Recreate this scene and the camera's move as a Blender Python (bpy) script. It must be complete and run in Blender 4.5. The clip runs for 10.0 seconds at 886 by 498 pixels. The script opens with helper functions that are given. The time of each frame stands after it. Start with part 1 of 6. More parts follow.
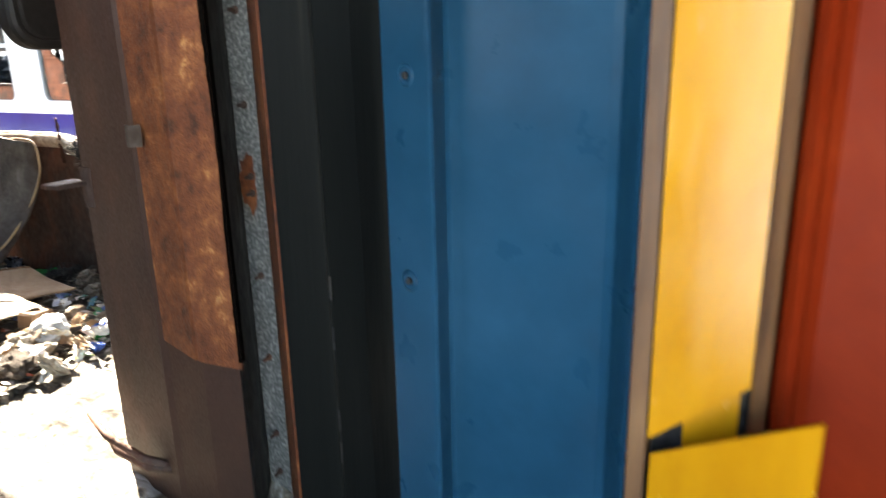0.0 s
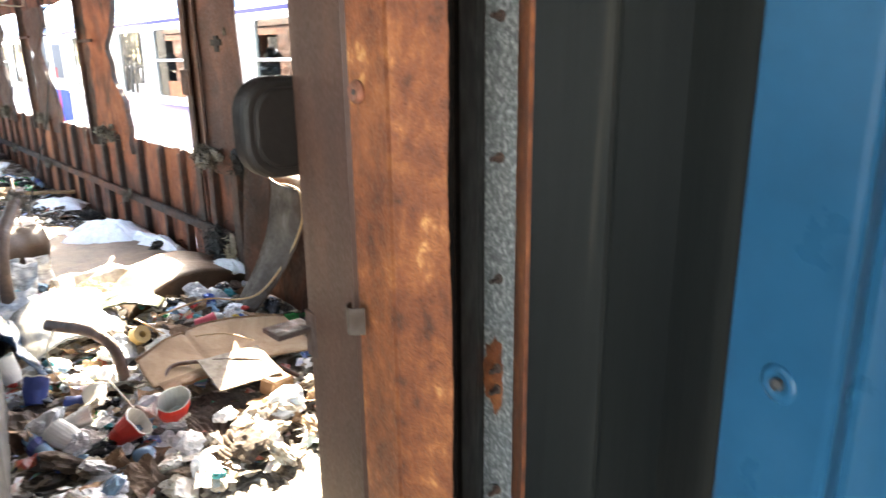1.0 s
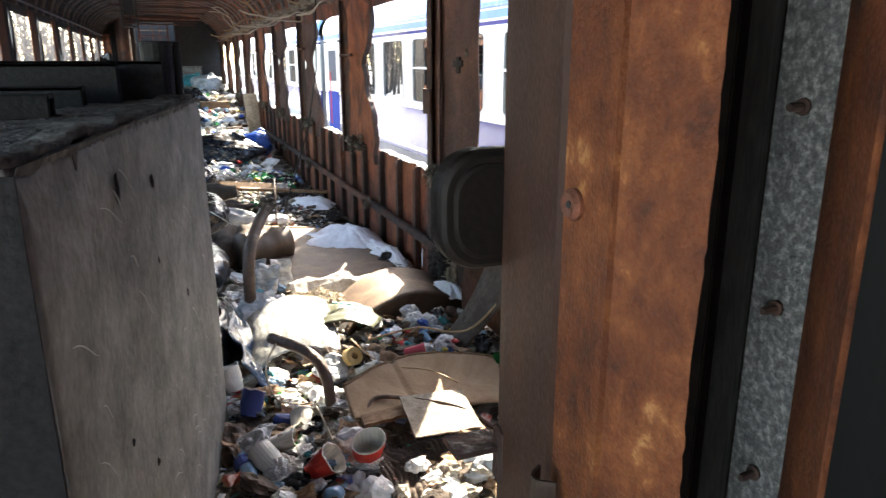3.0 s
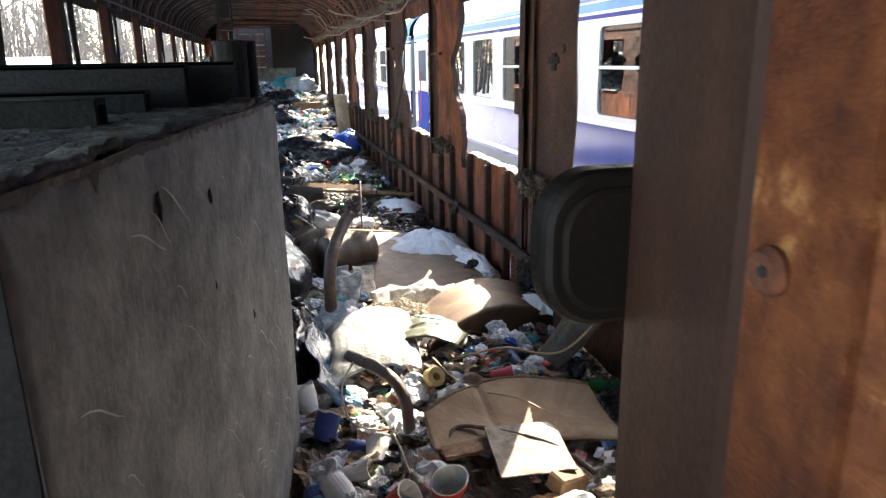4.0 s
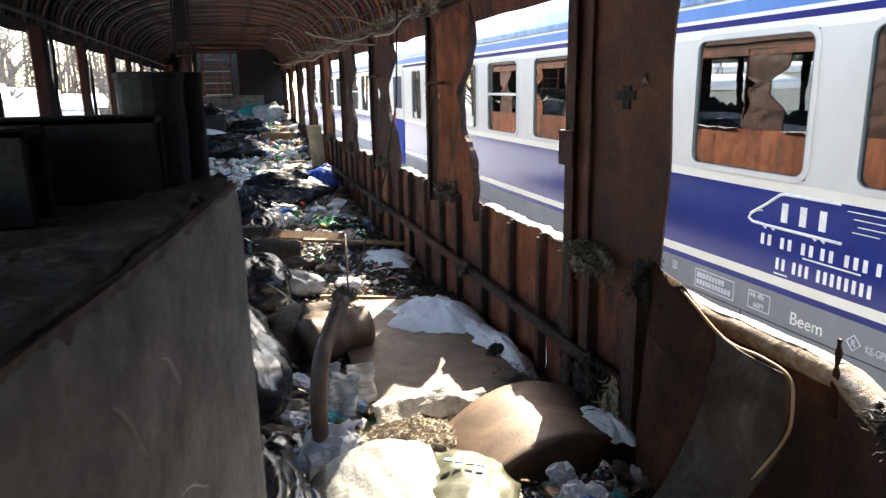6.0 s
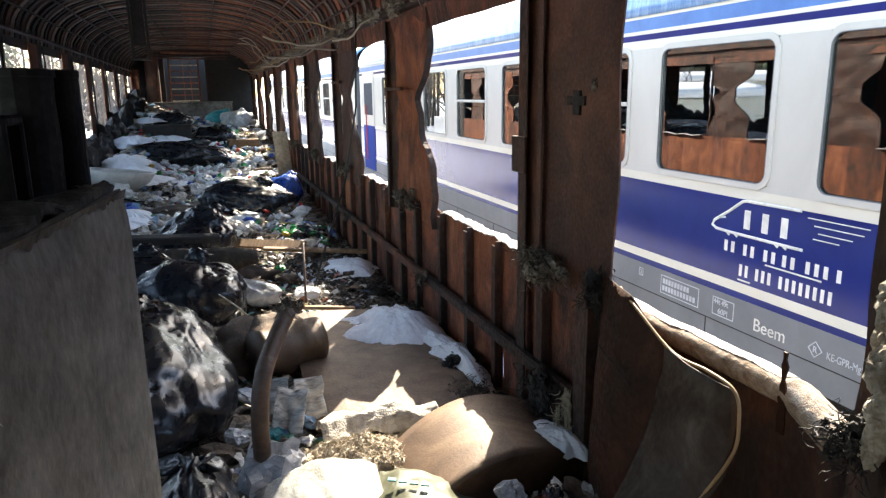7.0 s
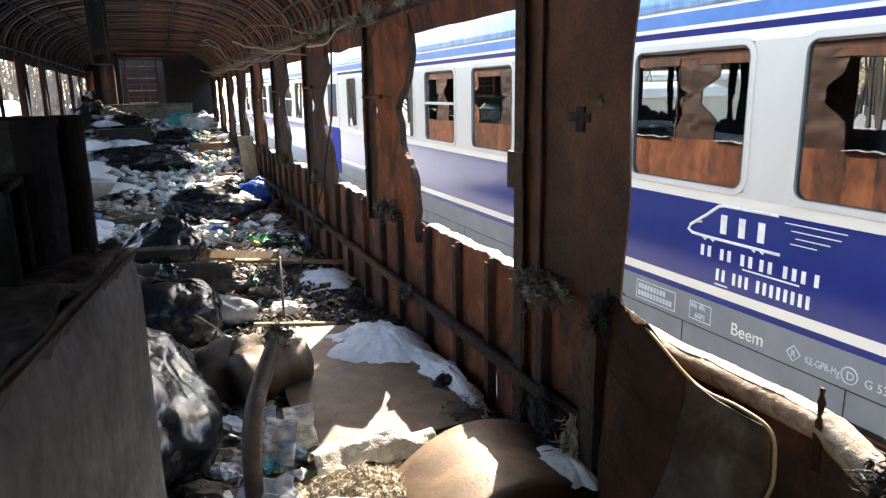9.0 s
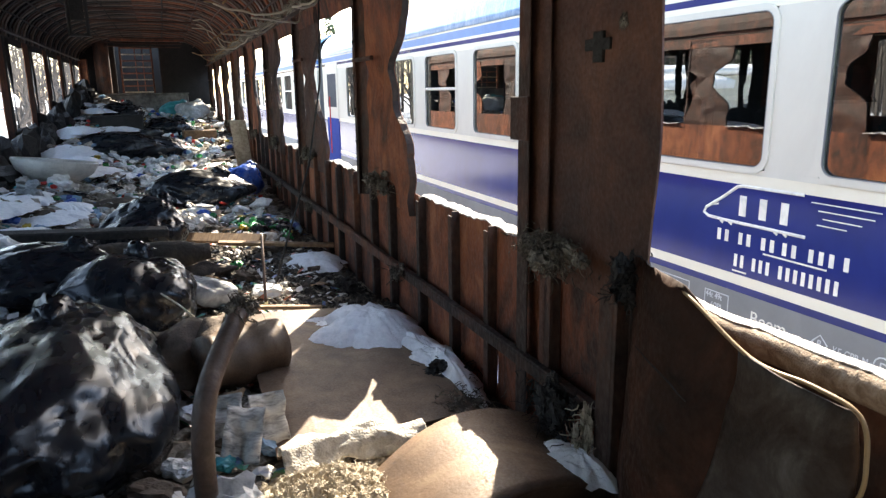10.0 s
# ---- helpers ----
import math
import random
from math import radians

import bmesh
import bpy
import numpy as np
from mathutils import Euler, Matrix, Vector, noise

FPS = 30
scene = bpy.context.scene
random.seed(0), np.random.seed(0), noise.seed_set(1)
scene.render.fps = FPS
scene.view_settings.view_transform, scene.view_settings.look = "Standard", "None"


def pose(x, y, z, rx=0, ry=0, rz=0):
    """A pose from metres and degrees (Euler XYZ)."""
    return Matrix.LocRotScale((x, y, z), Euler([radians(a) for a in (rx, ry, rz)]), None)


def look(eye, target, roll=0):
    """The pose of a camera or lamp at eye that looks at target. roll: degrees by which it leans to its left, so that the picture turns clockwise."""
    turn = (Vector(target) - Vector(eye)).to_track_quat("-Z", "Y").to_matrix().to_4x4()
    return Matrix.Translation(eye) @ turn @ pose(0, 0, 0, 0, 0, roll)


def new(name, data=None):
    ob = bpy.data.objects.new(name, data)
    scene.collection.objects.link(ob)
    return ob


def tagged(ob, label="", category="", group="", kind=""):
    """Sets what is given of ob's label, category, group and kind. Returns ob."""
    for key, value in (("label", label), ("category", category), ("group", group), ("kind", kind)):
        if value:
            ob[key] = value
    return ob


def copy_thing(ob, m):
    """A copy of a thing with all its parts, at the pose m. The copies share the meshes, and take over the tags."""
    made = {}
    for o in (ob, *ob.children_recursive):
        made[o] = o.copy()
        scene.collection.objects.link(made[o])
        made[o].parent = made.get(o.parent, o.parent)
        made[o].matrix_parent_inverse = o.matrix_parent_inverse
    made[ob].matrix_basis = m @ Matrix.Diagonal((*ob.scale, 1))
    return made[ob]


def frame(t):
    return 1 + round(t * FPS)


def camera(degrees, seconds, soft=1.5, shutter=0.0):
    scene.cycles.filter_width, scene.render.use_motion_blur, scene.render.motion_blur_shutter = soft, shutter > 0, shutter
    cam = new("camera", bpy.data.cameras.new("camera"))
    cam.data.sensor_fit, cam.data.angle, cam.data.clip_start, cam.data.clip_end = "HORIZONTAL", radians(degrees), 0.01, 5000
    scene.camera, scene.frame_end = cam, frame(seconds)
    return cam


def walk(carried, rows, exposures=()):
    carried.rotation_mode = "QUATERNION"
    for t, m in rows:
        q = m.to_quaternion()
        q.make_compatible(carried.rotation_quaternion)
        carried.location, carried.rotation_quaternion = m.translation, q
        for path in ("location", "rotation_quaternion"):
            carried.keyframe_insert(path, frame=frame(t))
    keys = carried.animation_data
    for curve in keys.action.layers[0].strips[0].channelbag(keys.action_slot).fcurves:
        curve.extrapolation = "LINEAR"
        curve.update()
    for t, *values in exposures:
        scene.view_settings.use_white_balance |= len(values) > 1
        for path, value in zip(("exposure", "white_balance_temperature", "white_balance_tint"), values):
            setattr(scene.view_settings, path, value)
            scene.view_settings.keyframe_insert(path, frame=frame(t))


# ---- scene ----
cam = camera(65.6, 10.0, soft=1.3, shutter=0.3)
PATH = [
    (0, (-0.638, 0.062, 1.048), (1.065, 0.958, 0.504), -1.3),
    (0.5, (-0.361, 0.267, 1.169), (1.159, 1.451, 0.635), -0.9),
    (1, (-0.274, 0.388, 1.281), (0.991, 1.838, 0.737), -0.8),
    (1.5, (-0.261, 0.458, 1.356), (0.86, 2.026, 0.824), -0.5),
    (2, (-0.255, 0.496, 1.36), (0.781, 2.127, 0.845), -0.3),
    (2.5, (-0.147, 0.577, 1.369), (0.744, 2.292, 0.852), -0.3),
    (3, (-0.101, 0.601, 1.369), (0.603, 2.397, 0.842), -0.0),
    (3.2, (-0.086, 0.607, 1.382), (0.546, 2.433, 0.866), -0.3),
    (4.5, (-0.023, 1.079, 1.352), (0.409, 2.958, 0.823), -0.9),
    (5, (-0.034, 1.36, 1.418), (0.39, 3.247, 0.909), -0.8),
    (5.5, (-0.04, 1.581, 1.436), (0.395, 3.47, 0.947), -0.9),
    (6, (-0.011, 1.805, 1.4), (0.544, 3.669, 0.938), -1.0),
    (6.2, (0.038, 1.855, 1.388), (0.621, 3.715, 0.939), -0.8),
    (7.5, (0.111, 1.854, 1.394), (0.751, 3.695, 0.947), -1.0),
    (8, (0.03, 1.824, 1.487), (0.699, 3.653, 1.033), -1.0),
    (8.5, (-0.006, 1.877, 1.456), (0.711, 3.687, 1.0), -0.9),
    (9, (0.033, 2.01, 1.447), (0.759, 3.818, 0.998), -0.9),
    (9.5, (0.059, 2.183, 1.404), (0.798, 3.984, 0.943), -0.9),
    (10, (0.188, 2.307, 1.246), (0.906, 4.118, 0.793), -0.8),
]
walk(cam, [(t, look(eye, target, roll)) for t, eye, target, roll in PATH],
     exposures=[(0, 4.15, 7800, 10), (0.5, 4.95, 8000, 10), (1, 4.95, 8100, 10), (1.5, 4.4, 8000, 10), (2, 3.9, 7800, 10), (2.5, 3.7, 7700, 10), (3, 3.65, 7600, 10), (4.5, 3.25, 7400, 10), (5.5, 2.88, 7500, 10), (7.5, 2.92, 7600, 10), (10, 2.9, 7600, 10)])

# ---- daylight ----
world = bpy.data.worlds.new("world")
scene.world = world
world.use_nodes = True
wn = world.node_tree
sky = wn.nodes.new("ShaderNodeTexSky")
sky.sky_type, sky.sun_disc = "NISHITA", False
sky.sun_elevation, sky.sun_rotation = radians(36.4), radians(32.3)
wn.links.new(sky.outputs[0], wn.nodes["Background"].inputs[0])
wn.nodes["Background"].inputs[1].default_value = 0.15
sun = new("sun", bpy.data.lights.new("sun", "SUN"))
sun.data.energy, sun.data.angle, sun.data.color = 2.9, radians(0.5), (1.0, 0.95, 0.87)
sun.matrix_world = look((0, 0, 0), (-0.44, -0.695, -0.607))

# ---- materials ----


def ramp_material(name, stops, scale=8.0, detail=6.0, rough=(0.6, 0.9), metal=0.0, bump=0.3, bscale=60.0, grain=(1, 1, 1), distort=0.6, island=0.0, obj=0.0, coat=0.0, spec=0.5, blotch=0.0, bdetail=8.0):
    """A surface whose colour wanders between stops at two scales, with fine relief."""
    m = bpy.data.materials.new(name)
    m.use_nodes = True
    n, l = m.node_tree.nodes, m.node_tree.links
    p = n["Principled BSDF"]
    tc = n.new("ShaderNodeTexCoord")
    mp = n.new("ShaderNodeMapping")
    mp.inputs["Scale"].default_value = grain
    l.new(tc.outputs["Object"], mp.inputs[0])
    a = n.new("ShaderNodeTexNoise")
    a.inputs["Scale"].default_value, a.inputs["Detail"].default_value, a.inputs["Distortion"].default_value = scale, detail, distort
    a.inputs["Roughness"].default_value = 0.65
    l.new(mp.outputs[0], a.inputs[0])
    fac = a.outputs[0]
    if blotch:
        big = n.new("ShaderNodeTexNoise")
        big.inputs["Scale"].default_value, big.inputs["Detail"].default_value = scale * 0.22, 3
        l.new(tc.outputs["Object"], big.inputs[0])
        wide_mix = n.new("ShaderNodeMath")
        wide_mix.operation = "MULTIPLY_ADD"
        l.new(big.outputs[0], wide_mix.inputs[0])
        wide_mix.inputs[1].default_value = blotch
        low = n.new("ShaderNodeMath")
        low.operation = "SUBTRACT"
        l.new(fac, low.inputs[0])
        low.inputs[1].default_value = blotch / 2
        l.new(low.outputs[0], wide_mix.inputs[2])
        fac = wide_mix.outputs[0]
    if obj:
        oi = n.new("ShaderNodeObjectInfo")
        ad = n.new("ShaderNodeMath")
        ad.operation = "MULTIPLY_ADD"
        l.new(oi.outputs["Random"], ad.inputs[0])
        ad.inputs[1].default_value = obj
        sub = n.new("ShaderNodeMath")
        sub.operation = "SUBTRACT"
        l.new(fac, sub.inputs[0])
        sub.inputs[1].default_value = obj / 2
        l.new(sub.outputs[0], ad.inputs[2])
        fac = ad.outputs[0]
    if island:
        ge = n.new("ShaderNodeNewGeometry")
        ad = n.new("ShaderNodeMath")
        ad.operation = "MULTIPLY_ADD"
        l.new(ge.outputs["Random Per Island"], ad.inputs[0])
        ad.inputs[1].default_value = island
        sub = n.new("ShaderNodeMath")
        sub.operation = "SUBTRACT"
        l.new(fac, sub.inputs[0])
        sub.inputs[1].default_value = island / 2
        l.new(sub.outputs[0], ad.inputs[2])
        fac = ad.outputs[0]
    r = n.new("ShaderNodeValToRGB")
    el = r.color_ramp.elements
    while len(el) < len(stops):
        el.new(0.5)
    for e, (pos, c) in zip(el, stops):
        e.position, e.color = pos, (*c, 1)
    l.new(fac, r.inputs[0])
    l.new(r.outputs[0], p.inputs["Base Color"])
    b = n.new("ShaderNodeTexNoise")
    b.inputs["Scale"].default_value, b.inputs["Detail"].default_value = bscale, bdetail
    l.new(mp.outputs[0], b.inputs[0])
    mr = n.new("ShaderNodeMapRange")
    mr.inputs["To Min"].default_value, mr.inputs["To Max"].default_value = rough
    mr.inputs["From Min"].default_value, mr.inputs["From Max"].default_value = 0.3, 0.7
    l.new(b.outputs[0], mr.inputs[0])
    l.new(mr.outputs[0], p.inputs["Roughness"])
    if bump:
        bp = n.new("ShaderNodeBump")
        bp.inputs["Strength"].default_value, bp.inputs["Distance"].default_value = bump, 0.01
        l.new(b.outputs[0], bp.inputs["Height"])
        l.new(bp.outputs[0], p.inputs["Normal"])
    p.inputs["Metallic"].default_value = metal
    p.inputs["Coat Weight"].default_value = coat
    p.inputs["Coat Roughness"].default_value = 0.08
    p.inputs["Specular IOR Level"].default_value = spec
    return m


def plain(name, c, rough=0.5, **k):
    d = tuple(v * 0.72 for v in c)
    return ramp_material(name, [(0.35, d), (0.62, c)], rough=(rough * 0.8, min(1, rough * 1.2)), bump=k.pop("bump", 0.08), **k)


RUST = ramp_material("rusty_steel", [(0.26, (0.03, 0.013, 0.009)), (0.42, (0.12, 0.038, 0.019)), (0.58, (0.24, 0.07, 0.03)), (0.76, (0.36, 0.13, 0.055))], scale=9, detail=11, rough=(0.6, 0.95), bump=0.45, bscale=90, obj=0.2, grain=(1, 1, 0.55), blotch=0.5)
RUST_BROWN = ramp_material("dark_brown_rusted_steel", [(0.26, (0.016, 0.008, 0.006)), (0.42, (0.042, 0.016, 0.0105)), (0.58, (0.072, 0.026, 0.015)), (0.76, (0.14, 0.055, 0.03))], scale=5, detail=13, rough=(0.5, 0.8), bump=0.3, bscale=70, obj=0.15, blotch=0.5, distort=0.3)
BURNTSHEET = ramp_material("burnt_brown_sheet", [(0.3, (0.012, 0.007, 0.005)), (0.5, (0.038, 0.016, 0.01)), (0.72, (0.085, 0.032, 0.018))], scale=6, detail=11, rough=(0.5, 0.8), bump=0.3, bscale=60, blotch=0.5, spec=0.12)
FELT = ramp_material("pale_brown_felt", [(0.3, (0.16, 0.11, 0.07)), (0.5, (0.34, 0.26, 0.19)), (0.7, (0.52, 0.44, 0.35))], scale=30, detail=9, rough=(0.9, 1.0), bump=0.5, bscale=240, blotch=0.3)
RUST_DARK = ramp_material("burnt_steel", [(0.3, (0.012, 0.009, 0.008)), (0.5, (0.04, 0.02, 0.015)), (0.66, (0.1, 0.037, 0.02)), (0.8, (0.19, 0.07, 0.03))], scale=6, rough=(0.55, 0.95), bump=0.5, obj=0.2, grain=(1, 1, 0.5))
RUST_ORANGE = ramp_material("orange_rust", [(0.26, (0.036, 0.011, 0.006)), (0.42, (0.092, 0.025, 0.009)), (0.56, (0.135, 0.038, 0.0125)), (0.68, (0.19, 0.062, 0.02)), (0.8, (0.38, 0.18, 0.066))], scale=38, detail=15, distort=0.25, rough=(0.5, 0.8), bump=0.4, bscale=240, grain=(1, 1, 0.85), blotch=0.7, spec=0.3)
BROWN = ramp_material("brown_painted_steel", [(0.3, (0.023, 0.0105, 0.0075)), (0.55, (0.042, 0.018, 0.0115)), (0.75, (0.08, 0.034, 0.019))], scale=5, distort=0.1, rough=(0.5, 0.7), bump=0.12, bscale=200, grain=(1, 1, 0.6), spec=0.3)
SOOT = ramp_material("soot_black", [(0.3, (0.006, 0.006, 0.006)), (0.6, (0.014, 0.0125, 0.012)), (0.8, (0.034, 0.028, 0.024))], scale=7, rough=(0.6, 0.95), bump=0.6)
LATCHBLACK = ramp_material("black_brown_latch_paint", [(0.3, (0.005, 0.0036, 0.003)), (0.7, (0.011, 0.0075, 0.006))], scale=8, rough=(0.5, 0.7), bump=0.15, spec=0.25)
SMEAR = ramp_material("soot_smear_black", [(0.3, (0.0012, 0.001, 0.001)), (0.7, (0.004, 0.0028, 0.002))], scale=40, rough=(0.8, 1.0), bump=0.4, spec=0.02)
RUBBER = ramp_material("black_rubber", [(0.3, (0.003, 0.0026, 0.0024)), (0.7, (0.012, 0.0095, 0.008))], scale=20, rough=(0.55, 0.9), bump=0.5, grain=(1, 1, 0.3))
GALV = ramp_material("weathered_galvanised_strip", [(0.3, (0.05, 0.055, 0.055)), (0.5, (0.13, 0.135, 0.135)), (0.72, (0.42, 0.42, 0.41))], scale=120, detail=10, distort=0.0, rough=(0.5, 0.85), metal=0.3, bump=0.4, bscale=300)
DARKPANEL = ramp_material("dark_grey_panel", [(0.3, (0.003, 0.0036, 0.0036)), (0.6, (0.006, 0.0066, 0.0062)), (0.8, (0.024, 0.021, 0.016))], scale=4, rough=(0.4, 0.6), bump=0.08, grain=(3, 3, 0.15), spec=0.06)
BLUE = ramp_material("glossy_blue_paint", [(0.25, (0.003, 0.024, 0.05)), (0.5, (0.005, 0.04, 0.08)), (0.75, (0.012, 0.058, 0.108))], scale=2.2, distort=0.1, rough=(0.25, 0.4), bump=0.08, bscale=14, spec=0.14)
YELLOW = ramp_material("yellow_painted_board", [(0.25, (0.34, 0.13, 0.004)), (0.5, (0.45, 0.2, 0.007)), (0.75, (0.52, 0.26, 0.015))], scale=4, rough=(0.15, 0.28), bump=0.08, bscale=30, grain=(1, 1, 0.3), spec=0.4)
RED = ramp_material("orange_red_paint", [(0.3, (0.1, 0.008, 0.002)), (0.6, (0.15, 0.014, 0.003)), (0.8, (0.2, 0.024, 0.005))], scale=3, rough=(0.35, 0.5), bump=0.05, bscale=25, spec=0.05)
WOOD = ramp_material("worn_wood", [(0.3, (0.09, 0.045, 0.02)), (0.55, (0.2, 0.11, 0.05)), (0.75, (0.32, 0.2, 0.1))], scale=5, rough=(0.6, 0.85), bump=0.4, grain=(6, 1, 6), obj=0.3)
GREYBLOCK = ramp_material("sooty_grey_cabinet_side", [(0.24, (0.04, 0.037, 0.033)), (0.42, (0.105, 0.098, 0.088)), (0.6, (0.185, 0.174, 0.157)), (0.8, (0.29, 0.275, 0.25))], scale=9, detail=13, distort=0.15, rough=(0.55, 0.85), bump=0.4, bscale=60, blotch=0.45)
ASHTOP = ramp_material("ashy_top", [(0.3, (0.022, 0.02, 0.019)), (0.55, (0.085, 0.079, 0.072)), (0.78, (0.26, 0.245, 0.215))], scale=14, rough=(0.8, 1.0), bump=1.0, bscale=50)
LITTERBASE = ramp_material("compacted_rubbish", [(0.3, (0.02, 0.017, 0.014)), (0.44, (0.06, 0.05, 0.04)), (0.52, (0.2, 0.17, 0.13)), (0.6, (0.5, 0.48, 0.44)), (0.68, (0.12, 0.1, 0.08)), (0.8, (0.6, 0.58, 0.54))], scale=9, detail=10, rough=(0.6, 1.0), bump=1.0, bscale=40, distort=1.5)
BURNTSOIL = ramp_material("burnt_debris", [(0.3, (0.012, 0.01, 0.009)), (0.55, (0.04, 0.032, 0.026)), (0.75, (0.12, 0.1, 0.08))], scale=25, rough=(0.7, 1.0), bump=1.0, bscale=60, island=0.5)
PAPER = ramp_material("dirty_white_paper", [(0.2, (0.2, 0.165, 0.125)), (0.45, (0.48, 0.44, 0.38)), (0.8, (0.74, 0.72, 0.69))], scale=12, rough=(0.6, 0.9), bump=0.4, obj=0.7)
PLASTICW = ramp_material("crinkled_white_plastic", [(0.25, (0.28, 0.3, 0.31)), (0.5, (0.55, 0.57, 0.58)), (0.8, (0.78, 0.79, 0.8))], scale=10, rough=(0.2, 0.5), bump=0.6, bscale=24, bdetail=2, obj=0.6)
CARD = ramp_material("brown_cardboard", [(0.3, (0.17, 0.095, 0.05)), (0.55, (0.3, 0.19, 0.11)), (0.8, (0.42, 0.3, 0.19))], scale=5, rough=(0.7, 0.95), bump=0.3, obj=0.35)
BOARD = ramp_material("brown_hardboard", [(0.28, (0.045, 0.026, 0.016)), (0.44, (0.1, 0.06, 0.036)), (0.58, (0.15, 0.092, 0.056)), (0.75, (0.22, 0.15, 0.095))], scale=5, detail=11, rough=(0.45, 0.8), bump=0.12, bscale=120, blotch=0.7)
BLACKBAG = ramp_material("black_bin_bag", [(0.3, (0.006, 0.007, 0.01)), (0.6, (0.012, 0.015, 0.02)), (0.8, (0.024, 0.03, 0.038))], scale=9, rough=(0.22, 0.34), bump=0.14, bscale=11, bdetail=1.5, spec=0.42, grain=(1, 2.6, 1.4))
BLUEBAG = ramp_material("blue_plastic_bag", [(0.3, (0.01, 0.04, 0.2)), (0.6, (0.02, 0.1, 0.45)), (0.8, (0.2, 0.3, 0.6))], scale=9, rough=(0.2, 0.45), bump=0.7, bscale=16, bdetail=2, distort=2.0)
GREYFOAM = ramp_material("grey_brown_cloth", [(0.3, (0.045, 0.032, 0.024)), (0.55, (0.12, 0.088, 0.066)), (0.8, (0.24, 0.19, 0.15))], scale=10, detail=10, rough=(0.8, 1.0), bump=0.6, bscale=90, obj=0.4, blotch=0.4)
GREENPET = plain("green_bottle_plastic", (0.02, 0.22, 0.06), 0.15, obj=0.3, coat=0.5)
BLUEPET = plain("pale_blue_bottle_plastic", (0.25, 0.42, 0.6), 0.15, obj=0.3, coat=0.5)
CLEARPET = plain("clear_bottle_plastic", (0.55, 0.6, 0.6), 0.12, obj=0.3, coat=0.5)
TEAL = plain("teal_plastic", (0.02, 0.27, 0.3), 0.4)
REDCUP = plain("red_paper", (0.6, 0.03, 0.02), 0.45)
PINKCUP = plain("pink_red_paper", (0.55, 0.07, 0.1), 0.45)
PALECARD = ramp_material("pale_grey_cardboard", [(0.3, (0.13, 0.105, 0.075)), (0.5, (0.24, 0.2, 0.155)), (0.75, (0.36, 0.32, 0.26))], scale=22, detail=10, rough=(0.7, 0.95), bump=0.3, blotch=0.5)
WHITECUP = plain("white_cup_paper", (0.76, 0.74, 0.68), 0.5)
BLUECUP = plain("navy_paper", (0.02, 0.05, 0.22), 0.5)
YELLOWP = plain("yellow_paper", (0.65, 0.45, 0.06), 0.5)
CRUST = ramp_material("snow_ash_and_sunlit_crust", [(0.3, (0.2, 0.17, 0.14)), (0.45, (0.55, 0.52, 0.48)), (0.6, (0.66, 0.65, 0.63))], scale=26, detail=8, rough=(0.7, 1.0), bump=0.8, bscale=90)
TAPE = plain("tan_tape_card", (0.45, 0.3, 0.11), 0.6)
SNOW = ramp_material("old_snow", [(0.25, (0.72, 0.74, 0.77)), (0.55, (0.9, 0.92, 0.94)), (0.8, (0.95, 0.96, 0.97))], scale=30, detail=9, rough=(0.6, 0.9), bump=0.5, bscale=70)
GROUND_SNOW = ramp_material("trodden_snow", [(0.25, (0.45, 0.45, 0.45)), (0.5, (0.66, 0.67, 0.69)), (0.8, (0.78, 0.79, 0.8))], scale=0.6, rough=(0.7, 0.95), bump=0.4, bscale=8)
BALLAST = ramp_material("track_ballast", [(0.3, (0.05, 0.045, 0.04)), (0.55, (0.16, 0.145, 0.13)), (0.8, (0.3, 0.28, 0.26))], scale=25, rough=(0.8, 1), bump=1, bscale=40)
FLUFF = ramp_material("burnt_insulation_wool", [(0.3, (0.025, 0.02, 0.016)), (0.5, (0.095, 0.08, 0.065)), (0.75, (0.3, 0.27, 0.225))], scale=24, rough=(0.9, 1), bump=1.0, bscale=80, blotch=0.4)
FLUFFG = ramp_material("pale_grey_insulation_wool", [(0.3, (0.1, 0.085, 0.065)), (0.5, (0.26, 0.23, 0.18)), (0.75, (0.46, 0.43, 0.36))], scale=24, rough=(0.9, 1), bump=1.0, bscale=80, blotch=0.4)
FLUFFY = ramp_material("yellowed_insulation_wool", [(0.3, (0.22, 0.18, 0.13)), (0.55, (0.42, 0.365, 0.285)), (0.8, (0.64, 0.59, 0.5))], scale=20, rough=(0.9, 1), bump=1.0, bscale=70)
PIPE = ramp_material("brown_rusted_tube", [(0.3, (0.05, 0.03, 0.022)), (0.55, (0.12, 0.075, 0.055)), (0.8, (0.24, 0.17, 0.13))], scale=10, rough=(0.4, 0.7), bump=0.3)
WIRE = plain("bare_copper_brown_wire", (0.4, 0.25, 0.12), 0.5)
WIREP = plain("pale_cable", (0.5, 0.44, 0.34), 0.6)
SHEETGREY = ramp_material("scorched_grey_sheet", [(0.3, (0.014, 0.008, 0.006)), (0.5, (0.036, 0.022, 0.016)), (0.62, (0.06, 0.045, 0.036)), (0.78, (0.12, 0.105, 0.09))], scale=6, detail=11, rough=(0.4, 0.7), bump=0.25, blotch=0.7, spec=0.15)
T_WHITE = ramp_material("coach_grey_white_paint", [(0.3, (0.52, 0.5, 0.43)), (0.6, (0.59, 0.57, 0.49)), (0.8, (0.63, 0.61, 0.53))], scale=1.5, rough=(0.3, 0.45), bump=0.03, spec=0.25, grain=(1, 1, 0.4), blotch=0.2)
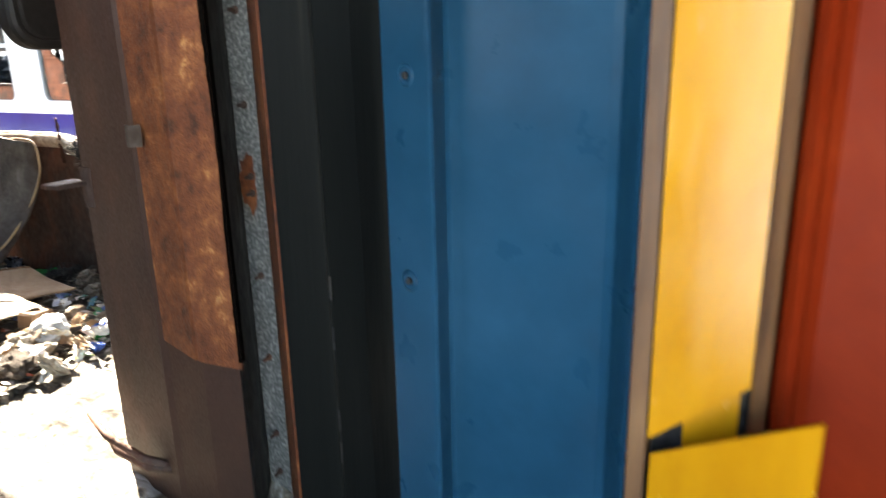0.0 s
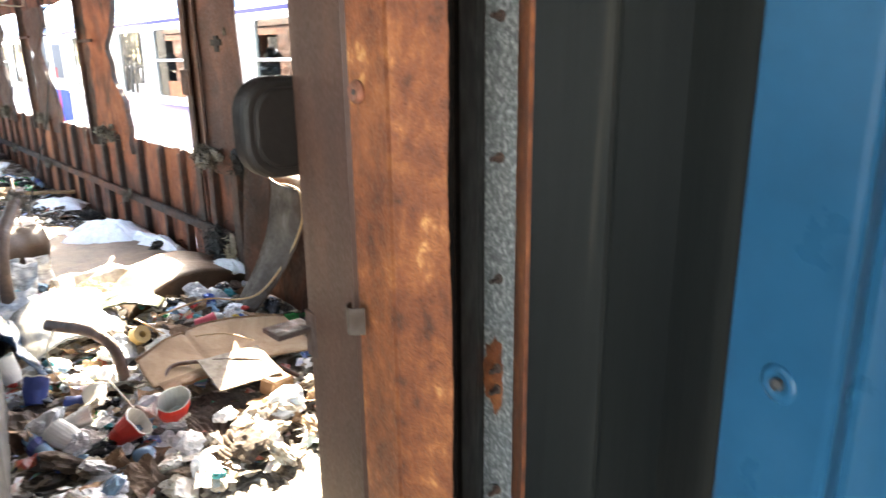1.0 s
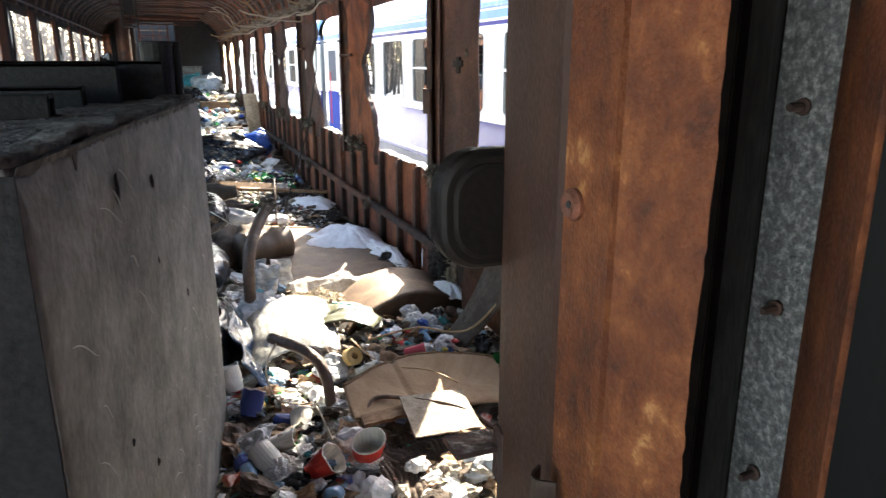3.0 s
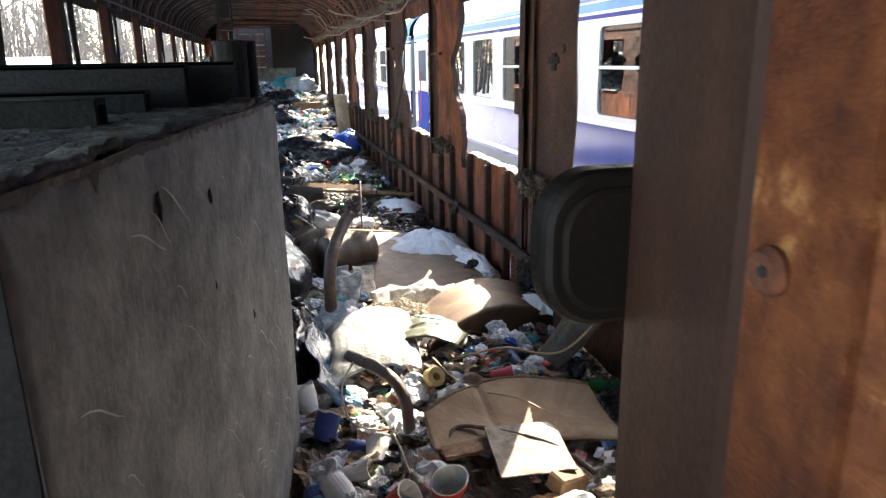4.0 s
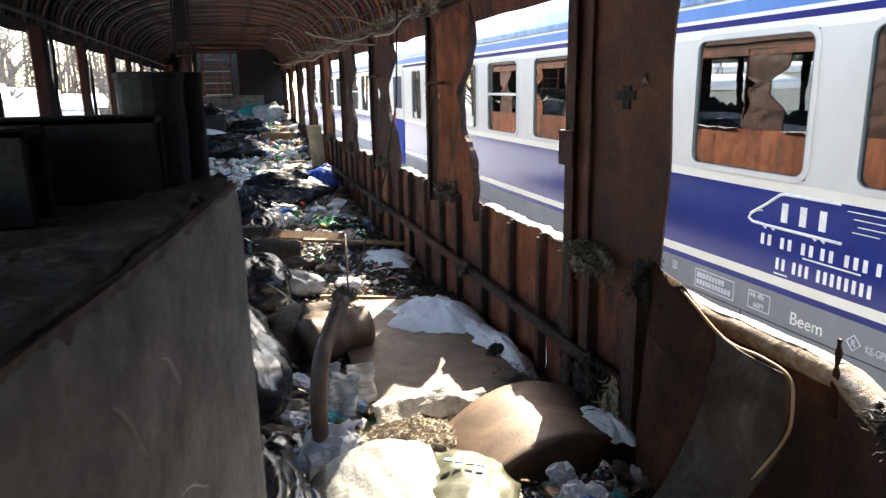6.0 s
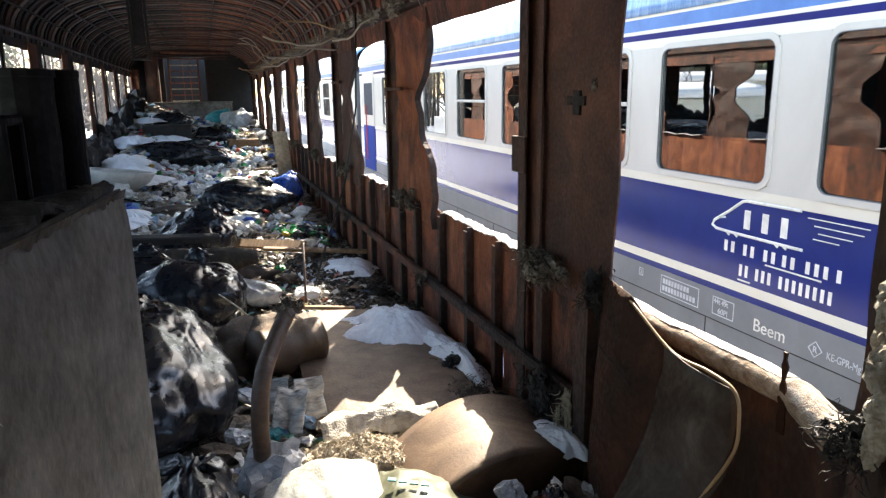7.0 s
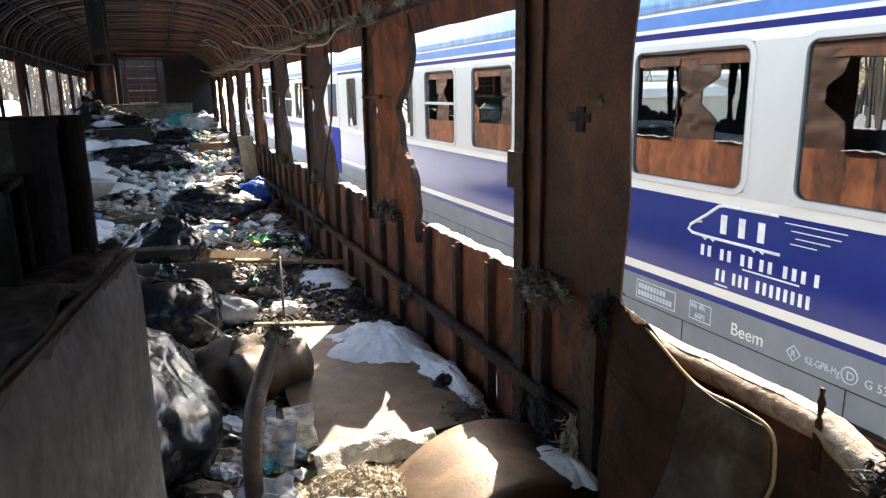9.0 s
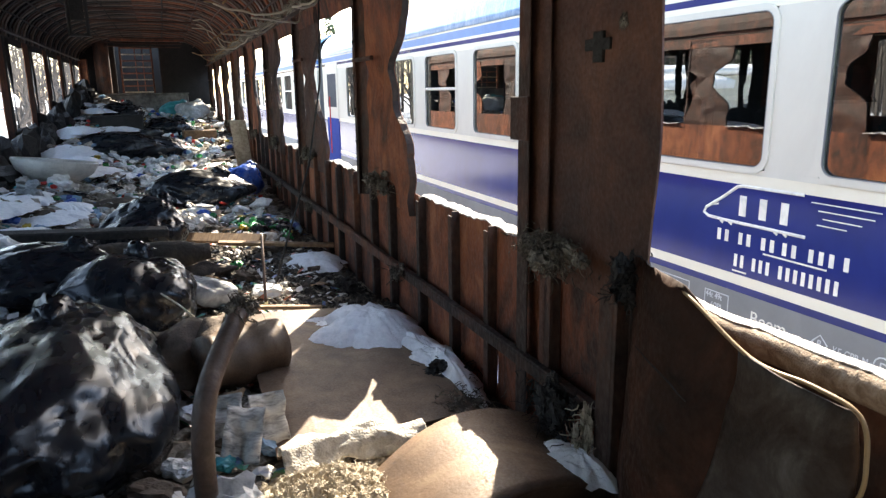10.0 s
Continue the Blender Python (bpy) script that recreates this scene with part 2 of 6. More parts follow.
T_GREY = ramp_material("coach_grey_paint", [(0.3, (0.155, 0.16, 0.16)), (0.6, (0.2, 0.205, 0.205)), (0.8, (0.25, 0.255, 0.25))], scale=1.5, rough=(0.4, 0.6), bump=0.05, spec=0.2)
T_BLUE = ramp_material("coach_blue_paint", [(0.3, (0.007, 0.014, 0.105)), (0.6, (0.011, 0.021, 0.15)), (0.8, (0.02, 0.028, 0.17))], scale=1.2, rough=(0.1, 0.18), bump=0.015, spec=0.22)
T_DOORBLUE = ramp_material("coach_door_blue_paint", [(0.3, (0.012, 0.035, 0.22)), (0.7, (0.02, 0.055, 0.3))], scale=1.5, rough=(0.55, 0.75), bump=0.03, spec=0.04)
T_CREAM = ramp_material("coach_cream_stripe", [(0.3, (0.68, 0.635, 0.5)), (0.7, (0.74, 0.7, 0.57))], scale=1.5, rough=(0.3, 0.42), bump=0.02, spec=0.3)
T_LETTER = plain("cream_lettering", (0.82, 0.8, 0.7), 0.4)
T_PALE = plain("pale_grey_lettering", (0.58, 0.6, 0.6), 0.45)
T_ROOF = ramp_material("pale_blue_coach_roof", [(0.25, (0.06, 0.17, 0.36)), (0.5, (0.14, 0.3, 0.52)), (0.7, (0.3, 0.46, 0.64))], scale=4, rough=(0.2, 0.4), bump=0.25, grain=(1, 2.5, 0.3), coat=0.3)
T_ROOFB = ramp_material("mid_blue_roof_edge_paint", [(0.3, (0.03, 0.12, 0.34)), (0.7, (0.06, 0.19, 0.46))], scale=3, rough=(0.3, 0.45), bump=0.05)
SEAT = plain("dark_blue_grey_seat", (0.035, 0.042, 0.055), 0.85)
TINWALL = ramp_material("painted_tin_wall", [(0.3, (0.3, 0.34, 0.37)), (0.6, (0.42, 0.47, 0.5)), (0.8, (0.5, 0.54, 0.56))], scale=2, rough=(0.5, 0.7), bump=0.1)
BARK = ramp_material("grey_bark", [(0.3, (0.04, 0.034, 0.03)), (0.6, (0.1, 0.085, 0.075)), (0.8, (0.16, 0.14, 0.12))], scale=9, rough=(0.8, 1), bump=0.5)
CONIFER = ramp_material("dark_conifer_green", [(0.3, (0.02, 0.035, 0.015)), (0.6, (0.05, 0.08, 0.035)), (0.8, (0.1, 0.13, 0.07))], scale=6, rough=(0.7, 1), bump=0.3, island=0.4)
DARKROLL = ramp_material("dark_brown_carpet", [(0.3, (0.018, 0.013, 0.01)), (0.55, (0.05, 0.036, 0.025)), (0.8, (0.14, 0.1, 0.065))], scale=9, detail=11, rough=(0.8, 1.0), bump=0.7, bscale=50, blotch=0.5)
FLEECE = ramp_material("dirty_pale_fleece", [(0.3, (0.3, 0.27, 0.23)), (0.55, (0.56, 0.53, 0.48)), (0.8, (0.72, 0.7, 0.66))], scale=18, detail=10, rough=(0.85, 1.0), bump=0.8, bscale=130, blotch=0.3)
KNIT = ramp_material("grey_brown_knit", [(0.3, (0.06, 0.045, 0.036)), (0.6, (0.14, 0.105, 0.085)), (0.8, (0.26, 0.2, 0.165))], scale=40, rough=(0.9, 1), bump=1.0, bscale=90, grain=(1, 4, 1))
NEWS = ramp_material("printed_newspaper", [(0.3, (0.12, 0.12, 0.12)), (0.46, (0.42, 0.4, 0.37)), (0.6, (0.62, 0.6, 0.55)), (0.8, (0.7, 0.68, 0.6))], scale=16, rough=(0.7, 0.95), bump=0.2, grain=(1, 3, 1))

BLACKMETAL = ramp_material("charred_and_shaded_black_metal", [(0.3, (0.006, 0.006, 0.007)), (0.65, (0.013, 0.0125, 0.0135)), (0.85, (0.04, 0.036, 0.034))], scale=9, rough=(0.55, 0.85), bump=0.25, bscale=90, spec=0.3)
WOODDARK = ramp_material("dark_varnished_wood", [(0.3, (0.05, 0.02, 0.007)), (0.55, (0.11, 0.048, 0.017)), (0.75, (0.18, 0.09, 0.035))], scale=5, rough=(0.4, 0.7), bump=0.2, grain=(6, 6, 0.6))
SCRATCH = plain("pale_scratched_paint", (0.5, 0.49, 0.46), 0.6)
GLASS = bpy.data.materials.new("window_glass")
GLASS.use_nodes = True
gp = GLASS.node_tree.nodes["Principled BSDF"]
gp.inputs["Base Color"].default_value = (0.45, 0.5, 0.48, 1)
gp.inputs["Transmission Weight"].default_value = 1.0
gp.inputs["Roughness"].default_value = 0.0
gp.inputs["IOR"].default_value = 2.3

# ---- mesh helpers ----
rnd = random.Random(7)


class Shape:
    """Vertices and faces gathered into one mesh."""

    def __init__(self):
        self.v, self.f = [], []

    def add(self, verts, faces):
        o = len(self.v)
        self.v += [tuple(p) for p in verts]
        self.f += [tuple(i + o for i in f) for f in faces]
        return self

    def box(self, a, b, c=0.004):
        """A box with chamfered edges."""
        (x0, y0, z0), (x1, y1, z1) = a, b
        c = min(c, (x1 - x0) / 3, (y1 - y0) / 3, (z1 - z0) / 3)
        bm = bmesh.new()
        bmesh.ops.create_cube(bm, size=1, matrix=Matrix.Translation(((x0 + x1) / 2, (y0 + y1) / 2, (z0 + z1) / 2)) @ Matrix.Diagonal((x1 - x0, y1 - y0, z1 - z0, 1)))
        if c > 0.0005:
            bmesh.ops.bevel(bm, geom=bm.edges[:], offset=c, segments=1, affect="EDGES")
        bm.verts.index_update()
        self.add([v.co[:] for v in bm.verts], [[v.index for v in f.verts] for f in bm.faces])
        bm.free()
        return self

    def tube(self, pts, r, n=8, close=True):
        """A round bar along points; r may be a list."""
        pts = [Vector(p) for p in pts]
        rs = r if isinstance(r, (list, tuple)) else [r] * len(pts)
        rings, up = [], None
        for i, p in enumerate(pts):
            d = (pts[min(i + 1, len(pts) - 1)] - pts[max(i - 1, 0)]).normalized()
            if up is None:
                up = d.orthogonal().normalized()
            up = (up - d * up.dot(d)).normalized()
            s = d.cross(up)
            rings.append([p + (up * math.cos(2 * math.pi * k / n) + s * math.sin(2 * math.pi * k / n)) * rs[i] for k in range(n)])
        faces = [(i * n + k, i * n + (k + 1) % n, (i + 1) * n + (k + 1) % n, (i + 1) * n + k) for i in range(len(pts) - 1) for k in range(n)]
        if close:
            faces += [tuple(range(n - 1, -1, -1)), tuple(range((len(pts) - 1) * n, len(pts) * n))]
        return self.add([q for ring in rings for q in ring], faces)

    def lathe(self, prof, n=14):
        """A turned body about z from (radius, height) pairs."""
        vs = [(r * math.cos(2 * math.pi * k / n), r * math.sin(2 * math.pi * k / n), z) for r, z in prof for k in range(n)]
        return self.add(vs, [(i * n + k, i * n + (k + 1) % n, (i + 1) * n + (k + 1) % n, (i + 1) * n + k) for i in range(len(prof) - 1) for k in range(n)])

    def sheet(self, fn, nu, nv, thick=0.003):
        """A bent sheet with thickness: fn(u, v) gives a place for u, v in 0..1."""
        g = [[Vector(fn(i / nu, j / nv)) for j in range(nv + 1)] for i in range(nu + 1)]
        top, bot = [], []
        for i in range(nu + 1):
            for j in range(nv + 1):
                du = g[min(i + 1, nu)][j] - g[max(i - 1, 0)][j]
                dv = g[i][min(j + 1, nv)] - g[i][max(j - 1, 0)]
                n = du.cross(dv)
                n = n.normalized() if n.length > 1e-9 else Vector((0, 0, 1))
                top.append(g[i][j] + n * thick / 2)
                bot.append(g[i][j] - n * thick / 2)
        w, N = nv + 1, len(top)
        f = []
        for i in range(nu):
            for j in range(nv):
                a, b, c, d = i * w + j, (i + 1) * w + j, (i + 1) * w + j + 1, i * w + j + 1
                f += [(a, b, c, d), (N + d, N + c, N + b, N + a)]
        rim = [i * w for i in range(nu + 1)] + [nu * w + j for j in range(1, w)] + [i * w + nv for i in range(nu - 1, -1, -1)] + [j for j in range(nv - 1, 0, -1)]
        for a, b in zip(rim, rim[1:] + rim[:1]):
            f.append((b, a, N + a, N + b))
        return self.add(top + bot, f)

    def blob(self, rx, ry, rz, sub=3, amp=0.25, freq=2.0, seed=0, ridge=0.0, centre=(0, 0, 0)):
        """A lumpy, creased body."""
        bm = bmesh.new()
        bmesh.ops.create_icosphere(bm, subdivisions=sub, radius=1)
        off = Vector((seed * 7.3, seed * 3.1, seed * 1.7))
        for v in bm.verts:
            p = v.co.copy()
            k = 1 + amp * noise.noise(p * freq + off)
            if ridge:
                k += ridge * (0.5 - abs(noise.noise(p * freq * 2.3 + off))) + ridge * 0.6 * (0.4 - abs(noise.noise(p * freq * 5.1 + off)))
            v.co = Vector((p.x * rx * k + centre[0], p.y * ry * k + centre[1], p.z * rz * k + centre[2]))
        bm.verts.index_update()
        self.add([v.co[:] for v in bm.verts], [[v.index for v in f.verts] for f in bm.faces])
        bm.free()
        return self

    def sack(self, rx, ry, rz, seed=0):
        """A slack plastic sack with sharp creases."""
        bm = bmesh.new()
        bmesh.ops.create_icosphere(bm, subdivisions=6, radius=1)
        off = Vector((seed * 7.3, seed * 3.1, seed * 1.7))
        tie = Vector((0.45, 0, 0.89)).normalized()
        tie_y = Vector((0, 1, 0))
        tie_x = tie_y.cross(tie)
        for v in bm.verts:
            p = v.co.copy()
            w = p + 0.35 * Vector((noise.noise(p * 1.7 + off), noise.noise(p * 1.9 - off), 0))
            k = 1 + 0.24 * noise.noise(p * 1.2 + off) + 0.04 * noise.noise(p * 3.1 + off)
            k += 0.09 * (0.35 - abs(noise.noise(Vector((w.x * 2.2, w.y * 2.2, w.z * 1.0)) + off))) + 0.032 * (0.3 - abs(noise.noise(Vector((w.x * 7, w.y * 2.5, w.z * 3)) + off)))
            k += 0.014 * (0.3 - abs(noise.noise(Vector((w.x * 17, w.y * 6, w.z * 8)) - off)))
            side_way = p - tie * p.dot(tie)
            turn = math.atan2(side_way.dot(tie_y), side_way.dot(tie_x))
            gap = (p - tie).length
            k += 0.07 * math.exp(-gap * 1.1) * (0.3 - abs(noise.noise(Vector((math.cos(turn) * 7, math.sin(turn) * 7, gap * 0.7)) + off)))
            v.co = Vector((p.x * rx * k, p.y * ry * k, p.z * rz * k))
        bm.verts.index_update()
        self.add([v.co[:] for v in bm.verts], [[v.index for v in f.verts] for f in bm.faces])
        bm.free()
        return self

    def moved(self, m, start=0):
        self.v[start:] = [tuple(m @ Vector(p)) for p in self.v[start:]]
        return self

    def mesh(self, name, material, smooth=False):
        me = bpy.data.meshes.new(name)
        me.from_pydata(self.v, [], self.f)
        me.materials.append(material)
        if smooth:
            me.polygons.foreach_set("use_smooth", [True] * len(me.polygons))
        me.update()
        return me


def solid(name, shape, material, m=None, smooth=False, **tags):
    ob = new(name, shape.mesh(name, material, smooth))
    if m is not None:
        ob.matrix_basis = m
    return tagged(ob, **tags)


def part(name, shape, material, parent, label="", smooth=False, m=None):
    ob = new(name, shape if isinstance(shape, bpy.types.Mesh) else shape.mesh(name, material, smooth))
    ob.parent = parent
    if m is not None:
        ob.matrix_basis = m
    return tagged(ob, label)


def thing(name, m, label, category, group="", kind=""):
    ob = new(name)
    ob.empty_display_size = 0.1
    ob.matrix_basis = m
    return tagged(ob, label, category, group, kind)


def wob(*p):
    return noise.noise(Vector(p))


def lh(x, y):
    """Height of the rubbish on the floor."""
    base = 0.05 + 0.06 * max(0, 1 - abs(y - 3) / 2) + max(0, y - 8) ** 1.35 * 0.032
    if x < -0.2:
        base += min(0.28, (-0.2 - x) * 0.4) * (0.4 + 0.6 * min(1, max(0, (y - 4) / 4)))
    if x > 0.95:
        base -= (x - 0.95) * 0.1
    if 4.3 < y < 5.9 and x > 0.35:
        base = 0.06
    return base + 0.04 * wob(x * 1.6, y * 1.6, 1) + 0.022 * wob(x * 6, y * 6, 2)


# ---- the burnt coach: floor, walls, roof ----
XR, XL, YE = 1.32, -1.47, 20.3
floor = solid("floor", Shape().box((XL - 0.05, -1.6, -0.12), (XR + 0.05, YE + 0.1, 0.0), 0.01), BURNTSOIL, kind="structure", label="sooty steel floor of the burnt coach")
g = Shape()
NX, NY = 62, 430
for j in range(NY + 1):
    for i in range(NX + 1):
        x, y = -1.44 + 2.74 * i / NX, 0.9 + (YE - 0.92) * j / NY
        z = lh(x, y) + 0.018 * wob(x * 14, y * 14, 3) + 0.01 * wob(x * 33, y * 33, 5)
        g.v.append((x, y, max(0.012, z)))
g.f = [(j * (NX + 1) + i, j * (NX + 1) + i + 1, (j + 1) * (NX + 1) + i + 1, (j + 1) * (NX + 1) + i) for j in range(NY) for i in range(NX)]
solid("rubbish_layer", g, LITTERBASE, smooth=True, kind="stuff", label="trampled layer of paper, ash and soot on the floor", category="rubbish")


def ragged(y, s=0.0):
    return 0.735 + 0.022 * wob(y * 5, s, 0) + 0.014 * wob(y * 17, s, 3) - 0.004 * max(0, y - 6)


def lower_wall(root, x, side, y0, y1, material_cycle):
    """Panels, upright ribs and a rail below the windows; side is +1 where the skin lies at +x."""
    y, k = y0, 0
    while y < y1 - 0.05:
        w = min(0.41 + 0.06 * math.sin(k * 2.1), y1 - y)
        bow, s0 = rnd.uniform(-0.012, 0.02), side

        def fn(u, v, y=y, w=w, bow=bow):
            yy = y + w * u
            return (x + side * (bow * math.sin(math.pi * u) + 0.006 * wob(yy * 4, v * 3, k)), yy, 0.0 + (ragged(yy, side) if side > 0 else ragged(yy, 4) + 0.06) * v)
        sh = Shape().sheet(fn, 8, 6, 0.004)
        part("panel", sh, material_cycle[k % len(material_cycle)], root)
        hr = ragged(y, side) + (0.0 if side > 0 else 0.05)
        r = Shape()
        xi = x - side * 0.008
        a, b = sorted((xi, xi - side * 0.034))
        r.box((a, y - 0.006, 0.0), (b, y + 0.006, hr + 0.01), 0.002)
        c0, c1 = sorted((xi - side * 0.034, xi - side * 0.04))
        r.box((c0, y - 0.006, 0.0), (c1, y + 0.034, hr - 0.01), 0.002)
        part("rib", r, RUST_DARK, root)
        y += w
        k += 1
    y = y0
    while y < y1 - 0.1:
        w = min(1.9, y1 - y)
        a, b = sorted((x - side * 0.042, x - side * 0.07))
        part("rail", Shape().box((a, y, 0.3), (b, y + w - 0.006, 0.35), 0.006).box((min(a, b), y, 0.35), (max(a, b) - 0.0, y + w - 0.006, 0.356), 0.002), RUST_DARK, root)
        y += w


wall_east = thing("wall_east", pose(0, 0, 0), "rusted steel side wall with ribs below burnt-out windows", "wall", kind="structure")
lower_wall(wall_east, XR, 1, 3.72, YE, [RUST, RUST, RUST])
wall_west = thing("wall_west", pose(0, 0, 0), "sooty steel side wall with burnt-out windows", "wall", kind="structure")
lower_wall(wall_west, XL, -1, 1.0, YE, [RUST_DARK, SOOT, RUST_DARK])


def strip(y0, y1, z0, z1, x, side, seed, wave, taper, material, parent, thick=0.006, name="plate", nv=40, flare=0.0):
    """A buckled upright plate of a window pillar."""
    def fn(u, v):
        z = z0 + (z1 - z0) * v
        bend = wave * (wob(seed * 3.3, z * 1.7, 1.0) + 0.5 * wob(seed, z * 4.1, 7.0)) * math.sin(math.pi * min(1, v * 1.15 + 0.1))
        wid = 1 - taper * (0.5 + 0.5 * math.sin(z * 5.2 + seed)) * math.sin(math.pi * v)
        yc = (y0 + y1) / 2 + bend
        e = (u - 0.5) * (y1 - y0) * wid + 0.022 * wob(z * 11, u * 2, seed) * (abs(u - 0.5) > 0.45) - flare * max(0, 0.3 - v) * (1 - u)
        return (x + side * (0.02 * wob(z * 2, u * 3, seed) + wave * 0.35 * (u - 0.5) * wob(z * 1.3, seed, 4)), yc + e, z)
    return part(name, Shape().sheet(fn, 10, nv, thick), material, parent)


def wool(name, m, sx, sy, sz, material, seed, label, n=26):
    """A ragged tuft of insulation: matted clots and many curled, drooping fibres."""
    r = random.Random(seed)
    s = Shape()
    for i in range(max(6, n // 3)):
        c = (r.gauss(0, sx * 0.4), r.gauss(0, sy * 0.4), r.gauss(0, sz * 0.4))
        k = r.uniform(0.14, 0.34)
        s.blob(sx * k, sy * k * 0.7, sz * k, 3, 0.9, 2.6, seed + i, 1.0, c)
    for i in range(n * 12):
        p = Vector((r.gauss(0, sx * 0.42), r.gauss(0, sy * 0.42), r.gauss(0, sz * 0.42)))
        d = Vector((r.gauss(0, 1), r.gauss(0, 1), r.gauss(-0.25, 0.8))).normalized()
        step, w = r.uniform(0.006, 0.016), r.uniform(0.0009, 0.0026)
        pts = [p]
        for j in range(4):
            d = (d + Vector((r.gauss(0, 0.6), r.gauss(0, 0.6), r.gauss(-0.18, 0.5)))).normalized()
            pts.append(pts[-1] + d * step)
        s.tube(pts, [w, w * 1.1, w, w * 0.7, w * 0.3], 3, False)
    return solid(name, s, material, m, label=label, category="insulation", kind="stuff")


CANT = 1.74


def ease(t):
    t = max(0.0, min(1.0, t))
    return t * t * (3 - 2 * t)


def east_pillar(far, seed):
    """A window pillar: a dark channel, and a waisted, buckled plate torn away from it here and there."""
    root = thing("window_pillar", pose(XR, 0, 0), "rusted, heat-buckled steel window pillar with a waisted plate", "pillar", "window pillars")
    r = random.Random(seed * 13 + 1)
    zb, zt = ragged(far - 0.4) - 0.1, CANT + 0.1
    neck, eye = 1.3 + r.uniform(-0.08, 0.06), 1.33 + r.uniform(-0.06, 0.04)
    slim, lean = r.uniform(0.66, 0.76), r.uniform(-0.03, 0.03)

    def post_line(z):
        return far - 0.02 + 0.03 * wob(z * 2.1, seed, 3) + 0.012 * wob(z * 6.3, seed, 8)

    def near_edge(z):
        w = 0.86 * (slim + (1.0 - slim) * ease((z - neck - 0.1) / 0.2) + 0.33 * ease((neck - 0.04 - z) / 0.26))
        return post_line(z) - w + lean * math.sin(4 * z) + 0.018 * wob(z * 9, seed, 2) + 0.008 * wob(z * 31, seed, 5)

    def far_edge(z):
        torn_k = 1.0 if seed < 2 else 1.9
        return post_line(z) - 0.085 - 0.09 * torn_k * math.exp(-((z - eye) / 0.06) ** 2) - 0.05 * torn_k * math.exp(-((z - eye + 0.27) / (0.09 * torn_k)) ** 2) - 0.006 * wob(z * 23, seed, 6)

    def plate(u, v):
        z = zb + (zt - zb) * v
        a, b = near_edge(z), far_edge(z)
        bow = 0.035 * math.sin(math.pi * u) * wob(z * 2.6, seed, 9) + 0.012 * wob(z * 7, u * 4, seed)
        return (-0.012 + bow - 0.03 * (1 - u) ** 2 * wob(z * 3, seed, 4), a + (b - a) * u, z)

    def fold(u, v):
        x, y, z = plate(0, v)
        return (x - 0.03 * u, y + 0.012 * u, z)

    def web(u, v):
        z = zb + (zt - zb) * v
        return (-0.062 * u, post_line(z) - 0.09 * (1 - u), z)

    def lip(u, v):
        z = zb + (zt - zb) * v
        return (-0.064, post_line(z) - 0.05 * u, z)
    part("buckled_plate", Shape().sheet(plate, 12, 54, 0.006), (RUST_BROWN, RUST, RUST_BROWN)[seed % 3], root)
    part("folded_edge", Shape().sheet(fold, 2, 54, 0.005), RUST_DARK, root)
    part("channel", Shape().sheet(web, 3, 40, 0.006), RUST_DARK, root)
    part("channel_lip", Shape().sheet(lip, 2, 40, 0.005), RUST_DARK, root)
    zc = neck + 0.17
    part("cross_batten", Shape().box((-0.075, near_edge(zc) + 0.3, zc), (-0.055, post_line(zc) - 0.01, zc + 0.022), 0.003), RUST_BROWN, root)
    for k in range(5):
        z = 0.95 + 0.19 * k
        part("rivet", Shape().blob(0.006, 0.012, 0.01, 2, 0.4, 2, k + seed, 0, (-0.07, post_line(z) - 0.03, z)), SOOT, root)
    return root


def west_pillar(y0, seed):
    """A burnt post: an orange inner plate, then black buckled plates with gaps."""
    root = thing("window_pillar", pose(XL, 0, 0), "burnt window pillar with an orange rusted inner plate", "pillar", "window pillars")
    zb, zt = ragged(y0) - 0.08, CANT + 0.16

    def inner(u, v):
        z = zb + (zt - zb) * v
        return (0.06 + 0.006 * wob(z * 3, seed, 1), y0 + 0.36 * u + 0.02 * wob(z * 2.5, seed, 2), z)
    part("edge_plate", Shape().sheet(inner, 3, 20, 0.008), RUST_ORANGE, root, "orange rusted inner plate")
    strip(y0 + 0.32, y0 + 0.68, zb, zt, 0.035, -1, seed, 0.06, 0.35, SOOT, root, name="buckled_plate")
    strip(y0 + 0.74, y0 + 0.94, zb, zt, 0.03, -1, seed + 3, 0.1, 0.4, SOOT, root, name="buckled_plate")
    return root


for k, far in enumerate((6.42, 8.42, 10.3, 12.15, 14.05, 16.0, 17.95, 19.85)):
    y0 = far - 0.75
    east_pillar(far, k + 1)
    wool("insulation_tuft", pose(XR - 0.07, y0 + 0.25, ragged(y0) + 0.01), 0.06, 0.16, 0.07, FLUFF, 40 + k, "grey burnt insulation wool clinging to the sill", 16)
    if k < 5:
        wool("insulation_tuft", pose(XR - 0.1, y0 - 0.1 + 0.3 * (k % 2), 0.33), 0.03, 0.07, 0.05, FLUFF, 60 + k, "small rag of burnt wool hanging on the wall rail", 8)
for k in range(11):
    west_pillar(2.75 + 1.68 * k, k + 20)


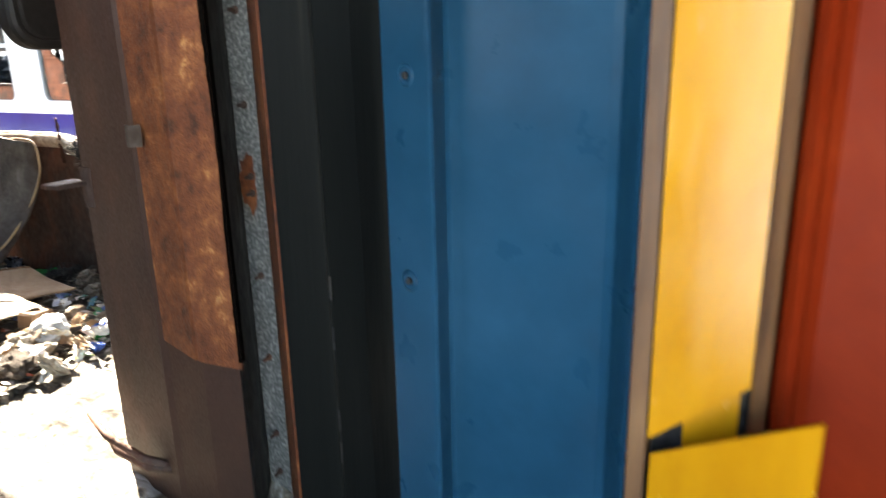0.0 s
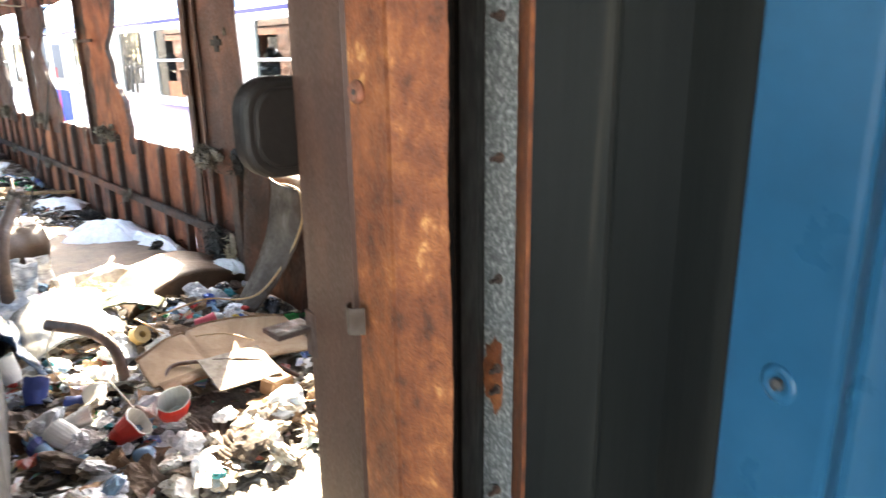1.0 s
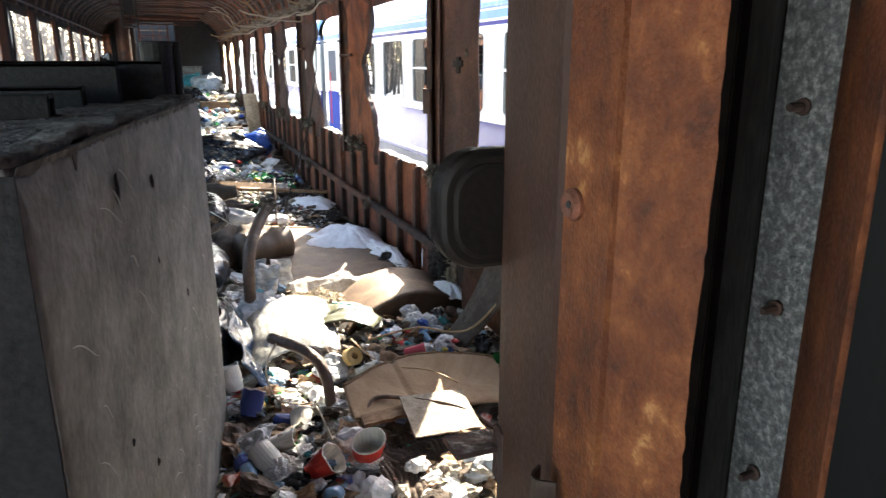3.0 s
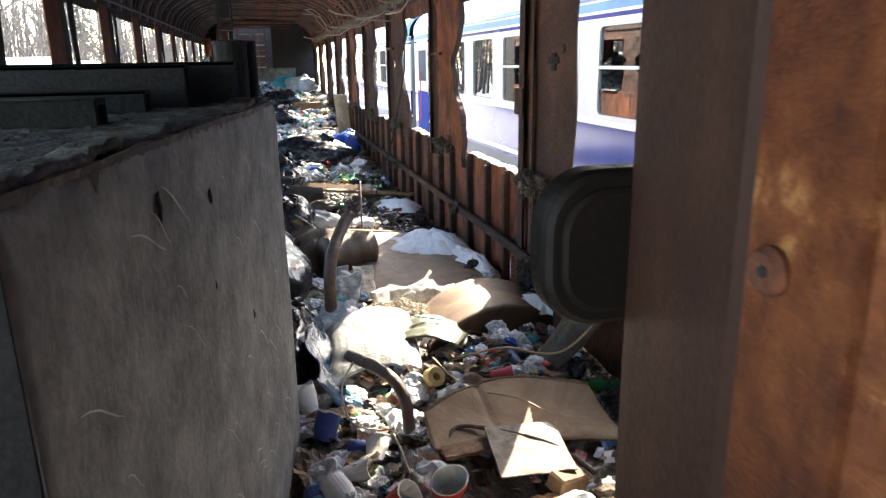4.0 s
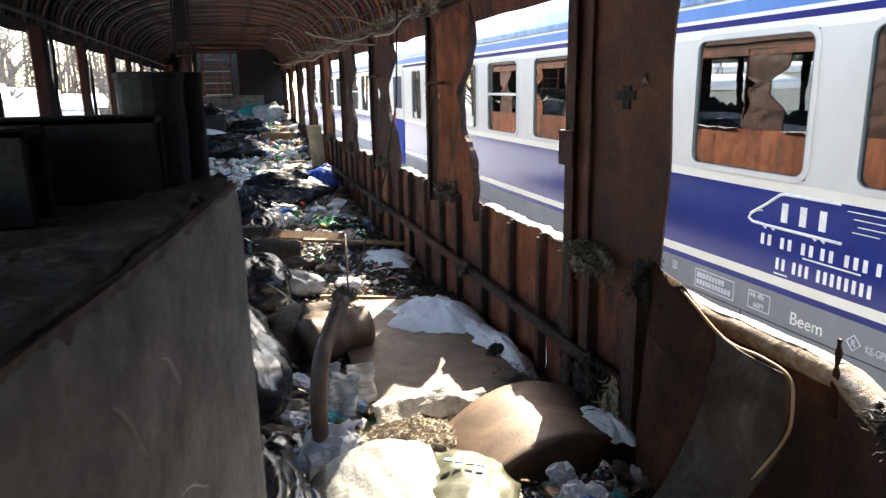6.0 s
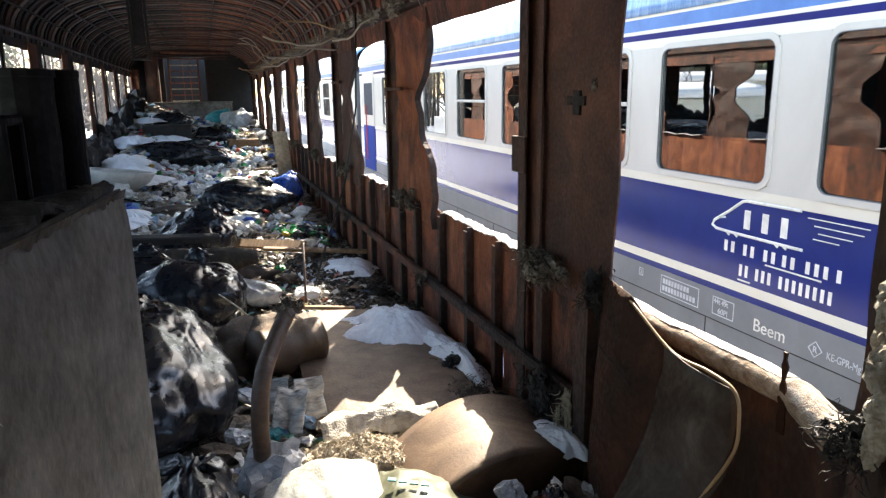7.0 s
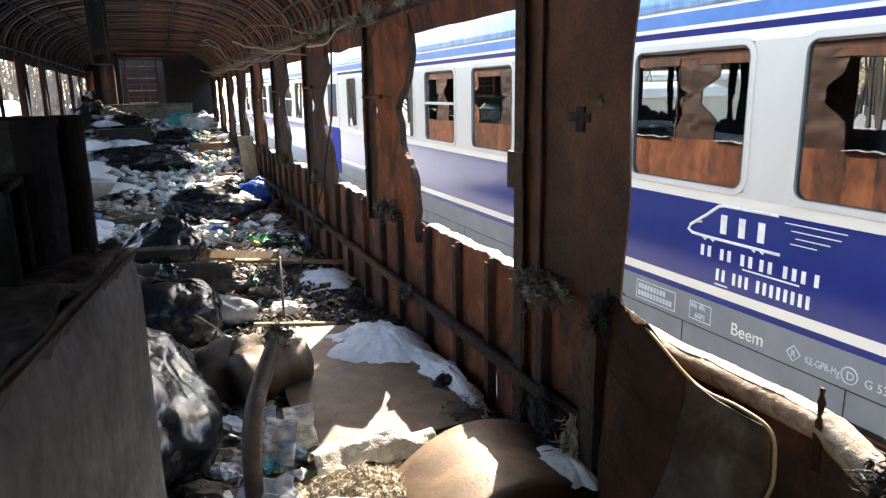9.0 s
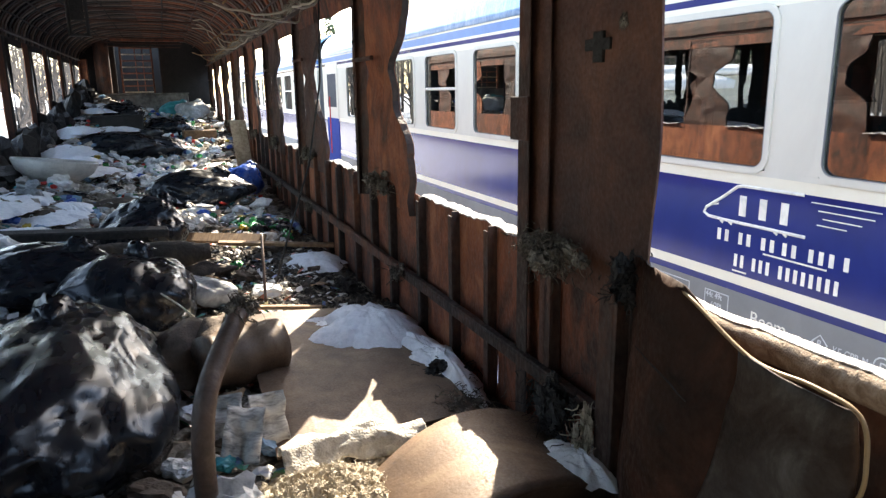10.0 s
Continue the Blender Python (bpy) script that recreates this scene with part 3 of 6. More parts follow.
def sill_crust(y0, y1, seed):
    """A broken crust of snow and pale ash on the torn window sill."""
    def fn(u, v):
        y = y0 + (y1 - y0) * u
        thin = max(0.0, 0.5 + 0.9 * wob(y * 2.2, seed, 3) + 0.5 * wob(y * 9, seed, 4))
        return (XR - 0.012 + 0.06 * v, y, ragged(y, 1) + 0.004 + 0.016 * min(1, thin) * math.sin(math.pi * (0.1 + 0.8 * v)) + 0.004 * wob(y * 40, v * 5, seed))
    solid("sill_crust", Shape().sheet(fn, int((y1 - y0) * 45), 4, 0.006), CRUST, label="crust of snow and pale ash on the torn sill", category="snow", group="sill crusts", kind="stuff")


for k, (y0, y1) in enumerate(((4.36, 5.42), (6.44, 7.45), (8.44, 9.4), (10.32, 11.25), (12.17, 13.1), (14.1, 15.0))):
    sill_crust(y0, y1, k)

# The wide pillar beside the gap in the wall, and the last one before the partition.
P = thing("window_pillar", pose(XR - 0.02, 0, 0), "wide brown rusted window pillar with a cross-shaped hole", "pillar", "window pillars")


def wide(u, v):
    z = 0.66 + 1.3 * v
    near = 3.655 + 0.035 * wob(z * 2.3, 1, 1) - 0.05 * max(0, z - 1.2) + (0.05 * max(0, 0.85 - z) * 4 * abs(wob(z * 20, 2, 2)))
    return (0.008 * wob(z * 3, u * 4, 2) - 0.025 * (1 - u) ** 3, near + (4.34 - near) * u, z)


part("plate", Shape().sheet(wide, 14, 30, 0.006), RUST_BROWN, P)
part("flange", Shape().box((-0.032, 4.33, 0.1), (0.004, 4.342, 1.98), 0.002).box((-0.034, 4.27, 0.1), (-0.028, 4.342, 1.98), 0.002), RUST_DARK, P)
part("inner_channel", Shape().box((-0.026, 4.185, 0.1), (-0.006, 4.192, 1.96), 0.002).box((-0.028, 4.155, 0.1), (-0.022, 4.192, 1.96), 0.002), RUST_BROWN, P)
part("post", Shape().box((-0.07, 3.72, 0.0), (-0.01, 3.735, 0.7), 0.002).box((-0.07, 3.735, 0.0), (-0.062, 3.80, 0.72), 0.002), RUST_DARK, P)
part("bracket_plate", Shape().box((-0.047, 4.26, 1.08), (-0.036, 4.375, 1.22), 0.003), RUST_BROWN, P)
part("cross_hole", Shape().box((-0.021, 3.9, 1.31), (-0.011, 3.945, 1.39), 0.001).box((-0.0205, 3.87, 1.342), (-0.0112, 3.985, 1.372), 0.001), SOOT, P, "cross-shaped cut-out, black inside")
part("paint_blister", Shape().blob(0.005, 0.013, 0.015, 3, 0.8, 3, 5, 0.8, (-0.014, 3.82, 1.405)), FLUFF, P)
wool("insulation_tuft", pose(XR - 0.09, 4.08, 0.76), 0.045, 0.17, 0.065, FLUFF, 11, "thick tuft of grey burnt insulation at the foot of a pillar", 44)
wool("insulation_tuft", pose(XR - 0.11, 4.0, 0.28), 0.04, 0.16, 0.12, SOOT, 12, "charred insulation hanging below the sill", 30)
wool("insulation_tuft", pose(XR - 0.1, 3.84, 0.24), 0.03, 0.05, 0.14, FLUFFY, 13, "yellowed strip of torn insulation", 12)
wool("insulation_tuft", pose(XR - 0.05, 3.72, 0.74), 0.05, 0.07, 0.09, SOOT, 14, "charred lump at the torn pillar edge", 22)

Q = thing("window_pillar", pose(XR - 0.02, 0, 0), "brown rusted window pillar with yellowed insulation on its edge", "pillar", "window pillars")


def wideq(u, v):
    z = 0.0 + 1.95 * v
    return (0.006 * wob(z * 3, u * 4, 6), 1.75 + (2.80 + 0.02 * wob(z * 4, 3, 3) - 1.75) * u, z)


part("plate", Shape().sheet(wideq, 12, 26, 0.006), RUST_DARK, Q)
part("flange", Shape().box((-0.06, 2.66, 0.1), (-0.006, 2.672, 1.95), 0.002).box((-0.062, 2.56, 0.1), (-0.054, 2.672, 1.95), 0.002), RUST, Q)
part("slot", Shape().box((-0.0085, 2.7, 1.1), (-0.0045, 2.735, 1.32), 0.001).box((-0.0085, 2.7, 0.8), (-0.0046, 2.74, 1.0), 0.001), SOOT, Q, "black slots cut in the plate")
foam = Shape()
rf_ = random.Random(15)
for i in range(16):
    foam.blob(rf_.uniform(0.014, 0.03), rf_.uniform(0.015, 0.035), rf_.uniform(0.025, 0.06), 3, 0.5, 2.2, i + 3, 0.35, (rf_.gauss(0, 0.012), rf_.gauss(0, 0.014), -0.14 + 0.3 * i / 15))
solid("insulation_foam", foam, FLUFFG, pose(XR - 0.06, 2.7, 0.86), label="lumpy yellow insulation foam on a pillar edge", category="insulation", kind="stuff")
wool("insulation_tuft", pose(XR - 0.06, 2.78, 0.7), 0.04, 0.06, 0.06, SOOT, 16, "charred insulation crumbs on the torn sill", 20)

# Torn, bulging wall below the near window.
torn = thing("torn_wall_sheet", pose(0, 0, 0), "torn and bulging brown steel wall sheet", "wall", kind="structure")
part("skin", Shape().sheet(lambda u, v: (XR + 0.02 + 0.03 * math.sin(math.pi * v) + 0.01 * wob(u * 6, v * 5, 1), 1.55 + 2.17 * u, (0.67 + 0.04 * wob(u * 14, 0, 5) + 0.02 * (u > 0.6)) * v), 40, 14, 0.005), RUST_DARK, torn)


def bulge(u, v):
    top = 0.735 + 0.09 * min(1, u * 2.4) + 0.008 * wob(u * 12, 4, 4)
    return (1.195 + 0.08 * u ** 2 - 0.1 * (1 - v) ** 2 * (1 - 0.6 * u) - 0.05 * math.sin(math.pi * v) * math.sin(math.pi * u) + 0.008 * wob(u * 5, v * 5, 2), 3.27 + 0.44 * u, 0.06 + (top - 0.06) * v)


def grey_curl(u, v):
    edge = 3.0 + 0.1 * max(0, 0.62 - v) / 0.62 + 0.02 * max(0, v - 0.85) / 0.15 + 0.006 * wob(v * 9, 1, 3)
    return (1.197 - 0.24 * (1 - v) ** 2.2 - 0.02 * math.sin(math.pi * u) + 0.004 * wob(u * 4, v * 6, 8), edge + (3.285 - edge) * u, 0.17 + (0.55 + 0.022 * u) * v)


part("bulge", Shape().sheet(bulge, 22, 20, 0.004), BURNTSHEET, torn, "brown sheet bent inwards", smooth=True)
part("grey_sheet", Shape().sheet(grey_curl, 18, 26, 0.004), SHEETGREY, torn, "scorched grey end of the bent sheet", smooth=True)
part("tear", Shape().tube([(1.148 + 0.02 * k / 7, 3.36 + 0.2 * k / 7, 0.6 + 0.05 * k / 7 + 0.008 * wob(k * 2.3, 1, 1)) for k in range(8)], [0.001, 0.002, 0.0025, 0.002, 0.003, 0.002, 0.002, 0.001], 5), SOOT, torn, "thin black tear")
s = Shape().sheet(lambda u, v: (XR + 0.035 - 0.07 * math.cos(math.pi * (v - 0.2)) + 0.004 * wob(u * 11, v * 3, 1), 2.84 + 0.84 * u, 0.7 - 0.1 * max(0, 0.16 - u) * 4 - 0.012 + (0.055 + 0.012 * wob(u * 5, 1, 3)) * math.sin(math.pi * v) + 0.0018 * wob(u * 60, v * 14, 2) + 0.0012 * wob(u * 130, v * 30, 6)), 220, 26, 0.006)
roll_sill = solid("sill_insulation_roll", s, FELT, label="brown felt insulation roll along the torn window sill", category="insulation", smooth=True)
# Whitish strip along the roll's top: sun glare put into the colour.
part("frost_crust", Shape().sheet(lambda u, v: (XR + 0.035 - 0.07 * math.cos(math.pi * (0.3 + (0.12 + 0.1 * wob(u * 9, 2, 2)) + 0.28 * v - 0.2)), 2.99 + 0.66 * u, 0.7 - 0.0075 + (0.055 + 0.012 * wob((0.15 + 0.66 / 0.84 * u) * 5, 1, 3)) * math.sin(math.pi * (0.3 + (0.12 + 0.1 * wob(u * 9, 2, 2)) + 0.28 * v)) + 0.002 * wob(u * 40, v * 6, 1)), 120, 6, 0.003), CRUST, roll_sill, "pale dusty strip standing in for sunlight on top")
solid("torn_prong", Shape().sheet(lambda u, v: (XR - 0.03 - 0.01 * v, 2.96 + 0.022 * u * (1 - 0.5 * v) + 0.01 * wob(v * 8, u, 1), 0.62 + 0.2 * v), 3, 12, 0.005), BURNTSHEET, label="torn upright strip of burnt steel", category="scrap metal")

# Cant rails and roof.
for nm, x, side in (("trim_east", XR, 1), ("trim_west", XL, -1)):
    r = thing(nm, pose(0, 0, 0), "burnt longitudinal rail above the windows", "rail", kind="structure")
    zc = CANT if side > 0 else CANT + 0.1

    def fn(u, v, x=x, side=side, zc=zc):
        y = -0.5 + (YE + 0.5) * u
        return (x - side * 0.01 - side * 0.03 * v, y, zc + 0.018 * wob(y * 3, 1, side) * (1 - v) + 0.2 * v)
    part("rail_plate", Shape().sheet(fn, 160, 3, 0.012), RUST if side > 0 else SOOT, r)
    a, b = sorted((x - side * 0.02, x - side * 0.09))
    part("ledge", Shape().box((a, -0.5, zc + 0.12), (b, YE, zc + 0.14), 0.004), RUST_DARK, r)
XC, HW, Z0, RISE = (XR + XL) / 2, (XR - XL) / 2, CANT + 0.18, 0.62


def roof_at(a, d=0.0):
    """Place on the roof's cross-section, a from 0 (east) to pi (west), d inside it."""
    return (XC + (HW - d) * math.copysign(abs(math.cos(a)) ** 0.8, math.cos(a)), Z0 + (RISE - d) * math.sin(a) ** 0.9)


def roof_skin(u, v):
    x, z = roof_at(math.pi * v)
    return (x, -1.6 + (YE + 1.8) * u, z + 0.012 * wob(u * 40, v * 6, 1))


solid("ceiling", Shape().sheet(roof_skin, 90, 26, 0.01), RUST_DARK, kind="structure", label="burnt curved roof skin of the coach")
y = -0.8
k = 0
while y < YE:
    root = thing("roof_rib", pose(0, y, 0), "rusted curved roof rib", "roof rib", "roof ribs")
    half_w, warp = rnd.uniform(0.035, 0.06), rnd.uniform(-0.03, 0.03)

    def slat(u, v, a0=0.0, w=half_w, warp=warp):
        x, z = roof_at(a0 + math.pi / 2 * u, 0.03 + 0.012 * wob(u * 5, k, 2) * 1.0)
        return (x, (v - 0.5) * 2 * w + warp * math.sin(3 * u), z)
    # East halves use paler materials: bounced sunlight worked into their colour.
    part("rib_half", Shape().sheet(slat, 14, 1, 0.022), (PIPE, RUST, RUST_DARK)[k % 3], root)
    part("rib_half", Shape().sheet(lambda u, v: slat(u, v, math.pi / 2), 14, 1, 0.022), (RUST_DARK, PIPE, SOOT)[k % 3], root)
    y += 0.2 + 0.03 * math.sin(k)
    k += 1
for i, a in enumerate((0.2, 0.42, 0.7, 1.0, 1.35, 1.8, 2.15, 2.45, 2.75)):
    pts = []
    for j in range(40):
        y = -1 + (YE + 0.9) * j / 39
        x, z = roof_at(a * math.pi / math.pi + 0.02 * wob(j * 0.6, i, 1), 0.06 + 0.02 * wob(j * 0.5, i, 9))
        pts.append((x, y, z))
    solid("roof_stringer", Shape().tube(pts, 0.011, 5), RUST_BROWN if i < 4 else SOOT, label="long thin bar under the burnt roof", category="roof bar", group="roof bars")
# Cross bars of the ceiling frame farther in.
for i, y in enumerate((11.5, 13.0, 14.5, 16.2, 17.6, 18.8)):
    z = Z0 + 0.28 + 0.05 * wob(i, 2, 2)
    solid("roof_crossbar", Shape().tube([(XC - 0.75, y, z + 0.02), (XC, y, z + 0.05 * wob(i, 3, 3)), (XC + 0.75, y, z)], 0.014, 5), RUST_BROWN, label="thin cross bar hanging under the roof", category="roof bar", group="roof cross bars")
# Dangling cables in the east corner of the roof.
for i in range(16):
    y = 6.4 + rnd.random() * 8.5
    x = XR - 0.05
    z = CANT + 0.13
    pts = [Vector((x, y, z))]
    d = Vector((-0.9, rnd.uniform(-1, 1), rnd.uniform(-0.2, 0.6)))
    for j in range(9):
        d = (d + Vector((rnd.uniform(-0.6, 0.5), rnd.uniform(-0.5, 0.5), rnd.uniform(-0.6, 0.5)))).normalized()
        q = pts[-1] + d * 0.09
        q.x = min(q.x, XR - 0.06)
        q.z = min(max(q.z, CANT + 0.0), Z0 + 0.3)
        pts.append(q)
    solid("loose_cable", Shape().tube(pts, 0.007, 6), WIREP if i % 3 else WIRE, smooth=True, label="tangled burnt cable hanging under the roof", category="cable", group="hanging cables")
for i in range(24):
    wool("insulation_tuft", pose(XR - 0.1, 4.9 + i * 0.55, CANT + 0.16 + 0.03 * wob(i * 3.1, 1, 1)), 0.05, 0.2, 0.05, FLUFFG, 80 + i, "pale insulation wool spilling from the roof edge", 14)
wool("insulation_tuft", pose(XR - 0.25, 5.2, CANT + 0.22), 0.1, 0.22, 0.08, FLUFF, 79, "pale insulation wool spilling from the roof edge", 16)
solid("hanging_lamp_frame", Shape().box((-0.48, 9.0, 1.72), (-0.46, 9.12, 2.5), 0.003).box((-0.34, 9.0, 1.72), (-0.32, 9.12, 2.5), 0.003).box((-0.48, 9.0, 1.72), (-0.32, 9.12, 1.74), 0.003).box((-0.45, 9.02, 1.85), (-0.35, 9.06, 2.25), 0.003), SOOT, label="burnt lamp frame hanging from the roof", category="lamp frame")
solid("loose_cable", Shape().tube([(1.12, 6.6, 1.95), (1.1, 6.62, 1.3), (1.0, 6.6, 0.8), (0.82, 6.5, 0.35), (0.72, 6.42, 0.1)], 0.006, 6), SOOT, smooth=True, label="thin black cable hanging from roof to floor", category="cable")

# The end of the saloon.
wall_north = thing("wall_north", pose(0, YE, 0), "burnt end partition with an open doorway", "wall", kind="structure")
part("panel", Shape().box((XL, -0.03, 0.0), (-0.72, 0.03, 2.6), 0.01), SOOT, wall_north)
part("panel", Shape().box((0.22, -0.03, 0.0), (XR, 0.03, 2.6), 0.01), SOOT, wall_north)
part("panel", Shape().box((-0.72, -0.03, 2.3), (0.22, 0.03, 2.6), 0.01), SOOT, wall_north)
part("post", Shape().box((-1.44, -0.6, 0.0), (-1.26, -0.5, 2.0), 0.01), RUST_ORANGE, wall_north, "orange rusted corner post")
part("round_post", Shape().lathe([(0.0, 0.0), (0.16, 0.0), (0.16, 2.5), (0.0, 2.5)], 16).moved(Matrix.Translation((-0.98, -0.3, 0))), RUST_DARK, wall_north, smooth=False)
solid("end_closure", Shape().box((XL, YE + 1.6, -0.1), (XR, YE + 1.66, 2.7), 0.01), SOOT, kind="structure", label="dark end wall beyond the doorway")
for nm, x0 in (("wall_end_west", XL), ("wall_end_east", XR - 0.04)):
    solid(nm, Shape().box((x0, YE + 0.05, -0.1), (x0 + 0.04, YE + 1.6, 2.6), 0.005), SOOT, kind="structure", label="sooty vestibule side wall")
solid("low_counter", Shape().box((-1.17, YE - 0.75, 0.0), (0.77, YE - 0.45, 1.22), 0.02).box((-1.19, YE - 0.77, 1.22), (0.79, YE - 0.43, 1.25), 0.008), GREYBLOCK, label="low grey counter at the end of the saloon", category="counter")
rack = thing("metal_rack", pose(-0.26, YE - 0.2, 1.0), "pale rusted ladder-like metal rack in the doorway", "rack")
for x in (-0.36, 0.3):
    part("upright", Shape().box((x, -0.02, 0.0), (x + 0.04, 0.02, 1.3), 0.004), RUST_ORANGE, rack)
for i in range(9):
    part("shelf_bar", Shape().box((-0.32, -0.02, 0.12 + i * 0.14), (0.3, 0.015, 0.15 + i * 0.14), 0.004), FLUFFY if i % 2 else RUST, rack)
for x in (-0.04, 0.12):
    part("inner_upright", Shape().box((x, 0.016, 0.1), (x + 0.02, 0.03, 1.28), 0.003), RUST, rack)
for i in range(3):
    solid("roof_duct", Shape().box((-0.7 + 0.1 * i, YE - 1.5 - i * 0.8, 2.32 - 0.05 * i), (0.7, YE - 1.42 - i * 0.8, 2.38 - 0.05 * i), 0.008), RUST, label="sagging burnt duct strip under the roof", category="duct", group="duct strips")

# ---- passage at the coach's end ----


def prism(pts, z0, z1, c=0.0):
    """An upright body over a plan outline."""
    n = len(pts)
    area = sum(a[0] * b[1] - b[0] * a[1] for a, b in zip(pts, pts[1:] + pts[:1]))
    if area < 0:
        pts = pts[::-1]
    f0, f1 = (z0 if callable(z0) else (lambda p: z0)), (z1 if callable(z1) else (lambda p: z1))
    s = Shape()
    lv = [f0] + [(lambda p, k=k: f0(p) + (f1(p) - f0(p)) * k / 6) for k in range(1, 6)] + [f1]
    vs = [(x, y, h((x, y))) for h in lv for x, y in pts]
    m = len(lv)
    return s.add(vs, [(k * n + i, k * n + (i + 1) % n, (k + 1) * n + (i + 1) % n, (k + 1) * n + i) for k in range(m - 1) for i in range(n)] + [tuple(range(n - 1, -1, -1)), tuple(range((m - 1) * n, m * n))])


TOP = 2.15
doorway = thing("door_frame", pose(0, 0, 0), "brown and rusty steel door frame between vestibule and saloon", "door frame", kind="structure")
part("jamb", prism([(0.33, 1.465), (0.32, 1.43), (0.268, 1.215), (0.272, 1.2), (0.262, 1.09), (0.279, 1.007), (0.31, 1.062), (0.42, 1.13), (0.5, 1.2), (0.5, 1.465)], 0, TOP), BROWN, doorway)
part("rusty_cover_strip", prism([(0.265, 1.197), (0.25, 1.095), (0.259, 1.092), (0.272, 1.192)], lambda p: 0.49 - 0.2 * (1.197 - p[1]), TOP), RUST_ORANGE, doorway, "orange rusted cover strip")
part("rusty_cover_plate", prism([(0.252, 1.088), (0.2733, 0.9935), (0.2818, 0.9975), (0.2615, 1.09)], lambda p: 0.468 - 0.1 * (1.09 - p[1]), TOP), RUST_ORANGE, doorway, "rust-streaked cover plate")
part("rubber_seal", prism([(0.281, 1.004), (0.325, 1.04), (0.35, 1.068), (0.395, 1.08), (0.432, 1.104), (0.432, 1.13), (0.4, 1.112), (0.31, 1.058)], 0, TOP), RUBBER, doorway, "thick black rubber seal")
part("seal_strip", prism([(0.432, 1.102), (0.422, 1.03), (0.56, 1.0), (0.56, 1.12)], 0, TOP), GALV, doorway, "weathered grey bolted metal strip")
part("rust_edge", prism([(0.42, 1.028), (0.292, 0.893), (0.34, 0.87), (0.56, 0.985)], 0, TOP), RUST_ORANGE, doorway, "orange rusted edge")
for z in (0.12, 0.22, 0.41, 0.60, 0.78, 0.815, 0.96, 1.14, 1.33, 1.52):
    b = Shape().lathe([(0, 0.022), (0.0034, 0.022), (0.0042, 0.019), (0.0042, 0.004), (0.008, 0.004), (0.008, -0.002)], 8)
    part("bolt", b, RUST_DARK, doorway, m=Matrix.Translation((0.426, 1.064, z)) @ Vector((-1, -0.14, 0)).to_track_quat("Z", "Y").to_matrix().to_4x4(), smooth=False)


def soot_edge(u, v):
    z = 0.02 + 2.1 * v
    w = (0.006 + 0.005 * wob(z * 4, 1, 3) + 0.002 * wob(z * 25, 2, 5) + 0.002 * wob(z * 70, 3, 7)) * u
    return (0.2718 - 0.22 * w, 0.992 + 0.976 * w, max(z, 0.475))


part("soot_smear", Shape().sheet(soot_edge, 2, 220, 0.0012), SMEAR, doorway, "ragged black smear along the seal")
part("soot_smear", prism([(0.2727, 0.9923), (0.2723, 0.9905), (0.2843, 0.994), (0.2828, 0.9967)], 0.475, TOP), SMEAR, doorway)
part("rust_stain", Shape().blob(0.0012, 0.022, 0.05, 4, 0.7, 2, 6, 0.5, (0.4265, 1.064, 0.8)), RUST_ORANGE, doorway, "orange rust bloom round two bolts")
part("washer", Shape().lathe([(0.004, 0.003), (0.012, 0.005), (0.016, 0.0), (0.016, -0.004)], 14), RUST, doorway, m=pose(0.254, 1.165, 1.235, 0, -90, 0))
part("washer_hole", Shape().lathe([(0, 0.004), (0.004, 0.004), (0.004, 0.0)], 10), SOOT, doorway, m=pose(0.254, 1.165, 1.235, 0, -90, 0))
part("clip", Shape().sheet(lambda u, v: (0.246 - 0.018 * math.sin(math.pi * u), 1.155 + 0.036 * u, 0.895 + 0.04 * v), 8, 3, 0.003), SHEETGREY, doorway, "small bent metal clip")
part("bottom_hook", Shape().tube([(0.29, 1.25, 0.16), (0.26, 1.3, 0.165), (0.26, 1.4, 0.18), (0.3, 1.5, 0.2)], [0.016, 0.013, 0.012, 0.008], 8).tube([(0.29, 1.25, 0.16), (0.25, 1.3, 0.19), (0.25, 1.42, 0.215), (0.28, 1.52, 0.235)], [0.01, 0.009, 0.008, 0.006], 8), RUST_DARK, doorway, smooth=True)
part("strike_lug", Shape().box((0.25, 1.44, 0.79), (0.33, 1.5, 0.8), 0.002).box((0.318, 1.38, 0.74), (0.326, 1.46, 0.83), 0.002), RUST_DARK, doorway)


def rounded(x0, z0, x1, z1, r, n=6):
    pts = []
    for cx, cz, a0 in ((x1 - r, z1 - r, 0), (x0 + r, z1 - r, 90), (x0 + r, z0 + r, 180), (x1 - r, z0 + r, 270)):
        pts += [(cx + r * math.cos(radians(a0 + 90 * k / n)), cz + r * math.sin(radians(a0 + 90 * k / n))) for k in range(n + 1)]
    return pts


def loft(rings):
    """A closed body through matching outlines, ordered from back to front."""
    n = len(rings[0])
    f = [(k * n + i, k * n + (i + 1) % n, (k + 1) * n + (i + 1) % n, (k + 1) * n + i) for k in range(len(rings) - 1) for i in range(n)]
    return Shape().add([q for ring_ in rings for q in ring_], f + [tuple(range(n - 1, -1, -1)), tuple(range((len(rings) - 1) * n, len(rings) * n))])


def latch_ring(g, y):
    return [(x, y, z) for x, z in rounded(0.236 + g, 1.076 + g, 0.41 - g, 1.25 - g, 0.062 - g * 0.7, 9)]


part("latch_cover", loft([latch_ring(0, 1.51), latch_ring(0, 1.482), latch_ring(0.003, 1.474), latch_ring(0.009, 1.469), latch_ring(0.013, 1.4685)]), LATCHBLACK, doorway, "rounded black latch cover")
part("latch_rim", loft([latch_ring(0.018, 1.4684), latch_ring(0.019, 1.465), latch_ring(0.024, 1.463)]), LATCHBLACK, doorway)

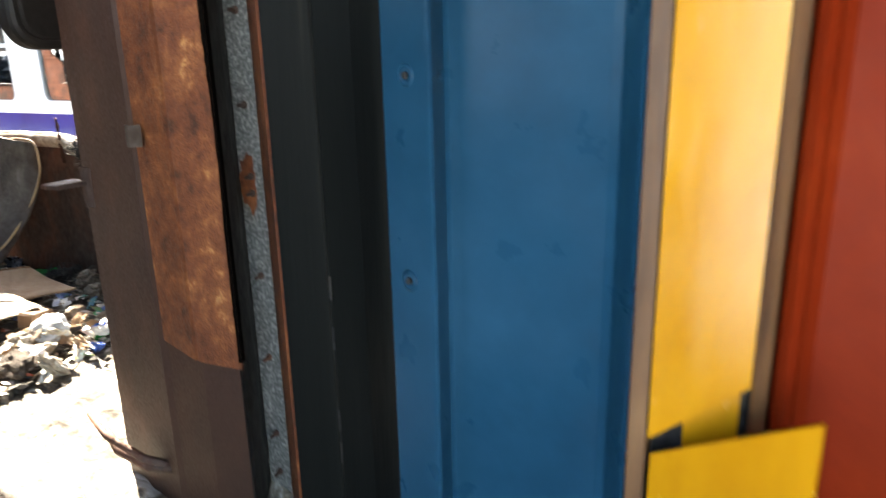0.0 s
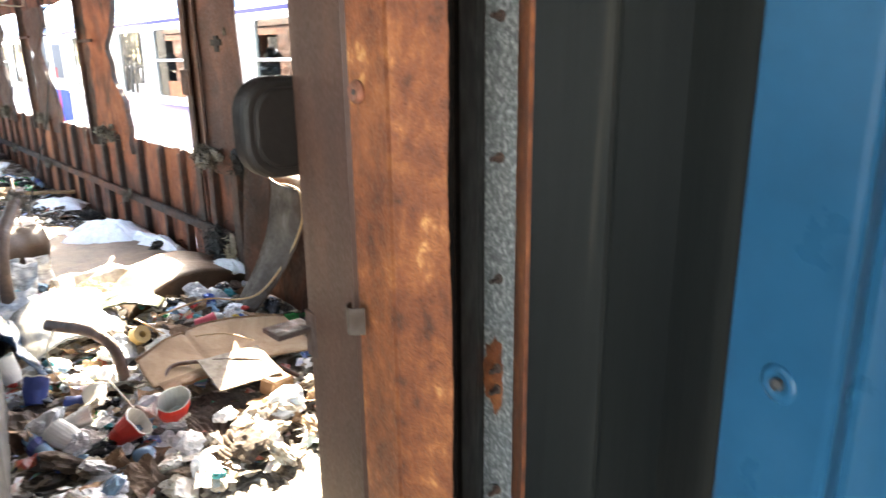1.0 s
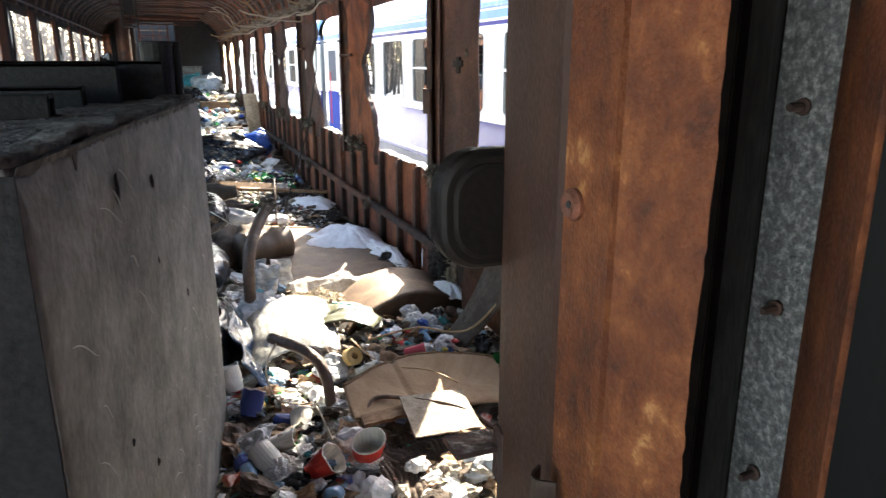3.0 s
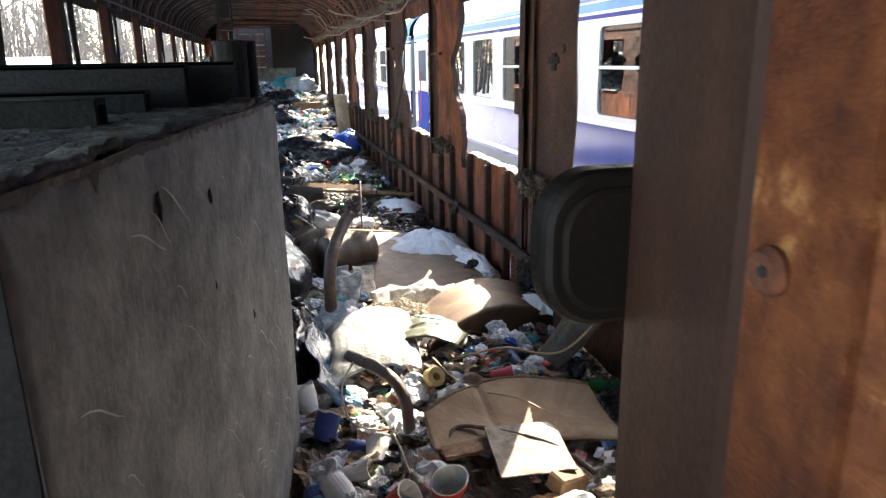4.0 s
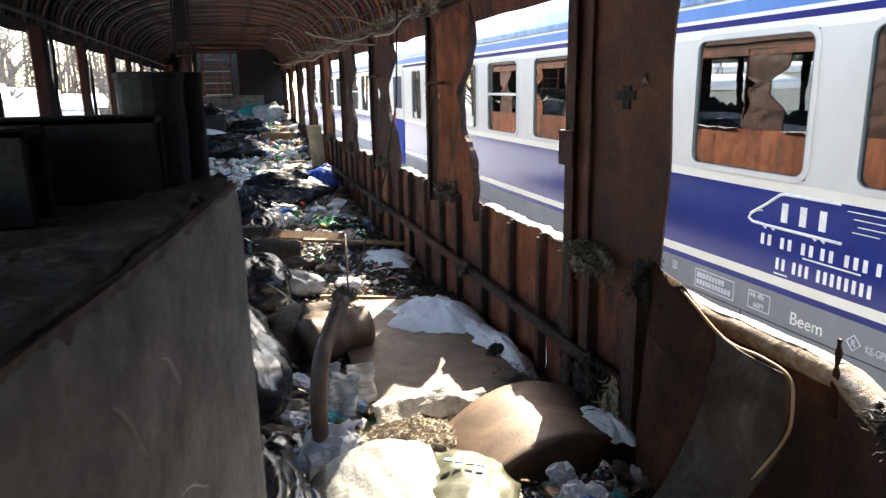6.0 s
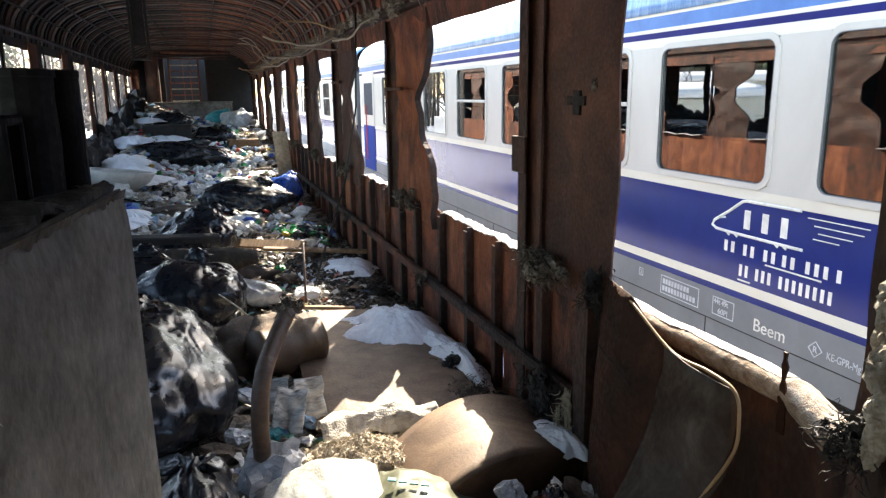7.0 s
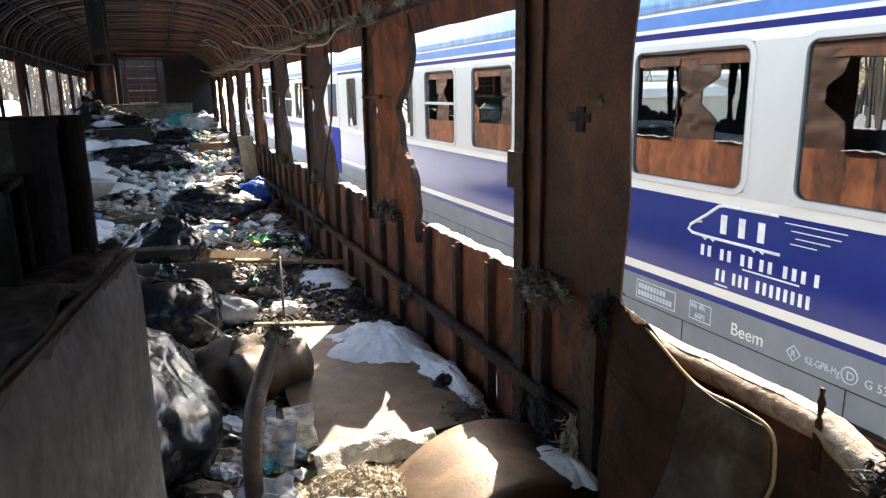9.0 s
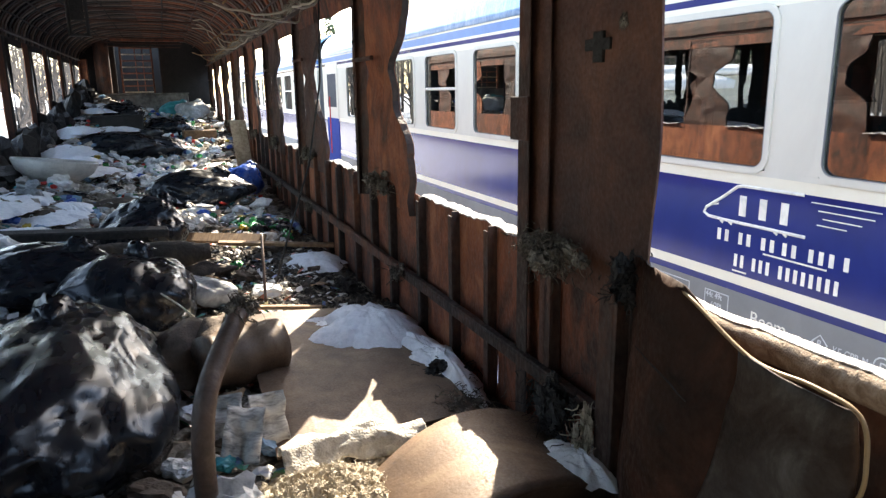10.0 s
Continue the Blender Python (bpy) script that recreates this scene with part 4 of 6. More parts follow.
side = thing("vestibule_side_wall", pose(0, 0, 0), "vestibule side of dark, blue, yellow and red painted panels", "wall", kind="structure")
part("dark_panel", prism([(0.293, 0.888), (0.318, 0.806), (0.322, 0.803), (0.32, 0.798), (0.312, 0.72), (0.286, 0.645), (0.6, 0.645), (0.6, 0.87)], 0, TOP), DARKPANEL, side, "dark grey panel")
for z in (0.28, 0.35, 0.52, 0.62):
    part("panel_scratch", Shape().box((0.3165, 0.797, z), (0.3185, 0.801, z + 0.045), 0), SOOT, side)
part("blue_panel", prism([(0.28, 0.643), (0.2785, 0.64), (0.251, 0.552), (0.25, 0.546), (0.254, 0.543), (0.305, 0.55), (0.312, 0.545), (0.313, 0.53), (0.313, 0.3), (0.31, 0.285), (0.3, 0.276), (0.266, 0.25), (0.26, 0.243), (0.6, 0.243), (0.6, 0.643)], 0, TOP), BLUE, side, "glossy blue painted door post", smooth=False)
for y, z in ((0.592, 1.02), (0.598, 0.70)):
    part("screw_dent", Shape().lathe([(0.0, -0.004), (0.004, -0.003), (0.009, 0.002), (0.013, 0.003), (0.018, 0.0), (0.018, -0.004)], 14), BLUE, side, "painted-over screw hole", smooth=True, m=Matrix.Translation((0.264, y, z)) @ Vector((-0.95, 0.3, 0)).to_track_quat("Z", "Y").to_matrix().to_4x4())
    part("screw", Shape().lathe([(0.0, 0.004), (0.0055, 0.003), (0.0055, -0.004)], 10), SOOT, side, m=Matrix.Translation((0.262, y, z)) @ Vector((-0.95, 0.3, 0)).to_track_quat("Z", "Y").to_matrix().to_4x4())
part("wooden_frame", prism([(0.258, 0.2405), (0.258, 0.216), (0.6, 0.216), (0.6, 0.2405)], 0, TOP), WOODDARK, side, "bare wooden edge")
part("yellow_board", prism([(0.262, 0.2135), (0.262, 0.088), (0.27, 0.088), (0.27, 0.2135)], lambda p: 0.515 + (0.2135 - p[1]) * 0.85, TOP), YELLOW, side, "glossy yellow painted board, broken off below")
part("yellow_board", prism([(0.285, 0.17), (0.285, 0.1), (0.295, 0.1), (0.295, 0.17)], 0.2, 0.72), YELLOW, side)
# Black filler stands in for the shaded gap behind the broken board.
part("dark_backing", prism([(0.296, 0.2135), (0.296, 0.09), (0.6, 0.09), (0.6, 0.2135)], 0, TOP), SOOT, side)
part("wooden_edge", prism([(0.268, 0.0865), (0.285, 0.068), (0.6, 0.068), (0.6, 0.0865)], 0, TOP), WOODDARK, side, "dark wooden edge")
part("red_panel", prism([(0.3, 0.066), (0.282, 0.06), (0.274, 0.05), (0.282, 0.04), (0.302, 0.034), (0.312, 0.02), (0.312, -1.55), (0.6, -1.55), (0.6, 0.066)], 0, TOP), RED, side, "orange-red painted panel with a rounded edge")
solid("broken_board", Shape().sheet(lambda u, v: (0.262 - 0.075 * u - 0.02 * (1 - v), 0.205 - 0.2 * u, 0.02 + (0.475 + 0.135 * u) * v), 4, 6, 0.012), YELLOW, label="broken yellow board leaning against the passage wall", category="board")
for i in range(7):
    solid("paper_scrap", Shape().sheet(lambda u, v, i=i: (0.17 + 0.05 * (i % 3) + 0.05 * u + 0.01 * wob(u * 6, v * 5, i), -0.06 - 0.04 * i + 0.06 * v, 0.36 + 0.06 * wob(u * 3, v * 3, i + 3) + 0.05 * v), 6, 6, 0.001), (PAPER, YELLOWP, CARD)[i % 3], label="crumpled paper scrap on the rubbish by the passage wall", category="paper", group="passage scraps")
solid("rubbish_heap", Shape().blob(0.25, 0.4, 0.36, 4, 0.3, 3, 4, 0.25, (0.2, -0.3, 0.0)), LITTERBASE, label="low heap of rubbish in the vestibule", category="rubbish")
# Walls out of view, added to keep stray daylight out of the vestibule.
solid("wall_partition", Shape().box((0.5, 1.2, -0.05), (XR + 0.02, 1.44, 2.4), 0.006), RUST_DARK, kind="structure", label="unseen partition sealing out light beside the door frame")
solid("wall_vestibule_east", Shape().box((0.6, -1.6, -0.05), (0.68, 1.2, 2.4), 0.006), SOOT, kind="structure", label="unseen dark wall sealing the vestibule from light")
solid("wall_south", Shape().box((XL, -1.68, -0.05), (0.68, -1.6, 2.4), 0.006), RED, kind="structure", label="unseen end wall closing the vestibule")
ww = thing("wall_vestibule_west", pose(0, 0, 0), "plain vestibule wall with an open doorway", "wall", kind="structure")
part("wall_piece", Shape().box((XL - 0.04, -1.6, -0.05), (XL + 0.0, -1.45, 2.2), 0.004), RED, ww)
part("wall_piece", Shape().box((XL - 0.04, 0.3, -0.05), (XL + 0.0, 1.0, 2.2), 0.004), RED, ww)
part("wall_piece", Shape().box((XL - 0.04, -1.45, 2.05), (XL + 0.0, 0.3, 2.2), 0.004), RED, ww)

# ---- the grey cabinet with black beams on it ----
cab = thing("grey_cabinet", pose(-0.5, 2.0, 0), "sooty grey metal kitchen cabinet with a dented scratched side", "cabinet")
CM = Matrix.Translation((0.5, -2.0, 0))


def side_face(u, v):
    y = 1.45 + 1.5 * u
    dent = 0.012 * math.exp(-((y - 1.82) / 0.08) ** 2 - ((v - 0.85) / 0.09) ** 2) + 0.008 * math.exp(-((y - 2.1) / 0.2) ** 2 - ((v - 0.93) / 0.04) ** 2)
    edge = 0.012 * max(0, v - 0.96) / 0.04 * (0.6 + 0.8 * wob(y * 14, 1, 2))
    return (-0.262 + 0.25 * u + 0.003 * wob(y * 3, v * 3, 2) - dent - edge, y, 1.258 * v + 0.006 * wob(y * 9, 4, 4) * (v > 0.97))


def cpart(name, sh, material, label="", smooth=False):
    return part(name, sh, material, cab, label, smooth, CM)


cpart("side_panel", Shape().sheet(side_face, 70, 60, 0.006), GREYBLOCK, "scratched grey side panel", smooth=True)
# The end faces away from the light; its shade is put into the black.
cpart("end_panel", Shape().sheet(lambda u, v: (-1.0 + 0.738 * u, 1.45 + 0.004 * wob(u * 3, v * 4, 5), 1.25 * v), 12, 14, 0.006), BLACKMETAL, "end panel coloured black for the shade on it")
cpart("back_panel", Shape().box((-1.02, 2.945, 0), (-0.016, 2.953, 1.25), 0.002), SOOT)
cpart("west_panel", Shape().box((-1.02, 1.46, 0), (-1.012, 2.94, 1.25), 0.002), SOOT)


def top_face(u, v):
    y = 1.445 + 1.51 * v
    xr = -0.267 + 0.25 * v
    x = -1.02 + (xr + 1.02) * u
    return (x - 0.01 * (u > 0.99) * (0.5 + wob(y * 12, 3, 1)), y, 1.258 + 0.006 * wob(x * 12, y * 12, 2) + 0.005 * wob(x * 40, y * 40, 3) + (0.016 * abs(wob(y * 22, 7, 1)) + 0.008 * abs(wob(y * 70, 7, 4)) if u > 0.93 else 0))


cpart("top", Shape().sheet(top_face, 60, 110, 0.012), ASHTOP, "top covered in ash", smooth=True)
for (y, z, h) in ((1.85, 1.165, 0.06), (2.13, 1.13, 0.035), (1.75, 0.75, 0.02), (1.9, 0.62, 0.02), (2.1, 0.97, 0.025), (2.4, 0.8, 0.03)):
    x = -0.262 + 0.25 * (y - 1.45) / 1.5
    cpart("gouge", Shape().blob(0.0035, 0.004, h / 2.6, 2, 0.5, 3, int(y * 10), 0.3, (x + 0.002, y, z)), SOOT, "black gouge")


def soot_run(u, v):
    y = 1.452 + 1.49 * u
    deep = 0.008 + 0.012 * abs(wob(y * 9, 1, 3)) + 0.014 * max(0, wob(y * 37, 2, 5)) + 0.006 * max(0, wob(y * 90, 2, 5)) + 0.028 * math.exp(-((y - 1.66) / 0.008) ** 2) + 0.03 * math.exp(-((y - 2.07) / 0.01) ** 2)
    z = 1.259 - deep * v
    return (side_face((y - 1.45) / 1.5, min(z, 1.2) / 1.258)[0] + 0.0045 - 0.004 * v, y, z)


cpart("soot_run", Shape().sheet(soot_run, 320, 3, 0.001), ASHTOP, "ragged soot running over the top edge")
rs = random.Random(9)
for i in range(46):
    y, z = rs.uniform(1.5, 2.85), rs.uniform(0.35, 1.2)
    L, dz = rs.uniform(0.03, 0.12), rs.uniform(-0.08, -0.02)
    pts = []
    for j in range(6):
        yy = y + L * j / 5
        pts.append((-0.262 + 0.25 * (yy - 1.45) / 1.5 + 0.0028 + 0.003 * wob(yy * 3, (z + dz * j / 5) / 1.258 * 3, 2), yy, z + dz * j / 5 + 0.006 * math.sin(j)))
    cpart("scratch", Shape().tube(pts, [0.0004, 0.0012, 0.0016, 0.0014, 0.001, 0.0004], 5), SCRATCH, "pale scratch in the paint")
for a, b in (((-1.0, 2.60, 1.262), (-0.215, 2.69, 1.365)), ((-1.0, 2.75, 1.262), (-0.105, 2.84, 1.37)), ((-1.0, 2.44, 1.262), (-0.285, 2.52, 1.313)), ((-1.0, 2.1, 1.262), (-0.31, 2.18, 1.31))):
    bm_ = Shape()
    (x0, y0, z0), (x1, y1, z1) = a, b
    bm_.box((x0, y0, z0), (x1, y0 + 0.012, z1), 0.003).box((x0, y0, z1 - 0.012), (x1, y1, z1), 0.003).box((x0, y1 - 0.012, z0), (x1, y1, z1), 0.003).box((x0, y0 + 0.011, z0 + 0.002), (x1 - 0.02, y1 - 0.011, z0 + 0.02), 0.002)
    solid("black_beam", bm_, BLACKMETAL, label="charred black channel beam lying on the cabinet", category="beam", group="charred beams")
for x, y, wide_k in ((-0.12, 2.89, 1.15), (-0.07, 2.925, 0.5)):
    can = thing("tin_can", pose(x, y, 1.262) @ Matrix.Diagonal((wide_k, wide_k, 1.0, 1)), "blackened open tin can standing on the cabinet", "can", "tins on the cabinet")
    part("can_body", Shape().lathe([(0, 0.0), (0.038, 0.0), (0.0385, 0.04), (0.04, 0.08), (0.0385, 0.12), (0.04, 0.155), (0.036, 0.155), (0.035, 0.04), (0, 0.03)], 18), BLACKMETAL, can)
    part("can_rim", Shape().lathe([(0.036, 0.152), (0.042, 0.154), (0.042, 0.162), (0.036, 0.164), (0.034, 0.158)], 18), BLACKMETAL, can)
r2 = random.Random(5)
s = Shape()
for i in range(420):
    u, v = r2.random(), r2.random()
    x, y, z = top_face(u, v)
    k = r2.uniform(0.003, 0.011)
    s.blob(k, k * r2.uniform(0.6, 1.6), k * 0.5, 1, 0.5, 2, i, 0, (min(x, -0.272 + 0.25 * v), y, z + 0.005))
solid("ash_crumbs", s, ASHTOP, kind="stuff", label="ash and crumbs on the cabinet top", category="ash")

# ---- the neighbouring train ----
TX, TW = 4.16, 2.82
WIN = [(-3.4, -2.05), (-1.5, -0.15), (0.4, 1.75), (2.25, 3.55), (4.2, 5.57), (6.06, 7.42), (7.95, 9.2), (9.86, 11.09), (11.73, 12.97), (13.56, 14.85), (15.5, 16.5), (17.35, 18.15)]
SPLIT = {6, 8}
ZB, ZT = 0.66, 1.75


def ring(y0, z0, y1, z1, grow, r, x0, x1):
    """A rounded window frame in the y-z plane."""
    a, b = rounded(y0 - grow, z0 - grow, y1 + grow, z1 + grow, r + grow), rounded(y0, z0, y1, z1, r)
    n = len(a)
    vs = [(x, y, z) for x in (x0, x1) for pts in (a, b) for y, z in pts]
    f = []
    for i in range(n):
        j = (i + 1) % n
        f += [(i, j, n + j, n + i), (2 * n + i, 3 * n + i, 3 * n + j, 2 * n + j), (i, 2 * n + i, 2 * n + j, j), (n + i, n + j, 3 * n + j, 3 * n + i)]
    return Shape().add(vs, f)


def coach(y0, y1, windows, splits, base, label, doors, interior=True):
    root = thing("railway_coach", pose(TX + TW / 2, base, -1.15), label, "train coach", "neighbouring train")
    M = Matrix.Translation((-(TX + TW / 2), -base, 1.15))

    def tp(name, sh, material, parent=None, lab="", smooth=False):
        return part(name, sh, material, parent or root, lab, smooth, M if parent is None else None)
    for nm, z0, z1, material in (("skirt", -0.78, -0.305, T_GREY), ("thin_blue_line", -0.305, -0.25, T_BLUE), ("cream_line", -0.25, -0.17, T_CREAM), ("blue_band", -0.17, 0.52, T_BLUE), ("cream_line", 0.52, 0.6, T_CREAM), ("side_wall", 0.6, ZB - 0.02, T_WHITE), ("cream_line", ZT + 0.02, 1.85, T_CREAM), ("blue_line", 1.85, 1.905, T_BLUE), ("cream_line", 1.905, 1.94, T_CREAM), ("roof_band", 1.94, 2.05, T_ROOFB), ("cream_line", 2.05, 2.078, T_CREAM)):
        for x in (TX, TX + TW - 0.05):
            tp(nm, Shape().box((x, y0, z0), (x + 0.05, y1, z1), 0.001), material)
    edges = [y0] + [e for w in windows for e in (w[0] - 0.02, w[1] + 0.02)] + [y1]
    for a, b in zip(edges[0::2], edges[1::2]):
        for x in (TX, TX + TW - 0.05):
            tp("window_pier", Shape().box((x, a, ZB - 0.02), (x + 0.05, b, ZT + 0.02), 0.001), T_WHITE)
    for i, (a, b) in enumerate(windows):
        w = tp("window", ring(a, ZB, b, ZT, 0.05, 0.09, TX - 0.012, TX + 0.006), T_WHITE, lab="pale rounded window frame")
        part("seal", ring(a + 0.004, ZB + 0.004, b - 0.004, ZT - 0.004, 0.006, 0.085, TX - 0.0145, TX - 0.0), T_GREY, w)
        gl = part("pane", Shape().box((TX + 0.012, a - 0.015, ZB - 0.015), (TX + 0.018, b + 0.015, ZT + 0.015), 0), GLASS, w)
        gl.visible_shadow = False
        if i in splits:
            part("transom", Shape().box((TX - 0.013, a, 1.23), (TX + 0.01, b, 1.27), 0.004), T_WHITE, w)
    if interior:
        y = y0 + 0.6
        k = 0
        while y < y1 - 2.5:
            for x in (TX + 0.45,):
                st = Shape().box((x, y, 0.0), (x + 0.85, y + 0.16, 1.15), 0.05).box((x + 0.1, y - 0.01, 1.1), (x + 0.75, y + 0.15, 1.38), 0.06).box((x, y + 0.16, 0.2), (x + 0.85, y + 0.6, 0.42), 0.05)
                tp("seat", st, SEAT)
            y += 0.93 if k % 2 else 1.0
            k += 1
    tp("floor_pan", Shape().box((TX + 0.05, y0 + 0.05, -0.1), (TX + TW - 0.05, y1 - 0.05, -0.02), 0.002), SEAT)
    # Added dark wall; it stops sky light showing through from the far windows.
    tp("compartment_wall", Shape().box((TX + 1.45, y0 + 0.05, -0.02), (TX + 1.49, y1 - 0.05, 1.97), 0.002), SEAT)
    tp("inner_ceiling", Shape().box((TX + 0.05, y0 + 0.05, 1.98), (TX + TW - 0.05, y1 - 0.05, 2.0), 0.002), T_GREY)
    for y in (y0, y1 - 0.05):
        tp("end_wall", Shape().box((TX + 0.05, y, -0.7), (TX + TW - 0.05, y + 0.05, 1.96), 0.01), T_GREY)
    def rf(u, v):
        a = math.pi * v
        return (TX + TW / 2 - (TW / 2 + 0.005) * math.copysign(abs(math.cos(a)) ** 0.75, math.cos(a)), y0 + (y1 - y0) * u, 2.078 + 0.74 * math.sin(a) ** 0.85)
    tp("roof", Shape().sheet(rf, 30, 36, 0.02), T_ROOF, smooth=True)
    tp("skirt_seam", Shape().box((TX - 0.004, y0, -0.575), (TX + 0.0, y1, -0.568), 0), SOOT)
    yy = y0 + 0.8
    while yy < y1:
        tp("skirt_joint", Shape().box((TX - 0.004, yy, -0.78), (TX + 0.0, yy + 0.008, -0.576), 0), SOOT)
        yy += 1.6
    tp("underframe", Shape().box((TX + 0.2, y0 + 0.3, -0.95), (TX + TW - 0.2, y1 - 0.3, -0.78), 0.02), SOOT)
    for yb in (y0 + 2.6, y1 - 2.6):
        bg = tp("bogie", Shape().box((TX + 0.35, yb - 1.4, -0.92), (TX + 0.5, yb + 1.4, -0.72), 0.03).box((TX + 0.4, yb - 0.3, -0.98), (TX + 2.4, yb + 0.3, -0.8), 0.03), SOOT)
        for dy in (-1.25, 1.25):
            part("wheel", Shape().lathe([(0, -0.05), (0.44, -0.05), (0.46, 0.0), (0.43, 0.06), (0.1, 0.08), (0, 0.08)], 22).moved(Matrix.Translation((TX + 0.62, yb + dy, -0.72)) @ pose(0, 0, 0, 0, 90, 0)), RUST_DARK, bg)
    for a, b in doors:
        d = tp("door", Shape().box((TX - 0.012, a, -0.55), (TX + 0.0, b, 0.58), 0.003), T_DOORBLUE, lab="blue and white coach door")
        part("upper_leaf", Shape().box((TX - 0.012, a, 0.58), (TX + 0.0, b, 1.9), 0.003), T_WHITE, d)
        part("door_window", Shape().box((TX - 0.016, a + 0.16, 0.85), (TX - 0.0125, b - 0.16, 1.65), 0.001), SEAT, d)
        part("handrail", Shape().tube([(TX - 0.05, a + 0.75, -0.3), (TX - 0.05, a + 0.75, 1.1)], 0.015, 8), REDCUP, d, "orange-red handrail")
        part("door_step", Shape().box((TX - 0.1, a, -0.95), (TX + 0.2, b, -0.92), 0.004).box((TX - 0.08, a, -0.72), (TX + 0.1, b, -0.69), 0.004).box((TX - 0.08, a, -0.95), (TX - 0.06, a + 0.03, -0.6), 0.002), T_GREY, d)
    return root, M


near_coach, NM = coach(-7.0, 20.7, WIN, SPLIT, 6.0, "blue, white and grey railway coach with curtained windows", [(19.05, 20.3)])
coach(21.4, 47.0, [(23.6 + 1.93 * i, 24.9 + 1.93 * i) for i in range(10)], {1, 4, 7}, 33.0, "blue and white coach coupled behind", [(22.1, 22.8)], interior=False)
solid("coach_gangway", Shape().box((TX + 0.5, 20.72, -0.4), (TX + 2.3, 21.38, 1.9), 0.1), RUBBER, label="black rubber gangway between the coaches", category="gangway")


def lettering(text, y, z, h, material, wide=1.0):
    """Letters on the coach side, from y towards the nearer end."""
    c = bpy.data.curves.new("lettering", "FONT")
    c.body, c.size, c.extrude = text, h * 1.4, 0.0015
    ob = bpy.data.objects.new("lettering", c)
    scene.collection.objects.link(ob)
    me = bpy.data.meshes.new_from_object(ob.evaluated_get(bpy.context.evaluated_depsgraph_get()))
    bpy.data.objects.remove(ob)
    m = Matrix(((0, 0, -1, TX - 0.002), (-wide, 0, 0, y), (0, 1, 0, z), (0, 0, 0, 1)))
    me.transform(m)
    me.materials.clear()
    me.materials.append(material)
    return part("lettering", me, None, near_coach, "painted lettering", m=NM)


def flat_bar(y0, z0, y1, z1, material, name="painted_bar"):
    return part(name, Shape().box((TX - 0.003, min(y0, y1), min(z0, z1)), (TX - 0.0, max(y0, y1), max(z0, z1)), 0), material, near_coach, m=NM)


def stroke(pts, w, material, name="painted_line"):
    return part(name, Shape().tube([(TX - 0.001, y, z) for y, z in pts], w / 2, 6), material, near_coach, m=NM)


# Painted marks: an engine outline with three blocks, rows of bars for the numbers, and type lettering.
stroke([(6.27, 0.5), (6.22, 0.51), (5.68, 0.515)], 0.026, T_LETTER)
stroke([(6.27, 0.5), (6.4, 0.41), (6.58, 0.3), (6.6, 0.26), (6.55, 0.235), (6.4, 0.23), (5.64, 0.23)], 0.026, T_LETTER)
stroke([(6.45, 0.345), (6.52, 0.33)], 0.014, T_LETTER)
for i in range(3):
    y = 6.25 - 0.19 * i
    flat_bar(y - 0.01, 0.283, y - 0.075, 0.437, T_LETTER, "emblem_block")
for y, z, w in ((5.62, 0.475, 0.5), (5.56, 0.425, 0.4), (5.52, 0.375, 0.28), (5.56, 0.33, 0.22)):
    stroke([(y, z), (y - w, z)], 0.008, T_LETTER)
for y in (6.42, 6.33, 5.9, 5.82):
    stroke([(y, 0.222), (y - 0.03, 0.205)], 0.02, T_LETTER)
x = 6.44
for n, gap in ((2, 0.06), (2, 0.06), (2, 0.03), (2, 0.06), (3, 0.03), (1, 0)):
    for k in range(n):
        flat_bar(x, 0.066, x - 0.036, 0.157, T_LETTER)
        x -= 0.079
    x -= gap
flat_bar(5.98, 0.035, 5.45, 0.047, T_LETTER)
x = 6.25
for n, gap in ((2, 0.05), (3, 0.05), (8, 0)):
    for k in range(n):
        flat_bar(x, -0.11, x - 0.03, -0.013, T_LETTER)
        x -= 0.064
    x -= gap
flat_bar(6.26, -0.15, 6.12, -0.138, T_LETTER)
for y0, y1, z0, z1 in ((7.26, 6.71, -0.53, -0.35), (6.53, 6.27, -0.52, -0.36), (7.62, 7.55, -0.44, -0.36)):
    for a in ((y0, z0, y1, z0 + 0.008), (y0, z1 - 0.008, y1, z1), (y0, z0 + 0.0085, y0 - 0.008, z1 - 0.0085), (y1 + 0.008, z0 + 0.0085, y1, z1 - 0.0085)):
        flat_bar(*a, T_PALE)
for j in range(2):
    for k in range(9 + j * 2):
        flat_bar(7.23 - k * 0.044, -0.43 - j * 0.07, 7.23 - k * 0.044 - 0.03, -0.38 - j * 0.07, T_PALE)
lettering("44t 49t", 6.515, -0.42, 0.05, T_PALE, 0.85)
lettering("60Pl", 6.46, -0.5, 0.05, T_PALE)
lettering("Beem", 6.05, -0.515, 0.105, T_LETTER)
stroke([(5.5, -0.465), (5.44, -0.405), (5.38, -0.465), (5.44, -0.525), (5.5, -0.465)], 0.01, T_PALE)
lettering("R", 5.462, -0.49, 0.05, T_PALE)
lettering("KE-GPR-Mg", 5.34, -0.5, 0.055, T_PALE, 0.75)
stroke([(4.99 + 0.06 * math.cos(k * 0.5236), -0.465 + 0.06 * math.sin(k * 0.5236)) for k in range(13)], 0.01, T_PALE)
lettering("D", 5.015, -0.495, 0.06, T_PALE)
lettering("G 53", 4.88, -0.5, 0.06, T_PALE)
lettering("3", 7.605, -0.425, 0.05, T_PALE)

